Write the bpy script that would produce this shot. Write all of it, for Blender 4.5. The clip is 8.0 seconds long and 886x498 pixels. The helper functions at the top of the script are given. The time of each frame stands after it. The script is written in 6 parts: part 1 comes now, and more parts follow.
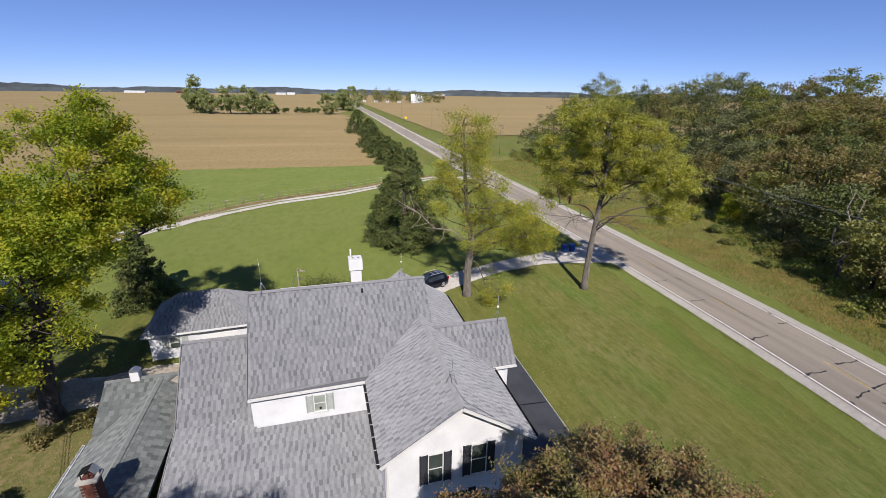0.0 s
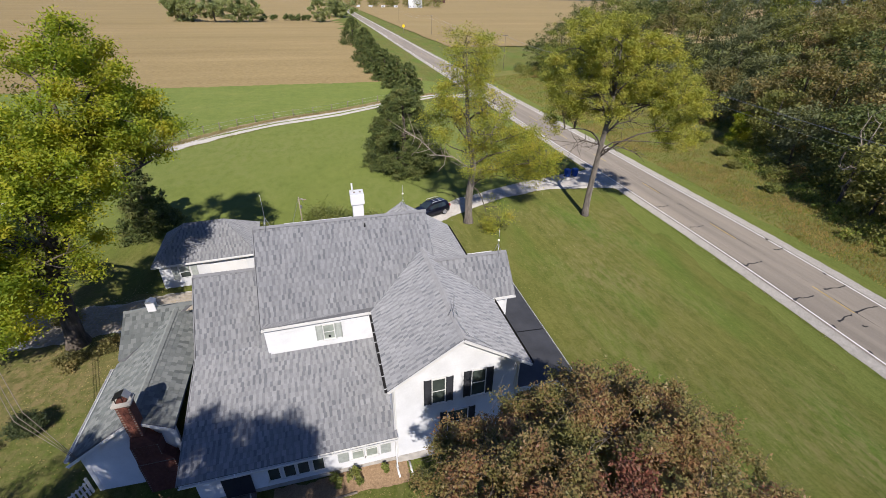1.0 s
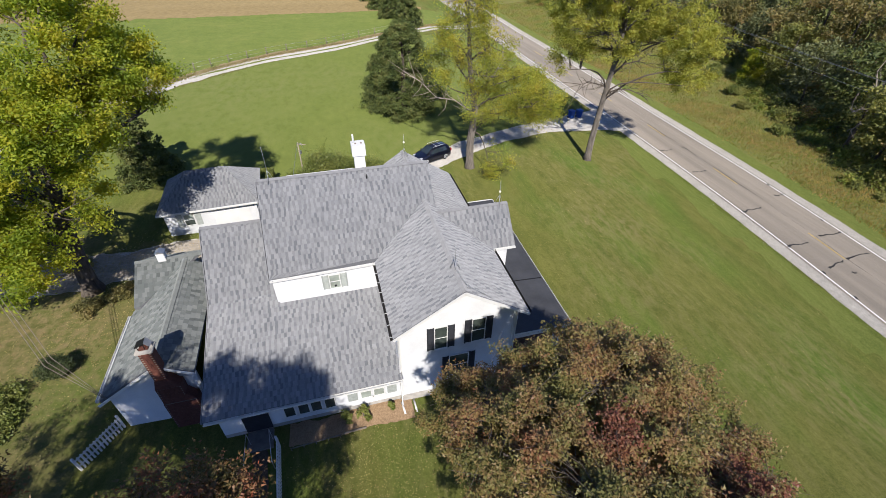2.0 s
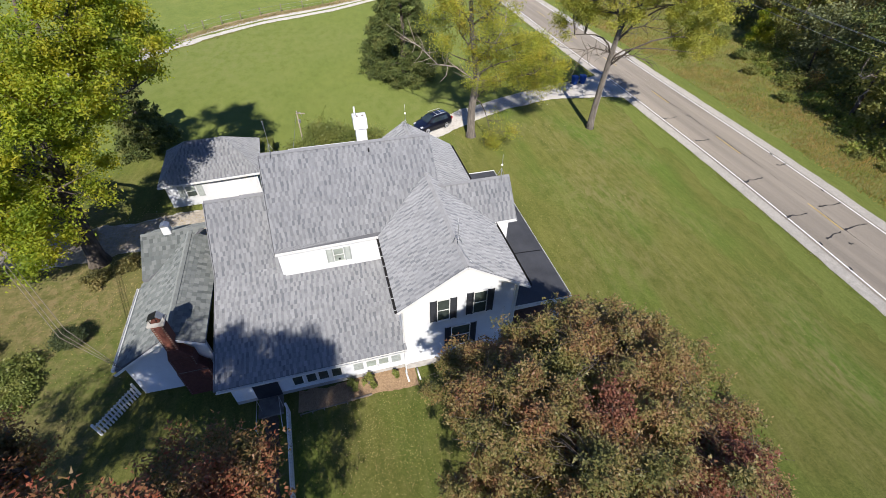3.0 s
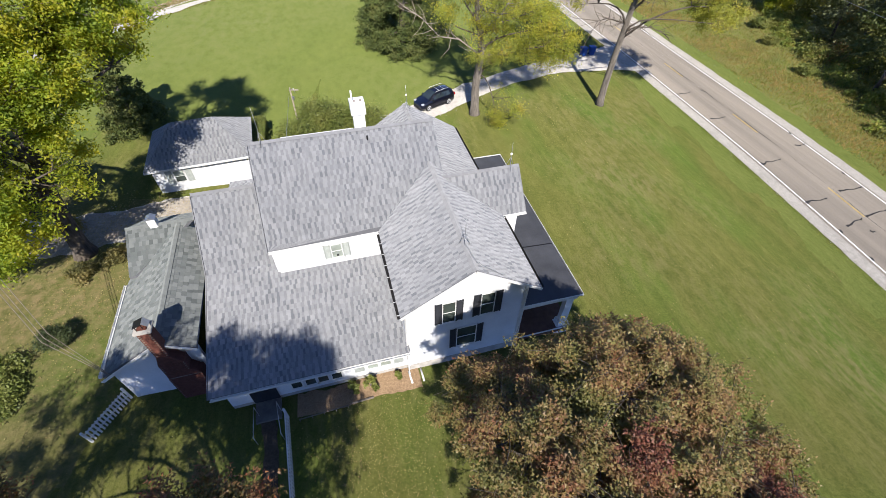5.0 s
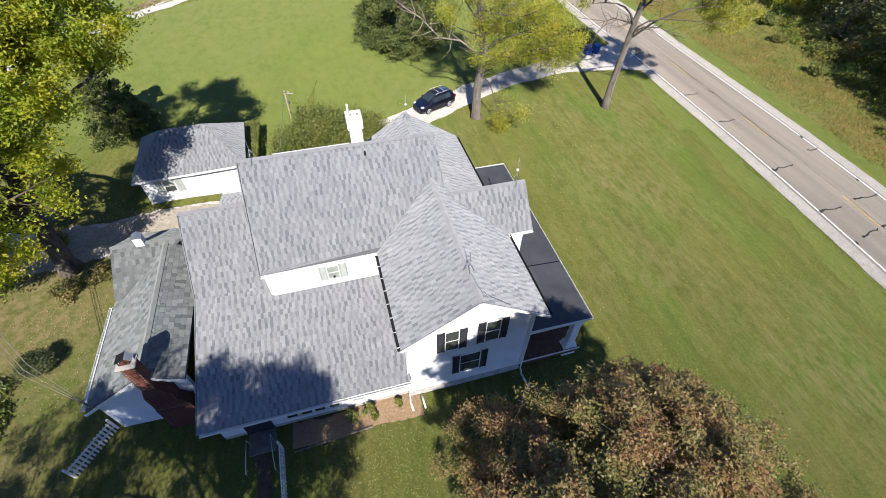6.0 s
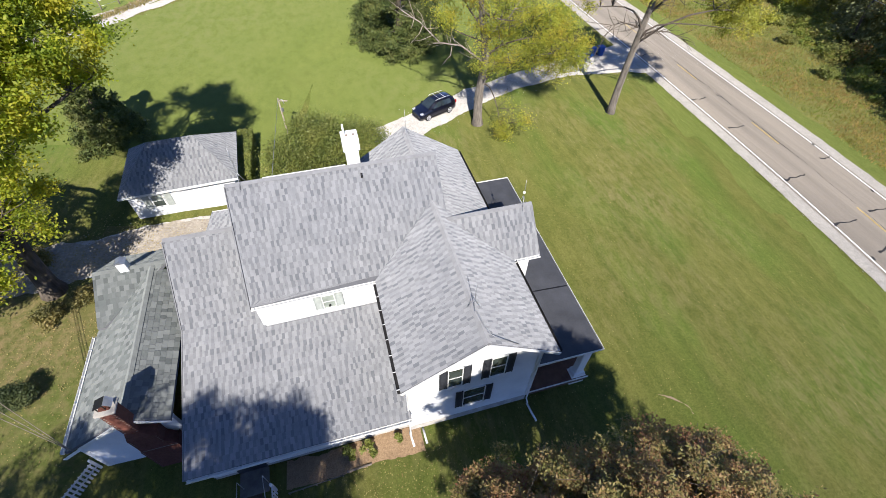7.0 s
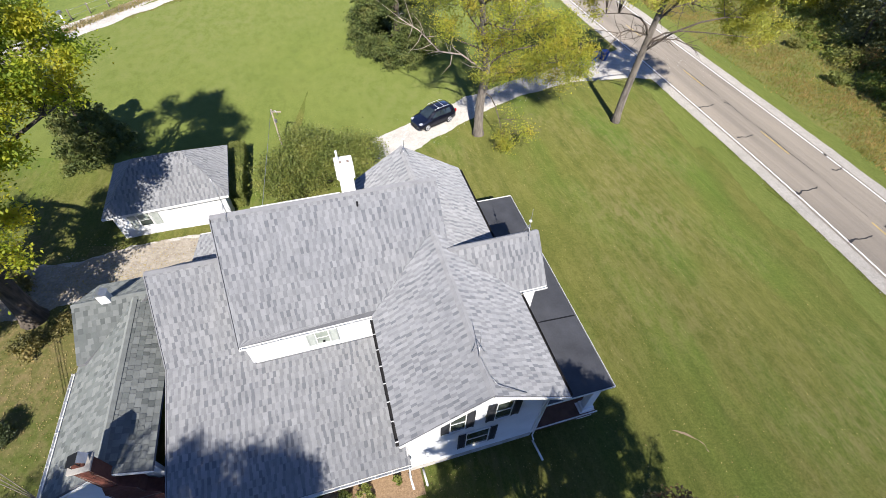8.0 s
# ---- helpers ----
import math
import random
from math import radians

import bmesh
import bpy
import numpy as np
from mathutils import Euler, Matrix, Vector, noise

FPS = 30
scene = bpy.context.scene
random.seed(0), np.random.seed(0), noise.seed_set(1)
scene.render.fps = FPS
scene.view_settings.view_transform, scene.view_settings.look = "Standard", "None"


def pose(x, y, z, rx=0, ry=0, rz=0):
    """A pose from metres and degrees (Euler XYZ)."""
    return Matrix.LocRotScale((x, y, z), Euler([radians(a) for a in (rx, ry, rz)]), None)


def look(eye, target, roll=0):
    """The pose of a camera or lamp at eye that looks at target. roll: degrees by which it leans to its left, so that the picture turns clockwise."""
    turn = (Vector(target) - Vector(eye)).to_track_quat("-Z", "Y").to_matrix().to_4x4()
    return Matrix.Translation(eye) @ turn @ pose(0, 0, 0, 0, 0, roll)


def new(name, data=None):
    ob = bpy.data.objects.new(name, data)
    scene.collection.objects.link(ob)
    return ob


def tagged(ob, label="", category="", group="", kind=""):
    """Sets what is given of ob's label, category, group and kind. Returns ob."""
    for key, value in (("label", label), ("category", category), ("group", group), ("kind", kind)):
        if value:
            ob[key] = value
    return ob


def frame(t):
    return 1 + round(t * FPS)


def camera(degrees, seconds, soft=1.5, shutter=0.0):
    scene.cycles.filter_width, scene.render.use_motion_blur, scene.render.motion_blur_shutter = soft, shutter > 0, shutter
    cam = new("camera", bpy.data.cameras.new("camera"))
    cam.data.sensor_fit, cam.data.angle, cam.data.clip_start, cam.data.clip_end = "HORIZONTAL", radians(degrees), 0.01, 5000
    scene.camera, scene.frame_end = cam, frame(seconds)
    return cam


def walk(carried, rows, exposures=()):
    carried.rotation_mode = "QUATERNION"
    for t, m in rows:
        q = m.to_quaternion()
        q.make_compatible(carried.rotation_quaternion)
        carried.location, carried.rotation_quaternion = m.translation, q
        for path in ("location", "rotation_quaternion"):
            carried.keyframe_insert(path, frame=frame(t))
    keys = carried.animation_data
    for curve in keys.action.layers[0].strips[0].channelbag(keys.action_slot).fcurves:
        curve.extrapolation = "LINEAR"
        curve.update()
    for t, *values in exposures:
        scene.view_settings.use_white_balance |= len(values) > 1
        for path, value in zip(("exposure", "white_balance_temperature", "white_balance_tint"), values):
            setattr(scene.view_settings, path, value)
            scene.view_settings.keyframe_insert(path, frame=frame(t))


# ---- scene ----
cam = camera(90.3, 8.0, soft=0.5)
PATH = [
    (0.0, 0.000, 0.000, 20.909, -19.68, -0.82, -0.00),
    (0.5, -0.033, 0.096, 21.337, -24.40, -0.81, 0.04),
    (1.0, -0.051, 0.171, 21.761, -30.12, -0.58, 0.03),
    (1.5, -0.092, 0.193, 22.185, -34.68, -0.54, 0.03),
    (3.0, -0.311, 0.232, 23.195, -42.53, -0.54, -0.05),
    (3.5, -0.408, 0.352, 23.179, -43.90, -0.56, -0.08),
    (4.0, -0.508, 0.840, 23.127, -44.97, -0.58, -0.11),
    (5.5, -0.698, 3.327, 23.179, -46.93, -0.65, -0.21),
    (6.0, -0.798, 4.353, 23.256, -47.39, -0.67, -0.31),
    (6.5, -0.891, 5.390, 23.327, -47.79, -0.69, -0.40),
    (7.0, -0.959, 6.448, 23.383, -48.13, -0.74, -0.51),
    (7.5, -1.015, 7.504, 23.432, -48.39, -0.77, -0.60),
    (8.0, -1.054, 8.559, 23.482, -48.56, -0.79, -0.72),
]
EXPOSURES = [(0.0, 0.26, 6600, 15), (0.5, 0.28, 6600, 15), (1.5, 0.41, 6580, 13), (3.0, 0.57, 6560, 12), (5.5, 0.81, 6560, 12), (8.0, 0.89, 6560, 12)]
walk(cam, [(t, pose(x, y, z, 90 + pitch, roll, yaw)) for t, x, y, z, pitch, roll, yaw in PATH], EXPOSURES)

# ---- sky and sun ----
SUN_ELEV, SUN_FROM = 42.0, (0.104, -0.995)
world = bpy.data.worlds.new("sky")
scene.world = world
world.use_nodes = True
wn = world.node_tree.nodes
wn.clear()
sky = wn.new("ShaderNodeTexSky")
sky.sky_type, sky.sun_disc = "NISHITA", False
sky.sun_elevation = radians(SUN_ELEV)
sky.sun_rotation = math.atan2(SUN_FROM[0], SUN_FROM[1])
sky.altitude, sky.air_density, sky.dust_density, sky.ozone_density = 0, 0.5, 0.0, 5.0
wbg = wn.new("ShaderNodeBackground")
wbg.inputs["Strength"].default_value = 0.108
wout = wn.new("ShaderNodeOutputWorld")
tint = wn.new("ShaderNodeMix")
tint.data_type, tint.blend_type = "RGBA", "MULTIPLY"
tint.inputs[0].default_value = 1.0
tint.inputs[7].default_value = (0.86, 0.88, 1.06, 1)
# light summer haze evens the dome out
haze = wn.new("ShaderNodeMix")
haze.data_type = "RGBA"
haze.inputs[0].default_value = 0.38
haze.inputs[7].default_value = (1.1, 2.1, 4.0, 1)
world.node_tree.links.new(sky.outputs[0], haze.inputs[6])
world.node_tree.links.new(haze.outputs[2], tint.inputs[6])
world.node_tree.links.new(tint.outputs[2], wbg.inputs[0])
world.node_tree.links.new(wbg.outputs[0], wout.inputs[0])
sun = new("sun", bpy.data.lights.new("sun", "SUN"))
sun.data.energy, sun.data.angle, sun.data.color = 4.7, radians(0.53), (1.0, 0.96, 0.89)
ce = math.cos(radians(SUN_ELEV))
sun.matrix_world = look((SUN_FROM[0] * ce * 300, SUN_FROM[1] * ce * 300, 300 * math.sin(radians(SUN_ELEV))), (0, 0, 0))

# ---- materials ----
def shader(name, rough=0.8, metal=0.0, spec=0.3):
    m = bpy.data.materials.new(name)
    m.use_nodes = True
    t = m.node_tree
    b = t.nodes["Principled BSDF"]
    b.inputs["Roughness"].default_value, b.inputs["Metallic"].default_value = rough, metal
    b.inputs["Specular IOR Level"].default_value = spec
    b.inputs["Diffuse Roughness"].default_value = 1.0 if rough > 0.8 else 0.0
    return m, t, b


def node(t, kind, **values):
    n = t.nodes.new(kind)
    for k, val in values.items():
        n.inputs[k].default_value = val
    return n


def noise_of(t, scale, detail=4.0, rough=0.55, stretch=None):
    """Noise over the place in metres."""
    g = t.nodes.new("ShaderNodeNewGeometry")
    src = g.outputs["Position"]
    if stretch:
        mp = t.nodes.new("ShaderNodeMapping")
        mp.vector_type = "TEXTURE"
        mp.inputs["Rotation"].default_value = (0, 0, stretch[3] if len(stretch) > 3 else 0)
        mp.inputs["Scale"].default_value = tuple(1 / s for s in stretch[:3])
        t.links.new(src, mp.inputs["Vector"])
        src = mp.outputs[0]
    n = node(t, "ShaderNodeTexNoise", Scale=scale, Detail=detail, Roughness=rough)
    t.links.new(src, n.inputs["Vector"])
    return n.outputs["Fac"]


def ramp(t, fac, stops):
    r = t.nodes.new("ShaderNodeValToRGB")
    e = r.color_ramp.elements
    while len(e) < len(stops):
        e.new(0.5)
    for el, (p, c) in zip(e, stops):
        el.position, el.color = p, (*c, 1)
    t.links.new(fac, r.inputs[0])
    return r.outputs[0]


def mix(t, fac, a, b, mode="MIX"):
    m = t.nodes.new("ShaderNodeMix")
    m.data_type, m.blend_type = "RGBA", mode
    for sock, val in ((m.inputs[0], fac), (m.inputs[6], a), (m.inputs[7], b)):
        if isinstance(val, (int, float)):
            sock.default_value = val
        elif isinstance(val, tuple):
            sock.default_value = (*val, 1)
        else:
            t.links.new(val, sock)
    return m.outputs[2]


def relief(t, b, fac, strength, dist=0.02):
    n = node(t, "ShaderNodeBump", Strength=strength, Distance=dist)
    t.links.new(fac, n.inputs["Height"])
    t.links.new(n.outputs[0], b.inputs["Normal"])


def plain(name, c, rough=0.7, metal=0.0, vary=0.25, scale=3.0, bump=0.1, spec=0.3, stretch=None):
    """A surface of one colour with grain and stains."""
    m, t, b = shader(name, rough, metal, spec)
    lo = tuple(x * (1 - vary) for x in c)
    hi = tuple(min(1, x * (1 + vary * 0.6)) for x in c)
    big = noise_of(t, scale, stretch=stretch)
    fine = noise_of(t, scale * 14, 3.0)
    col = ramp(t, big, [(0.3, lo), (0.68, hi)])
    col = mix(t, 0.25, col, ramp(t, fine, [(0.3, lo), (0.7, hi)]))
    t.links.new(col, b.inputs["Base Color"])
    if bump:
        relief(t, b, fine, bump)
    return m


def leafy(name, colours, through_light=0.3, rough=0.55, tint=0.9):
    """Leaves: colour by the single leaf, some light passing through."""
    m, t, b = shader(name, rough, 0, 0.25)
    g = t.nodes.new("ShaderNodeNewGeometry")
    n = len(colours)
    # one spray of leaves keeps to a tint of its own, each leaf strays a little
    spray = ramp(t, noise_of(t, tint, 3.0, 0.6), [(0.34, (0, 0, 0)), (0.66, (1, 1, 1))])
    fac = mix(t, 0.38, spray, g.outputs["Random Per Island"])
    col = ramp(t, fac, [(0.12 + 0.76 * i / max(1, n - 1), c) for i, c in enumerate(colours)])
    patch = noise_of(t, 0.4, 2.0)
    col = mix(t, 0.75, col, ramp(t, patch, [(0.32, (0.66, 0.68, 0.66)), (0.68, (1.0, 1.0, 1.0))]), "MULTIPLY")
    t.links.new(col, b.inputs["Base Color"])
    tr = t.nodes.new("ShaderNodeBsdfTranslucent")
    t.links.new(mix(t, 1.0, col, (1.25, 1.2, 0.5), "MULTIPLY"), tr.inputs["Color"])
    ms = t.nodes.new("ShaderNodeMixShader")
    ms.inputs[0].default_value = through_light
    t.links.new(b.outputs[0], ms.inputs[1])
    t.links.new(tr.outputs[0], ms.inputs[2])
    t.links.new(ms.outputs[0], t.nodes["Material Output"].inputs[0])
    return m


def shingle_stuff(name, dark, mid, light):
    """Asphalt shingles: a shade to each piece, mineral grain, slow weathering."""
    m, t, b = shader(name, 0.85, 0, 0.25)
    g, o = t.nodes.new("ShaderNodeNewGeometry"), t.nodes.new("ShaderNodeObjectInfo")
    add = t.nodes.new("ShaderNodeMath")
    add.operation = "ADD"
    t.links.new(g.outputs["Random Per Island"], add.inputs[0])
    t.links.new(o.outputs["Random"], add.inputs[1])
    fr = t.nodes.new("ShaderNodeMath")
    fr.operation = "FRACT"
    t.links.new(add.outputs[0], fr.inputs[0])
    col = ramp(t, fr.outputs[0], [(0.0, dark), (0.14, dark), (0.3, mid), (0.62, light), (0.9, light), (0.97, tuple(x * 1.07 for x in light))])
    col = mix(t, 0.6, col, ramp(t, noise_of(t, 0.5, 3), [(0.3, (0.84, 0.85, 0.87)), (0.7, (1, 1, 1))]), "MULTIPLY")
    col = mix(t, 0.8, col, ramp(t, noise_of(t, 2.3, 2), [(0.34, (0.88, 0.885, 0.89)), (0.66, (1.07, 1.07, 1.07))]), "MULTIPLY")
    gr = noise_of(t, 60, 2)
    col = mix(t, 0.5, col, ramp(t, gr, [(0.35, (0.8, 0.8, 0.8)), (0.65, (1, 1, 1))]), "MULTIPLY")
    t.links.new(col, b.inputs["Base Color"])
    relief(t, b, gr, 0.3, 0.004)
    return m


def ground_stuff(name, dark, mid, light, s1, s2, bump=0.5, dry=None, stretch=None, lush=None, mown=False):
    """Grass, soil and gravel: broad drifts, streaks, dry patches and fine grain."""
    m, t, b = shader(name, 0.95, 0, 0.1)
    a, f, w = noise_of(t, s1, 5, 0.6, stretch), noise_of(t, s2, 5, 0.7), noise_of(t, s1 * 0.23, 3)
    k = noise_of(t, s1 * 4.2, 5, 0.7, stretch)
    col = ramp(t, a, [(0.28, dark), (0.5, mid), (0.74, light)])
    col = mix(t, 0.45, col, ramp(t, k, [(0.34, tuple(x * 0.62 for x in mid)), (0.5, mid), (0.66, tuple(x * 1.12 for x in light))]))
    col = mix(t, 0.42, col, ramp(t, f, [(0.3, tuple(x * 0.5 for x in mid)), (0.62, light)]))
    if lush:
        col = mix(t, ramp(t, noise_of(t, s1 * 0.3, 3, 0.5, stretch), [(0.46, (0, 0, 0)), (0.66, (0.7, 0.7, 0.7))]), col, mix(t, 0.5, lush, ramp(t, f, [(0.3, tuple(x * 0.6 for x in lush)), (0.64, tuple(x * 1.4 for x in lush))])))
    if mown:
        col = mix(t, 0.8, col, ramp(t, noise_of(t, 0.75, 3, 0.6, (2.2, 0.07, 1, 0.245)), [(0.36, (0.84, 0.87, 0.85)), (0.64, (1.08, 1.06, 1.08))]), "MULTIPLY")
        col = mix(t, 0.7, col, ramp(t, noise_of(t, 19, 3, 0.7), [(0.34, (0.66, 0.7, 0.66)), (0.62, (1.22, 1.18, 1.2))]), "MULTIPLY")
    if dry:
        spot = mix(t, 1.0, ramp(t, w, [(0.42, (0, 0, 0)), (0.68, (1, 1, 1))]), ramp(t, k, [(0.42, (0, 0, 0)), (0.62, (0.6, 0.6, 0.6))]), "MULTIPLY")
        col = mix(t, spot, col, dry)
    t.links.new(col, b.inputs["Base Color"])
    relief(t, b, f, bump, 0.06)
    return m


M = {
    "white": plain("white_paint", (0.66, 0.66, 0.65), 0.6, 0, 0.07, 1.2, 0.05),
    "siding": plain("white_siding", (0.6, 0.61, 0.62), 0.55, 0, 0.14, 0.9, 0.05),
    "trim": plain("white_trim", (0.62, 0.62, 0.6), 0.5, 0, 0.1, 2.0, 0.05),
    "shutter": plain("dark_shutter", (0.028, 0.03, 0.036), 0.55, 0, 0.3, 5, 0.1),
    "shutter_grey": plain("grey_green_shutter", (0.33, 0.355, 0.33), 0.6, 0, 0.2, 5, 0.1),
    "gutter": plain("dark_gutter", (0.03, 0.028, 0.027), 0.5, 0.2, 0.3, 4, 0.05),
    "membrane": plain("black_membrane", (0.055, 0.057, 0.063), 0.7, 0, 0.35, 0.9, 0.1, 0.4),
    "brick": plain("red_brick", (0.115, 0.042, 0.03), 0.85, 0, 0.35, 6, 0.3),
    "mortar": plain("mortar", (0.2, 0.16, 0.13), 0.9, 0, 0.3, 8, 0.2),
    "brown": plain("brown_boards", (0.12, 0.06, 0.04), 0.75, 0, 0.35, 3, 0.15),
    "concrete": plain("concrete", (0.34, 0.32, 0.29), 0.9, 0, 0.3, 2.5, 0.2),
    # concrete with shade mixed into its base colour, for the door step
    "stone": plain("dark_weathered_concrete", (0.15, 0.14, 0.125), 0.9, 0, 0.35, 2.5, 0.2),
    "steel": plain("galvanised_steel", (0.45, 0.46, 0.47), 0.4, 0.8, 0.2, 5, 0.05),
    "black": plain("black_metal", (0.02, 0.02, 0.021), 0.5, 0.4, 0.3, 4, 0.05),
    "rubber": plain("tyre_rubber", (0.018, 0.018, 0.018), 0.85, 0, 0.3, 9, 0.1),
    "bluebin": plain("blue_plastic", (0.012, 0.07, 0.3), 0.45, 0, 0.2, 3, 0.03, 0.5),
    "wood": plain("weathered_wood", (0.2, 0.17, 0.14), 0.85, 0, 0.4, 4, 0.3),
    "yellow": plain("yellow_sign", (0.75, 0.55, 0.02), 0.5, 0, 0.1, 4, 0.0),
    "bark": plain("grey_bark", (0.12, 0.1, 0.082), 0.95, 0, 0.62, 5.0, 1.0, 0.1, (1, 1, 0.22)),
    "trunk_bark": plain("pale_grey_bark", (0.165, 0.145, 0.122), 0.95, 0, 0.5, 5.0, 1.0, 0.1, (1, 1, 0.22)),
    "pale_bark": plain("pale_bare_wood", (0.33, 0.28, 0.23), 0.9, 0, 0.35, 3, 0.4),
    "mulch": ground_stuff("straw_brown_mulch", (0.16, 0.1, 0.06), (0.28, 0.185, 0.11), (0.42, 0.3, 0.185), 2.0, 16, 0.8),
    "lawn": ground_stuff("mown_lawn", (0.056, 0.081, 0.015), (0.097, 0.11, 0.024), (0.142, 0.139, 0.041), 0.42, 7, 0.8, (0.168, 0.145, 0.066), (1.5, 0.55, 1, 0.245), (0.07, 0.114, 0.019), True),
    "dry_lawn": ground_stuff("dry_yard_grass", (0.062, 0.076, 0.018), (0.105, 0.108, 0.033), (0.155, 0.138, 0.055), 0.4, 6, 0.9, (0.215, 0.155, 0.085), None, (0.072, 0.1, 0.02)),
    "edge_grass": ground_stuff("lush_edge_grass", (0.06, 0.095, 0.017), (0.097, 0.128, 0.027), (0.15, 0.158, 0.045), 0.5, 8, 0.9, None, (1.9, 0.42, 1, 0.245)),
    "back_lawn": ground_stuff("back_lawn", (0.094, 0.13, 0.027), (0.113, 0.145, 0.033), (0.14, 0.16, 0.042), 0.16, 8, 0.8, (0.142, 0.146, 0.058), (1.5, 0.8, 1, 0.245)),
    # earth of the garden path, its tone darkened to carry the tree's shade
    "soil": ground_stuff("dark_trodden_soil", (0.05, 0.042, 0.03), (0.085, 0.066, 0.046), (0.13, 0.1, 0.07), 1.2, 9, 0.8),
    "meadow": ground_stuff("green_meadow", (0.07, 0.115, 0.022), (0.11, 0.15, 0.034), (0.16, 0.175, 0.05), 0.13, 3, 0.7),
    "weeds": ground_stuff("roadside_weeds", (0.07, 0.1, 0.022), (0.115, 0.135, 0.034), (0.18, 0.15, 0.055), 0.3, 5, 1.0),
    "field": ground_stuff("stubble_field", (0.153, 0.114, 0.05), (0.208, 0.156, 0.073), (0.274, 0.21, 0.104), 0.02, 1.1, 0.8, (0.17, 0.14, 0.066), (0.12, 1.0, 1, 0.25)),
    "gravel": ground_stuff("pale_gravel", (0.25, 0.235, 0.212), (0.37, 0.352, 0.322), (0.5, 0.475, 0.44), 0.6, 9, 1.0),
    "dirty_gravel": ground_stuff("leaf_strewn_gravel", (0.17, 0.14, 0.105), (0.27, 0.235, 0.19), (0.4, 0.365, 0.315), 0.7, 6, 1.0),
    "shoulder": ground_stuff("grey_shoulder_gravel", (0.2, 0.188, 0.168), (0.3, 0.283, 0.255), (0.4, 0.378, 0.343), 0.6, 11, 0.8),
    "dirt": ground_stuff("bare_dirt", (0.16, 0.115, 0.075), (0.24, 0.18, 0.12), (0.32, 0.25, 0.17), 0.5, 7, 0.8),
    "line": plain("white_road_paint", (0.72, 0.72, 0.7), 0.7, 0, 0.15, 2.0, 0.05),
    "yline": plain("worn_yellow_paint", (0.42, 0.31, 0.12), 0.7, 0, 0.35, 1.5, 0.05),
    "tar": plain("tar_seal", (0.035, 0.033, 0.032), 0.6, 0, 0.3, 3, 0.05),
    "lamp_red": plain("red_lens", (0.35, 0.01, 0.012), 0.2, 0, 0.1, 5, 0),
    "lamp_clear": plain("clear_lens", (0.6, 0.62, 0.65), 0.1, 0.3, 0.1, 5, 0),
    "chrome": plain("bright_alloy", (0.6, 0.6, 0.62), 0.35, 0.4, 0.1, 5, 0),
    "ball": plain("white_glass_ball", (0.8, 0.78, 0.66), 0.15, 0, 0.05, 5, 0, 0.6),
}
M["shingle"] = shingle_stuff("grey_shingles", (0.262, 0.266, 0.273), (0.277, 0.281, 0.287), (0.29, 0.293, 0.298))
M["shingle_tab"] = shingle_stuff("darker_shingle_tabs", (0.168, 0.174, 0.185), (0.196, 0.201, 0.21), (0.233, 0.237, 0.244))
M["shingle_green_tab"] = shingle_stuff("darker_grey_green_tabs", (0.108, 0.119, 0.114), (0.13, 0.141, 0.135), (0.152, 0.163, 0.156))
M["shingle_green"] = shingle_stuff("grey_green_shingles", (0.145, 0.159, 0.151), (0.168, 0.18, 0.172), (0.195, 0.207, 0.197))
M["deck"] = plain("roof_felt", (0.13, 0.132, 0.14), 0.9, 0, 0.25, 2, 0.2)
M["cap_green"] = plain("grey_green_ridge_cap", (0.185, 0.197, 0.188), 0.88, 0, 0.25, 3, 0.2)
M["cap"] = plain("ridge_cap_shingle", (0.235, 0.237, 0.243), 0.85, 0, 0.2, 3, 0.2)


def asphalt():
    m, t, b = shader("worn_asphalt", 0.9, 0, 0.2)
    a, f = noise_of(t, 0.5, 4, 0.6, (1.6, 0.06, 1, 0.245)), noise_of(t, 30, 3)
    col = ramp(t, a, [(0.38, (0.15, 0.126, 0.097)), (0.62, (0.243, 0.206, 0.159))])
    col = mix(t, 0.4, col, ramp(t, f, [(0.3, (0.13, 0.12, 0.11)), (0.7, (0.3, 0.28, 0.25))]))
    t.links.new(col, b.inputs["Base Color"])
    relief(t, b, f, 0.3, 0.01)
    return m


def glass(name, c):
    m, t, b = shader(name, 0.06, 0, 0.6)
    b.inputs["Base Color"].default_value = (*c, 1)
    col = ramp(t, noise_of(t, 1.3, 2), [(0.35, tuple(x * 0.6 for x in c)), (0.65, c)])
    t.links.new(col, b.inputs["Base Color"])
    return m


def car_paint():
    m, t, b = shader("dark_blue_car_paint", 0.3, 0.3, 0.5)
    b.inputs["Base Color"].default_value = (0.006, 0.009, 0.03, 1)
    b.inputs["Coat Weight"].default_value, b.inputs["Coat Roughness"].default_value = 1.0, 0.04
    col = ramp(t, noise_of(t, 2.0, 2), [(0.3, (0.004, 0.005, 0.014)), (0.7, (0.006, 0.007, 0.021))])
    t.links.new(col, b.inputs["Base Color"])
    return m


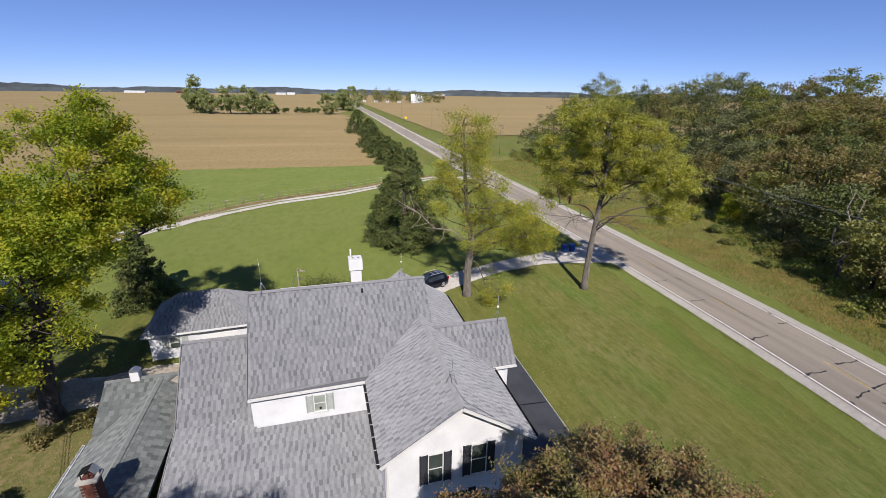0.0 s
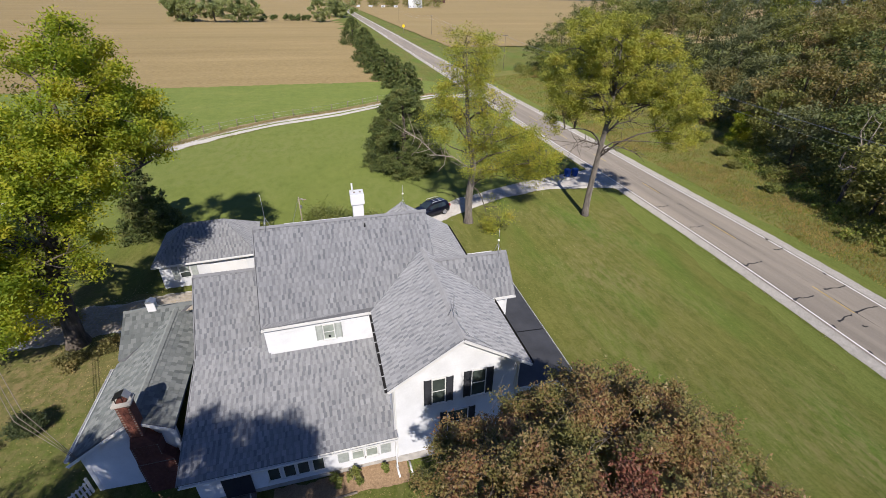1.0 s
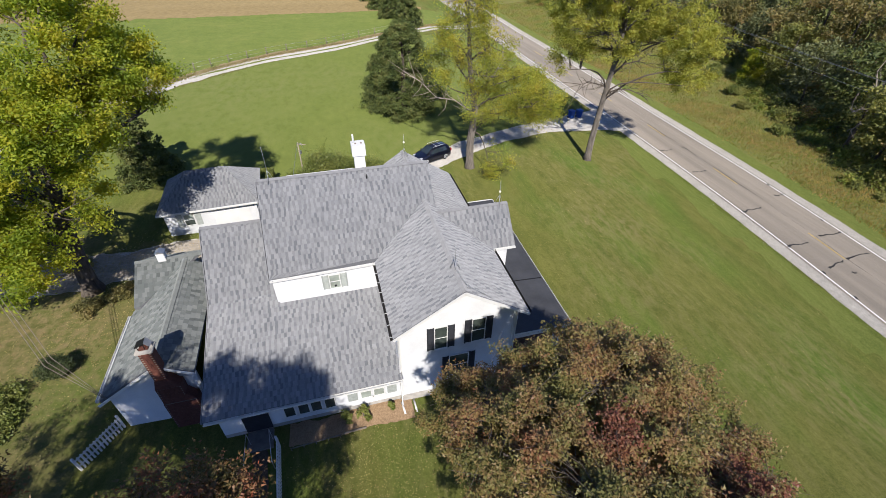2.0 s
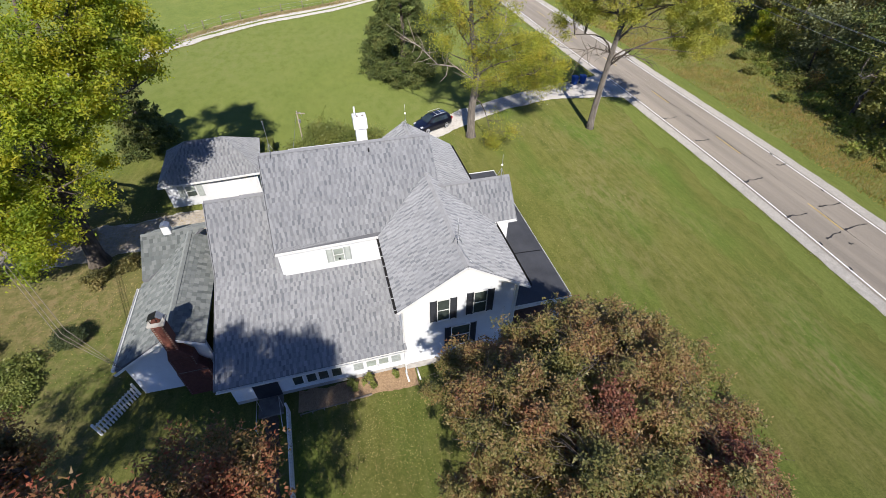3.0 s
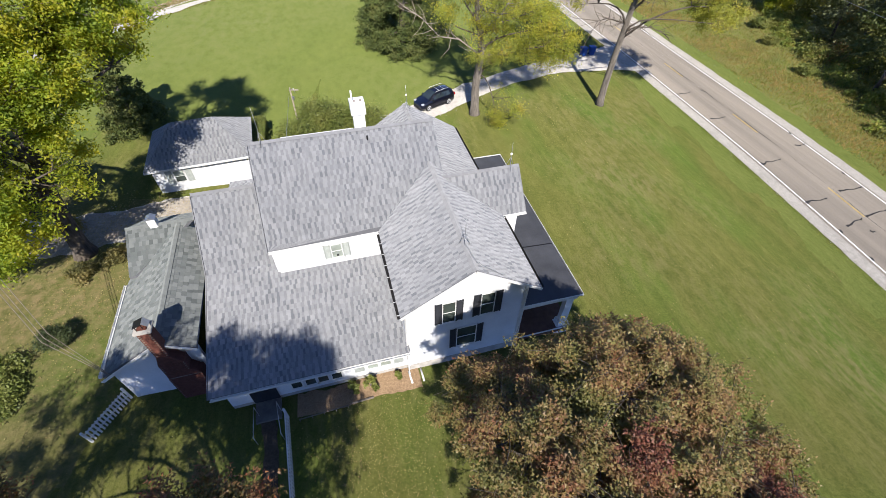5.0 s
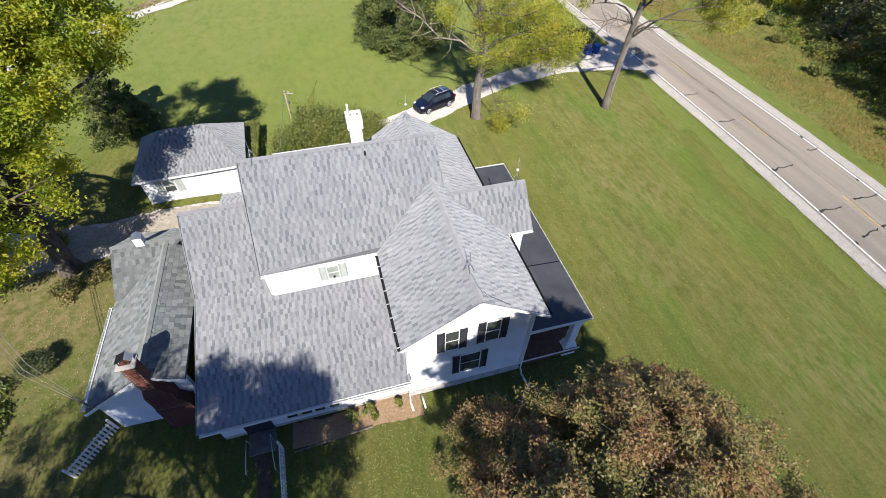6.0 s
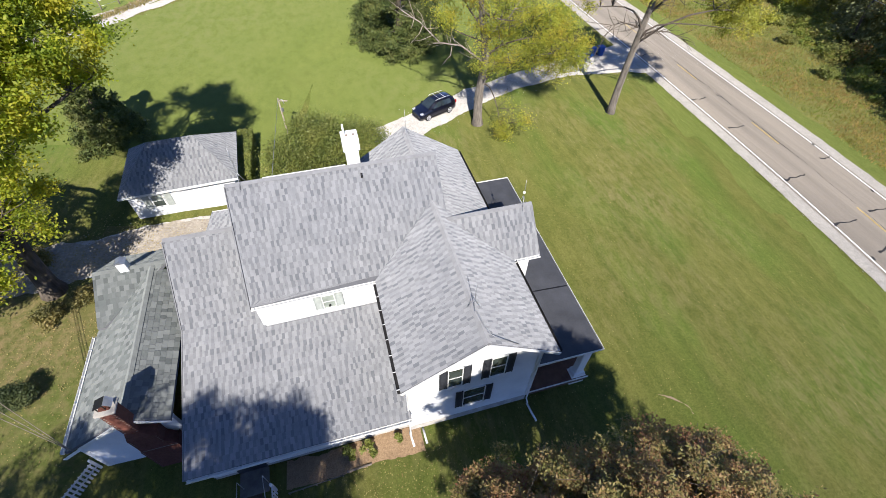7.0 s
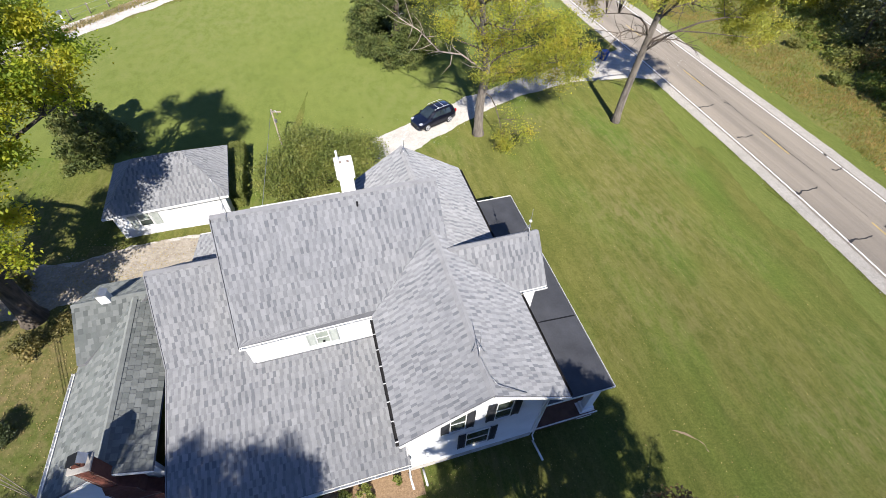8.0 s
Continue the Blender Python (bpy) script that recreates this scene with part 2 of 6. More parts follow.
M["car_glass"] = glass("tinted_car_glass", (0.03, 0.042, 0.048))
M["asphalt"], M["paint"] = asphalt(), car_paint()
M["pane"], M["pane_light"] = glass("dark_window_glass", (0.06, 0.075, 0.066)), glass("curtained_window_glass", (0.34, 0.38, 0.33))
M["leaf_yellow"] = leafy("yellow_green_leaves", [(0.2, 0.28, 0.036), (0.33, 0.41, 0.043), (0.46, 0.47, 0.05), (0.54, 0.48, 0.05)], 0.55, tint=0.45)
M["leaf_gold"] = leafy("thin_yellow_leaves", [(0.24, 0.29, 0.045), (0.36, 0.39, 0.055), (0.47, 0.45, 0.06), (0.53, 0.41, 0.065)], 0.42, tint=0.6)
M["leaf_olive"] = leafy("olive_leaves", [(0.165, 0.2, 0.028), (0.275, 0.305, 0.038), (0.365, 0.362, 0.048), (0.43, 0.365, 0.055)], 0.42, tint=0.5)
M["leaf_hickory"] = leafy("hickory_leaves", [(0.25, 0.28, 0.06), (0.38, 0.4, 0.075), (0.48, 0.47, 0.09), (0.55, 0.48, 0.1)], 0.48, tint=0.5)
M["leaf_maroon"] = leafy("rust_and_green_leaves", [(0.12, 0.124, 0.037), (0.197, 0.19, 0.062), (0.266, 0.222, 0.078), (0.29, 0.2, 0.083), (0.268, 0.154, 0.073), (0.238, 0.1, 0.053)], 0.28, 0.45, tint=0.8)
M["leaf_crimson"] = leafy("crimson_leaves", [(0.1, 0.1, 0.036), (0.19, 0.1, 0.058), (0.25, 0.085, 0.058), (0.22, 0.14, 0.07)], 0.28, 0.45, tint=0.9)
M["leaf_red"] = leafy("dull_red_leaves", [(0.075, 0.075, 0.024), (0.15, 0.11, 0.04), (0.26, 0.125, 0.06), (0.3, 0.082, 0.046)], 0.28, 0.45, tint=0.8)
M["leaf_dark"] = leafy("dark_conifer_sprays", [(0.0633, 0.092, 0.0276), (0.115, 0.144, 0.0414), (0.19, 0.198, 0.0644)], 0.2, tint=0.7)
M["leaf_box"] = leafy("near_black_evergreen_leaves", [(0.03, 0.045, 0.018), (0.05, 0.07, 0.026), (0.085, 0.1, 0.036)], 0.12, tint=0.8)
M["leaf_yew"] = leafy("dense_green_bush_leaves", [(0.11, 0.14, 0.034), (0.175, 0.205, 0.05), (0.26, 0.265, 0.075)], 0.25, 0.45, 0.9)
M["leaf_tan"] = leafy("pale_fallen_leaves", [(0.225, 0.15, 0.0675), (0.345, 0.27, 0.12), (0.413, 0.345, 0.15)], 0.2, 0.8, 2.0)
M["leaf_wood"] = leafy("woodland_leaves", [(0.13, 0.155, 0.05), (0.215, 0.23, 0.066), (0.29, 0.285, 0.083), (0.33, 0.295, 0.1)], 0.36, tint=0.25)
M["leaf_oak"] = leafy("grey_green_oak_leaves", [(0.1, 0.12, 0.055), (0.165, 0.185, 0.085), (0.25, 0.26, 0.12)], 0.3, tint=0.4)
M["leaf_brown"] = leafy("olive_brown_woodland_leaves", [(0.13, 0.128, 0.05), (0.215, 0.193, 0.07), (0.3, 0.245, 0.095), (0.33, 0.225, 0.1)], 0.34, tint=0.25)
M["leaf_rust"] = leafy("rusty_leaves", [(0.13, 0.124, 0.0416), (0.247, 0.208, 0.065), (0.364, 0.247, 0.0845), (0.39, 0.182, 0.0845)], 0.36)
M["leaf_shrub"] = leafy("shrub_leaves", [(0.109, 0.163, 0.031), (0.202, 0.256, 0.0497), (0.31, 0.333, 0.0698), (0.342, 0.265, 0.0931)], 0.3, tint=0.8)
# leaf colour lifted and greyed to stand in for distance haze
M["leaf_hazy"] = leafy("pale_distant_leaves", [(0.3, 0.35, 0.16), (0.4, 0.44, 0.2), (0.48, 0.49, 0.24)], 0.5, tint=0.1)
M["leaf_far"] = plain("far_woods", (0.075, 0.088, 0.092), 0.95, 0, 0.5, 0.02, 0)

# ---- builders ----
def part(name, bm, material, parent=None, label=""):
    me = bpy.data.meshes.new(name)
    bm.to_mesh(me)
    bm.free()
    return mesh_part(name, me, material, parent, label)


def mesh_part(name, me, material, parent=None, label=""):
    if material is not None and not me.materials:
        me.materials.append(M[material] if isinstance(material, str) else material)
    ob = new(name, me)
    if parent is not None:
        ob.parent = parent
    if label:
        ob["label"] = label
    return ob


def thing(name, m, label, category, group="", kind=""):
    ob = new(name)
    ob.empty_display_size = 0.3
    ob.matrix_world = m
    return tagged(ob, label, category, group, kind)


def add_box(bm, a, b):
    """A box between two corners."""
    vs = [bm.verts.new((x, y, z)) for z in (a[2], b[2]) for y in (a[1], b[1]) for x in (a[0], b[0])]
    for f in ((0, 2, 3, 1), (4, 5, 7, 6), (0, 1, 5, 4), (2, 6, 7, 3), (0, 4, 6, 2), (1, 3, 7, 5)):
        bm.faces.new([vs[i] for i in f])
    return vs


def box(a, b, bevel=0.0):
    bm = bmesh.new()
    add_box(bm, a, b)
    if bevel:
        bmesh.ops.bevel(bm, geom=bm.edges[:], offset=bevel, segments=2, affect="EDGES")
    bmesh.ops.recalc_face_normals(bm, faces=bm.faces[:])
    return bm


def add_prism(bm, poly, push):
    """A flat polygon, pushed along a vector into a solid."""
    p = Vector(push)
    a = [bm.verts.new(q) for q in poly]
    b = [bm.verts.new(Vector(q) + p) for q in poly]
    bm.faces.new(a)
    bm.faces.new(b[::-1])
    for i in range(len(a)):
        j = (i + 1) % len(a)
        bm.faces.new((a[i], b[i], b[j], a[j]))


def prism(poly, push):
    bm = bmesh.new()
    add_prism(bm, poly, push)
    bmesh.ops.recalc_face_normals(bm, faces=bm.faces[:])
    return bm


def add_tube(bm, pts, radii, sides=6, cap=True):
    """A round, tapering tube along points."""
    rings = []
    n = len(pts)
    pts = [Vector(p) for p in pts]
    for i, (p, r) in enumerate(zip(pts, radii)):
        d = (pts[min(i + 1, n - 1)] - pts[max(i - 1, 0)]).normalized()
        a = d.orthogonal().normalized() if abs(d.z) < 0.99 else Vector((1, 0, 0))
        a = (Vector((0.3, 0.9, 0.1)).cross(d)).normalized() if abs(d.dot(Vector((0.3, 0.9, 0.1)).normalized())) < 0.97 else a
        b = d.cross(a)
        rings.append([bm.verts.new(p + (a * math.cos(k) + b * math.sin(k)) * r) for k in [2 * math.pi * j / sides for j in range(sides)]])
    for ra, rb in zip(rings, rings[1:]):
        for j in range(sides):
            k = (j + 1) % sides
            bm.faces.new((ra[j], ra[k], rb[k], rb[j])).smooth = True
    if cap:
        bm.faces.new(rings[0][::-1])
        bm.faces.new(rings[-1])


def tube(pts, r, sides=8):
    bm = bmesh.new()
    add_tube(bm, pts, r if isinstance(r, (list, tuple)) else [r] * len(pts), sides)
    return bm


def raw_mesh(name, verts, quads):
    """A mesh of loose quads from arrays."""
    me = bpy.data.meshes.new(name)
    verts, quads = np.asarray(verts, np.float32), np.asarray(quads, np.int32)
    me.vertices.add(len(verts))
    me.vertices.foreach_set("co", verts.ravel())
    me.loops.add(quads.size)
    me.loops.foreach_set("vertex_index", quads.ravel())
    me.polygons.add(len(quads))
    me.polygons.foreach_set("loop_start", np.arange(0, quads.size, quads.shape[1], dtype=np.int32))
    me.polygons.foreach_set("use_smooth", np.zeros(len(quads), bool))
    me.update(calc_edges=True)
    return me


def leaves_at(rng, centres, size, flat=0.0, aspect=0.55, full=False):
    """Pointed leaves at the centres, each turned its own way."""
    n = len(centres)
    nor = rng.normal(size=(n, 3))
    nor[:, 2] = np.abs(nor[:, 2]) + flat
    nor /= np.linalg.norm(nor, axis=1)[:, None]
    a = np.cross(nor, rng.normal(size=(n, 3)))
    a /= np.linalg.norm(a, axis=1)[:, None] + 1e-9
    b = np.cross(nor, a)
    s = size * rng.uniform(0.65, 1.2, (n, 1))
    if full:
        v = np.stack([centres + a * s, centres + b * s * aspect - a * s * 0.15, centres - a * s, centres - b * s * aspect - a * s * 0.15], 1).reshape(-1, 3)
        return v, np.arange(4 * n).reshape(n, 4)
    v = np.stack([centres + a * s, centres - a * s * 0.6 + b * s * aspect, centres - a * s * 0.6 - b * s * aspect], 1).reshape(-1, 3)
    return v, np.arange(3 * n).reshape(n, 3)


# ---- lie of the land ----
ROAD_C, ROAD_D, ROAD_N = np.array((32.5, 36.8)), np.array((-0.2425, 0.9701)), np.array((0.9701, 0.2425))


def step(x):
    x = np.clip(x, 0, 1)
    return x * x * (3 - 2 * x)


def bend(t):
    """How far the road swings towards the house at its near end."""
    return -0.00085 * np.clip(25 - t, 0, 45) ** 2 - 0.0765 * np.clip(-20 - t, 0, 60)


def road_s(x, y):
    t = (x - ROAD_C[0]) * ROAD_D[0] + (y - ROAD_C[1]) * ROAD_D[1]
    return (x - ROAD_C[0]) * ROAD_N[0] + (y - ROAD_C[1]) * ROAD_N[1] - bend(t)


def road_at(t, s):
    """The place t metres along the road and s metres to its east side."""
    t, s = np.asarray(t, float), np.asarray(s, float)
    q = s + bend(t)
    return np.stack([ROAD_C[0] + ROAD_D[0] * t + ROAD_N[0] * q, ROAD_C[1] + ROAD_D[1] * t + ROAD_N[1] * q], -1)


def gz(x, y):
    """Height of the ground."""
    x, y = np.asarray(x, float), np.asarray(y, float)
    s = road_s(x, y)
    z = 0.25 - 0.75 * step((s + 17) / 10) + 0.35 * step((-13 - x) / 9) * step((70 - y) / 20)
    z = z + 0.5 * step((s - 8) / 14) + 0.05 * np.sin(x * 0.21 + 1.3) * np.cos(y * 0.17)
    far = step((y - 230) / 100)
    return z * (1 - far) - 0.3 * far


def at_ground(x, y):
    return float(gz(x, y))


def sheet(name, xs, ys, lift, material, keep=None):
    """A piece of the ground over a grid, following its height; lift may grow with the way."""
    X, Y = np.meshgrid(xs, ys)
    V = np.stack([X, Y, gz(X, Y) + (lift(X, Y) if callable(lift) else lift)], -1).reshape(-1, 3)
    nx = len(xs)
    i, j = np.meshgrid(np.arange(nx - 1), np.arange(len(ys) - 1))
    a = (j * nx + i).ravel()
    Q = np.stack([a, a + 1, a + nx + 1, a + nx], 1)
    if keep is not None:
        c = V[Q].mean(1)
        Q = Q[keep(c[:, 0], c[:, 1])]
    return mesh_part(name, raw_mesh(name, V, Q), material)


def smooth_line(pts, n=8):
    """A rounded line through points."""
    p = np.array(pts, float)
    p = np.vstack([2 * p[0] - p[1], p, 2 * p[-1] - p[-2]])
    out = []
    for i in range(1, len(p) - 2):
        for t in np.linspace(0, 1, n, endpoint=False):
            a, b, c, d = p[i - 1], p[i], p[i + 1], p[i + 2]
            out.append(0.5 * (2 * b + (c - a) * t + (2 * a - 5 * b + 4 * c - d) * t * t + (3 * b - a - 3 * c + d) * t ** 3))
    return np.array(out + [p[-2]])


def ribbon(name, pts, width, lift, material, ragged=0.0, across=4, n=8, seed=3, **kw):
    """A strip of ground along a line."""
    rng = np.random.default_rng(seed)
    p = smooth_line([(*q[:2], *((q[2],) if len(q) > 2 else (width,))) for q in pts], n)
    d = np.gradient(p[:, :2], axis=0)
    d /= np.linalg.norm(d, axis=1)[:, None]
    nor = np.stack([d[:, 1], -d[:, 0]], 1)
    w = p[:, 2:3] / 2
    rows = []
    for k in np.linspace(-1, 1, across + 1):
        e = np.convolve(rng.normal(0, ragged * 1.9, len(p) + 4), np.ones(5) / 5, "valid")[:, None] if abs(k) == 1 else 0
        rows.append(p[:, :2] + nor * (k * w + e))
    R = np.stack(rows, 1)
    V = np.concatenate([R, (gz(R[..., 0], R[..., 1]) + lift)[..., None]], -1).reshape(-1, 3)
    m = across + 1
    i, j = np.meshgrid(np.arange(across), np.arange(len(p) - 1))
    a = (j * m + i).ravel()
    me = raw_mesh(name, V, np.stack([a, a + 1, a + m + 1, a + m], 1))
    return mesh_part(name, me, material)


def bunches_at(rng, centres, length, width):
    """Narrow drooping leaves, six to the end of a twig."""
    c = np.repeat(centres, 6, 0)
    n = len(c)
    d = rng.normal(size=(n, 3))
    d[:, 2] = d[:, 2] * 0.6 - 0.15
    d /= np.linalg.norm(d, axis=1)[:, None]
    side = np.cross(d, rng.normal(size=(n, 3)) * 0.5 + (0, 0, 1))
    side /= np.linalg.norm(side, axis=1)[:, None] + 1e-9
    s = rng.uniform(0.6, 1.25, (n, 1))
    a = c + d * length * 0.4 * s
    v = np.stack([c + d * length * s, a + side * width * s, a - side * width * s], 1).reshape(-1, 3)
    return v, np.arange(3 * n).reshape(n, 3)


# ---- trees ----
def tree(name, base, trunk, radii, blobs, leaves, size, material, label, category="tree", seed=1, limbs=14, spread=0.9, bark="bark", limb_bark="bark", clumps=60, hang=0.0, flat=0.2, aspect=0.5, full=False, bunch=0.0, twigs=2, thick=0.3, bare=(), bare_bark="bark", limb_from=(0.42, 0.72), group="", turned=(), turned_to=""):
    """A tapered, bent trunk, limbs to the clumps, and a crown of single leaves in clumps. blobs: (centre, radii, share)."""
    rng = np.random.default_rng(seed)
    x, y = base
    z0 = at_ground(x, y)
    ob = thing(name, Matrix.Translation((x, y, z0)), label, category, group)
    pts = [Vector(p) for p in trunk]
    bm = bmesh.new()
    line = smooth_line([tuple(p) for p in pts], 4)
    rr = np.interp(np.linspace(0, 1, len(line)), np.linspace(0, 1, len(radii)), radii)
    rr[0] *= 1.45
    add_tube(bm, [Vector((q[0], q[1], q[2] - (0.25 if i == 0 else 0))) for i, q in enumerate(line)], list(rr), 10)
    total = sum(b[2] for b in blobs)
    cl = []
    for c, r, share in blobs:
        k = max(3, int(clumps * share / total))
        d = rng.normal(size=(k, 3))
        d /= np.linalg.norm(d, axis=1)[:, None]
        rad = rng.uniform(0.25, 1.0, (k, 1)) ** 0.45
        cc = np.array(c) + d * rad * np.array(r) * (1 + rng.normal(0, 0.07, (k, 1)))
        cc[:, 2] -= hang * rng.uniform(0, 1, k)
        cl.append(cc)
    cl = np.vstack(cl)
    top = len(line)
    part("trunk", bm, bark, ob)
    # main limbs go to clumps far from one another; the other clumps hang on the nearest limb
    far = [int(np.argmax(cl[:, 2]))]
    gap = np.linalg.norm(cl - cl[far[0]], axis=1)
    while len(far) < min(limbs, len(cl)):
        k = int(np.argmax(gap))
        far.append(k)
        gap = np.minimum(gap, np.linalg.norm(cl - cl[k], axis=1))
    paths = []
    for k in far:
        c = Vector(cl[k])
        want = np.clip(c.z * rng.uniform(*limb_from), line[int(top * 0.3)][2], line[-2][2])
        lo = int(np.argmin(np.abs(line[:, 2] - want)))
        s = Vector(line[lo][:3])
        d = c - s
        side = Vector(rng.normal(0, 0.09, 3)) * d.length
        paths.append((lo, [s + d * q + side * math.sin(math.pi * q) + Vector((0, 0, 0.13 * d.length * math.sin(math.pi * q ** 0.7))) for q in (0, 0.17, 0.34, 0.52, 0.7, 0.86, 1.0)]))
    knots = np.array([[tuple(p) for p in pts] for _, pts in paths])
    hung = [[] for _ in paths]
    for k in range(len(cl)):
        if k not in far:
            d = np.linalg.norm(knots - cl[k], axis=2) + 0.9 * np.maximum(0, knots[:, :, 2] - cl[k][2])
            i, j = np.unravel_index(np.argmin(d[:, 1:]), d[:, 1:].shape)
            hung[i].append((j + 1, k))
    for (lo, pts), held in zip(paths, hung):
        bm = bmesh.new()
        r0 = min(rr[lo] * 0.5, thick, 0.035 + 0.012 * (pts[-1] - pts[0]).length + 0.003 * len(held))
        rad = [r0 * q for q in (1.15, 0.9, 0.75, 0.6, 0.45, 0.3, 0.12)]
        add_tube(bm, pts, rad, 6)
        for j, k in held:
            a, c = pts[j], Vector(cl[k])
            m = a.lerp(c, 0.5) + Vector(rng.normal(0, 0.07, 3)) * (c - a).length + Vector((0, 0, 0.06 * (c - a).length))
            t0 = min(rad[j] * 0.7, 0.06)
            add_tube(bm, [a, a.lerp(m, 0.5), m, c], [t0, t0 * 0.8, t0 * 0.55, 0.008], 4)
            for _ in range(twigs):
                e = c + Vector(rng.normal(0, 0.6 if twigs > 2 else 0.35, 3)) - Vector((0, 0, 0.09 * (twigs - 2)))
                add_tube(bm, [m.lerp(c, rng.uniform(0, 0.9)), e], [t0 * 0.4, 0.006], 3)
        part("limb", bm, limb_bark, ob)
    for q in bare:
        bm = bmesh.new()
        q = [Vector(p) for p in q]
        r0 = 0.08
        add_tube(bm, q, list(np.linspace(r0, 0.03, len(q))), 6)
        for i in range(1, len(q)):
            for _ in range(8):
                s = q[i - 1].lerp(q[i], rng.uniform(0.1, 1))
                e = s + Vector(rng.normal(0, 1.0, 3)) + (q[i] - q[i - 1]).normalized() * 0.9
                add_tube(bm, [s, s.lerp(e, 0.5) + Vector(rng.normal(0, 0.15, 3)), e], [0.032, 0.02, 0.006], 4)
        part("bare_branch", bm, bare_bark, ob, "leafless branch")
    per = rng.multinomial(leaves, rng.dirichlet(np.ones(len(cl)) * 2.5))
    cen = np.repeat(cl, per, 0)
    cen = cen + rng.normal(0, 1, cen.shape).clip(-1.9, 1.9) * spread * rng.uniform(0.5, 1.0, (len(cen), 1)) * (1, 1, 0.75)
    # boughs that have turned colour before the rest of the crown
    early = np.zeros(len(cen), bool)
    for c, r in turned:
        early |= np.linalg.norm(cen - np.array(c), axis=1) < r * (1 + rng.normal(0, 0.16, len(cen)))
    grow = (lambda at: bunches_at(rng, at, bunch, size)) if bunch else (lambda at: leaves_at(rng, at, size, flat, aspect, full))
    v, q = grow(cen[~early])
    mesh_part("crown", raw_mesh("crown", v, q), material, ob)
    if early.any():
        v, q = grow(cen[early])
        mesh_part("turned_bough", raw_mesh("turned_bough", v, q), turned_to, ob, "crimson leaves on the boughs that turned first")
    return ob


def conifer(name, base, height, radius, leaves, size, label, seed=1, material="leaf_dark", low=0.06, power=0.8, category="tree", group=""):
    """A cedar or spruce: tiers of drooping sprays round a straight stem."""
    rng = np.random.default_rng(seed)
    x, y = base
    ob = thing(name, Matrix.Translation((x, y, at_ground(x, y))), label, category, group)
    part("trunk", tube([(0, 0, -0.2), (0.05, 0, height * 0.5), (0, 0.05, height * 0.96)], [radius * 0.08, radius * 0.05, 0.02], 8), "bark", ob)
    k = int(60 + height * 30)
    t = rng.uniform(0, 1, k) ** 1.15
    ang = rng.uniform(0, 2 * math.pi, k)
    lump = 1 + 0.22 * np.sin(ang * 3 + seed) + rng.normal(0, 0.12, k)
    R = radius * np.clip(1 - t, 0.03, 1) ** power * lump * np.sqrt(rng.uniform(0.4, 1, k))
    zc = height * (low + (0.98 - low) * t)
    cl = np.stack([R * np.cos(ang), R * np.sin(ang), zc - 0.12 * R], 1)
    for i in range(0, k, 24):
        c = Vector(cl[i])
        part("bough", tube([(0, 0, c.z + 0.25 * R[i]), c], [0.05, 0.012], 4), "bark", ob)
    cen = np.repeat(cl, leaves // k + 1, 0)
    sp = radius * 0.06 * (0.6 + 0.7 * (1 - np.repeat(t, leaves // k + 1)))[:, None]
    cen = cen + rng.normal(0, 1, cen.shape) * sp * (1, 1, 0.7)
    v, q = leaves_at(rng, cen, size, 0.0, 0.4)
    mesh_part("crown", raw_mesh("crown", v, q), material, ob)
    return ob


def shrub(name, base, blobs, leaves, size, material, label, seed=1, category="shrub", lift=0.0, group=""):
    rng = np.random.default_rng(seed)
    x, y = base
    ob = thing(name, Matrix.Translation((x, y, at_ground(x, y) + lift)), label, category, group)
    bm = bmesh.new()
    V = []
    for c, r in blobs:
        n = max(6, leaves // len(blobs) // 260)
        d = rng.normal(size=(n, 3))
        d /= np.linalg.norm(d, axis=1)[:, None]
        d[:, 2] = np.abs(d[:, 2]) * 1.0 - 0.25
        cc = np.array(c) + d * np.array(r) * rng.uniform(0.45, 1.0, (n, 1))
        cc[:, 2] = np.maximum(cc[:, 2], 0.15)
        for q in cc[::3]:
            add_tube(bm, [(c[0] * 0.6, c[1] * 0.6, -0.1), ((c[0] + q[0]) / 2, (c[1] + q[1]) / 2, q[2] * 0.5), q], [0.05, 0.03, 0.008], 4)
        m = np.repeat(cc, leaves // len(blobs) // n + 1, 0)
        m = m + rng.normal(0, 1, m.shape) * np.array(r) * 0.2
        m[:, 2] = np.maximum(m[:, 2], 0.03)
        V.append(m)
    ob2 = part("stems", bm, "bark", ob)
    ob2["kind"] = "stuff"
    v, q = leaves_at(rng, np.vstack(V), size, 0.2)
    mesh_part("foliage", raw_mesh("foliage", v, q), material, ob)
    return ob

# ---- ground, road, lanes, fields ----
def spaced(lo, hi, near_lo, near_hi, fine):
    far_lo = -np.geomspace(1, 1 + near_lo - lo, 14)[::-1][:-1] + 1 + near_lo
    far_hi = np.geomspace(1, 1 + hi - near_hi, 14)[1:] - 1 + near_hi
    return np.concatenate([far_lo, np.arange(near_lo, near_hi, fine), [near_hi], far_hi])


GX, GY = spaced(-4300, 4300, -90, 110, 2.5), spaced(-4300, 4300, -60, 260, 2.5)
tagged(sheet("ground", GX, GY, 0.0, "lawn"), "mown green lawn with dry yellowish patches", "lawn", kind="structure")


def lane_y(x):
    """Southern edge of the fields north of the lane."""
    return 123.5 + 0.245 * (x + 44)


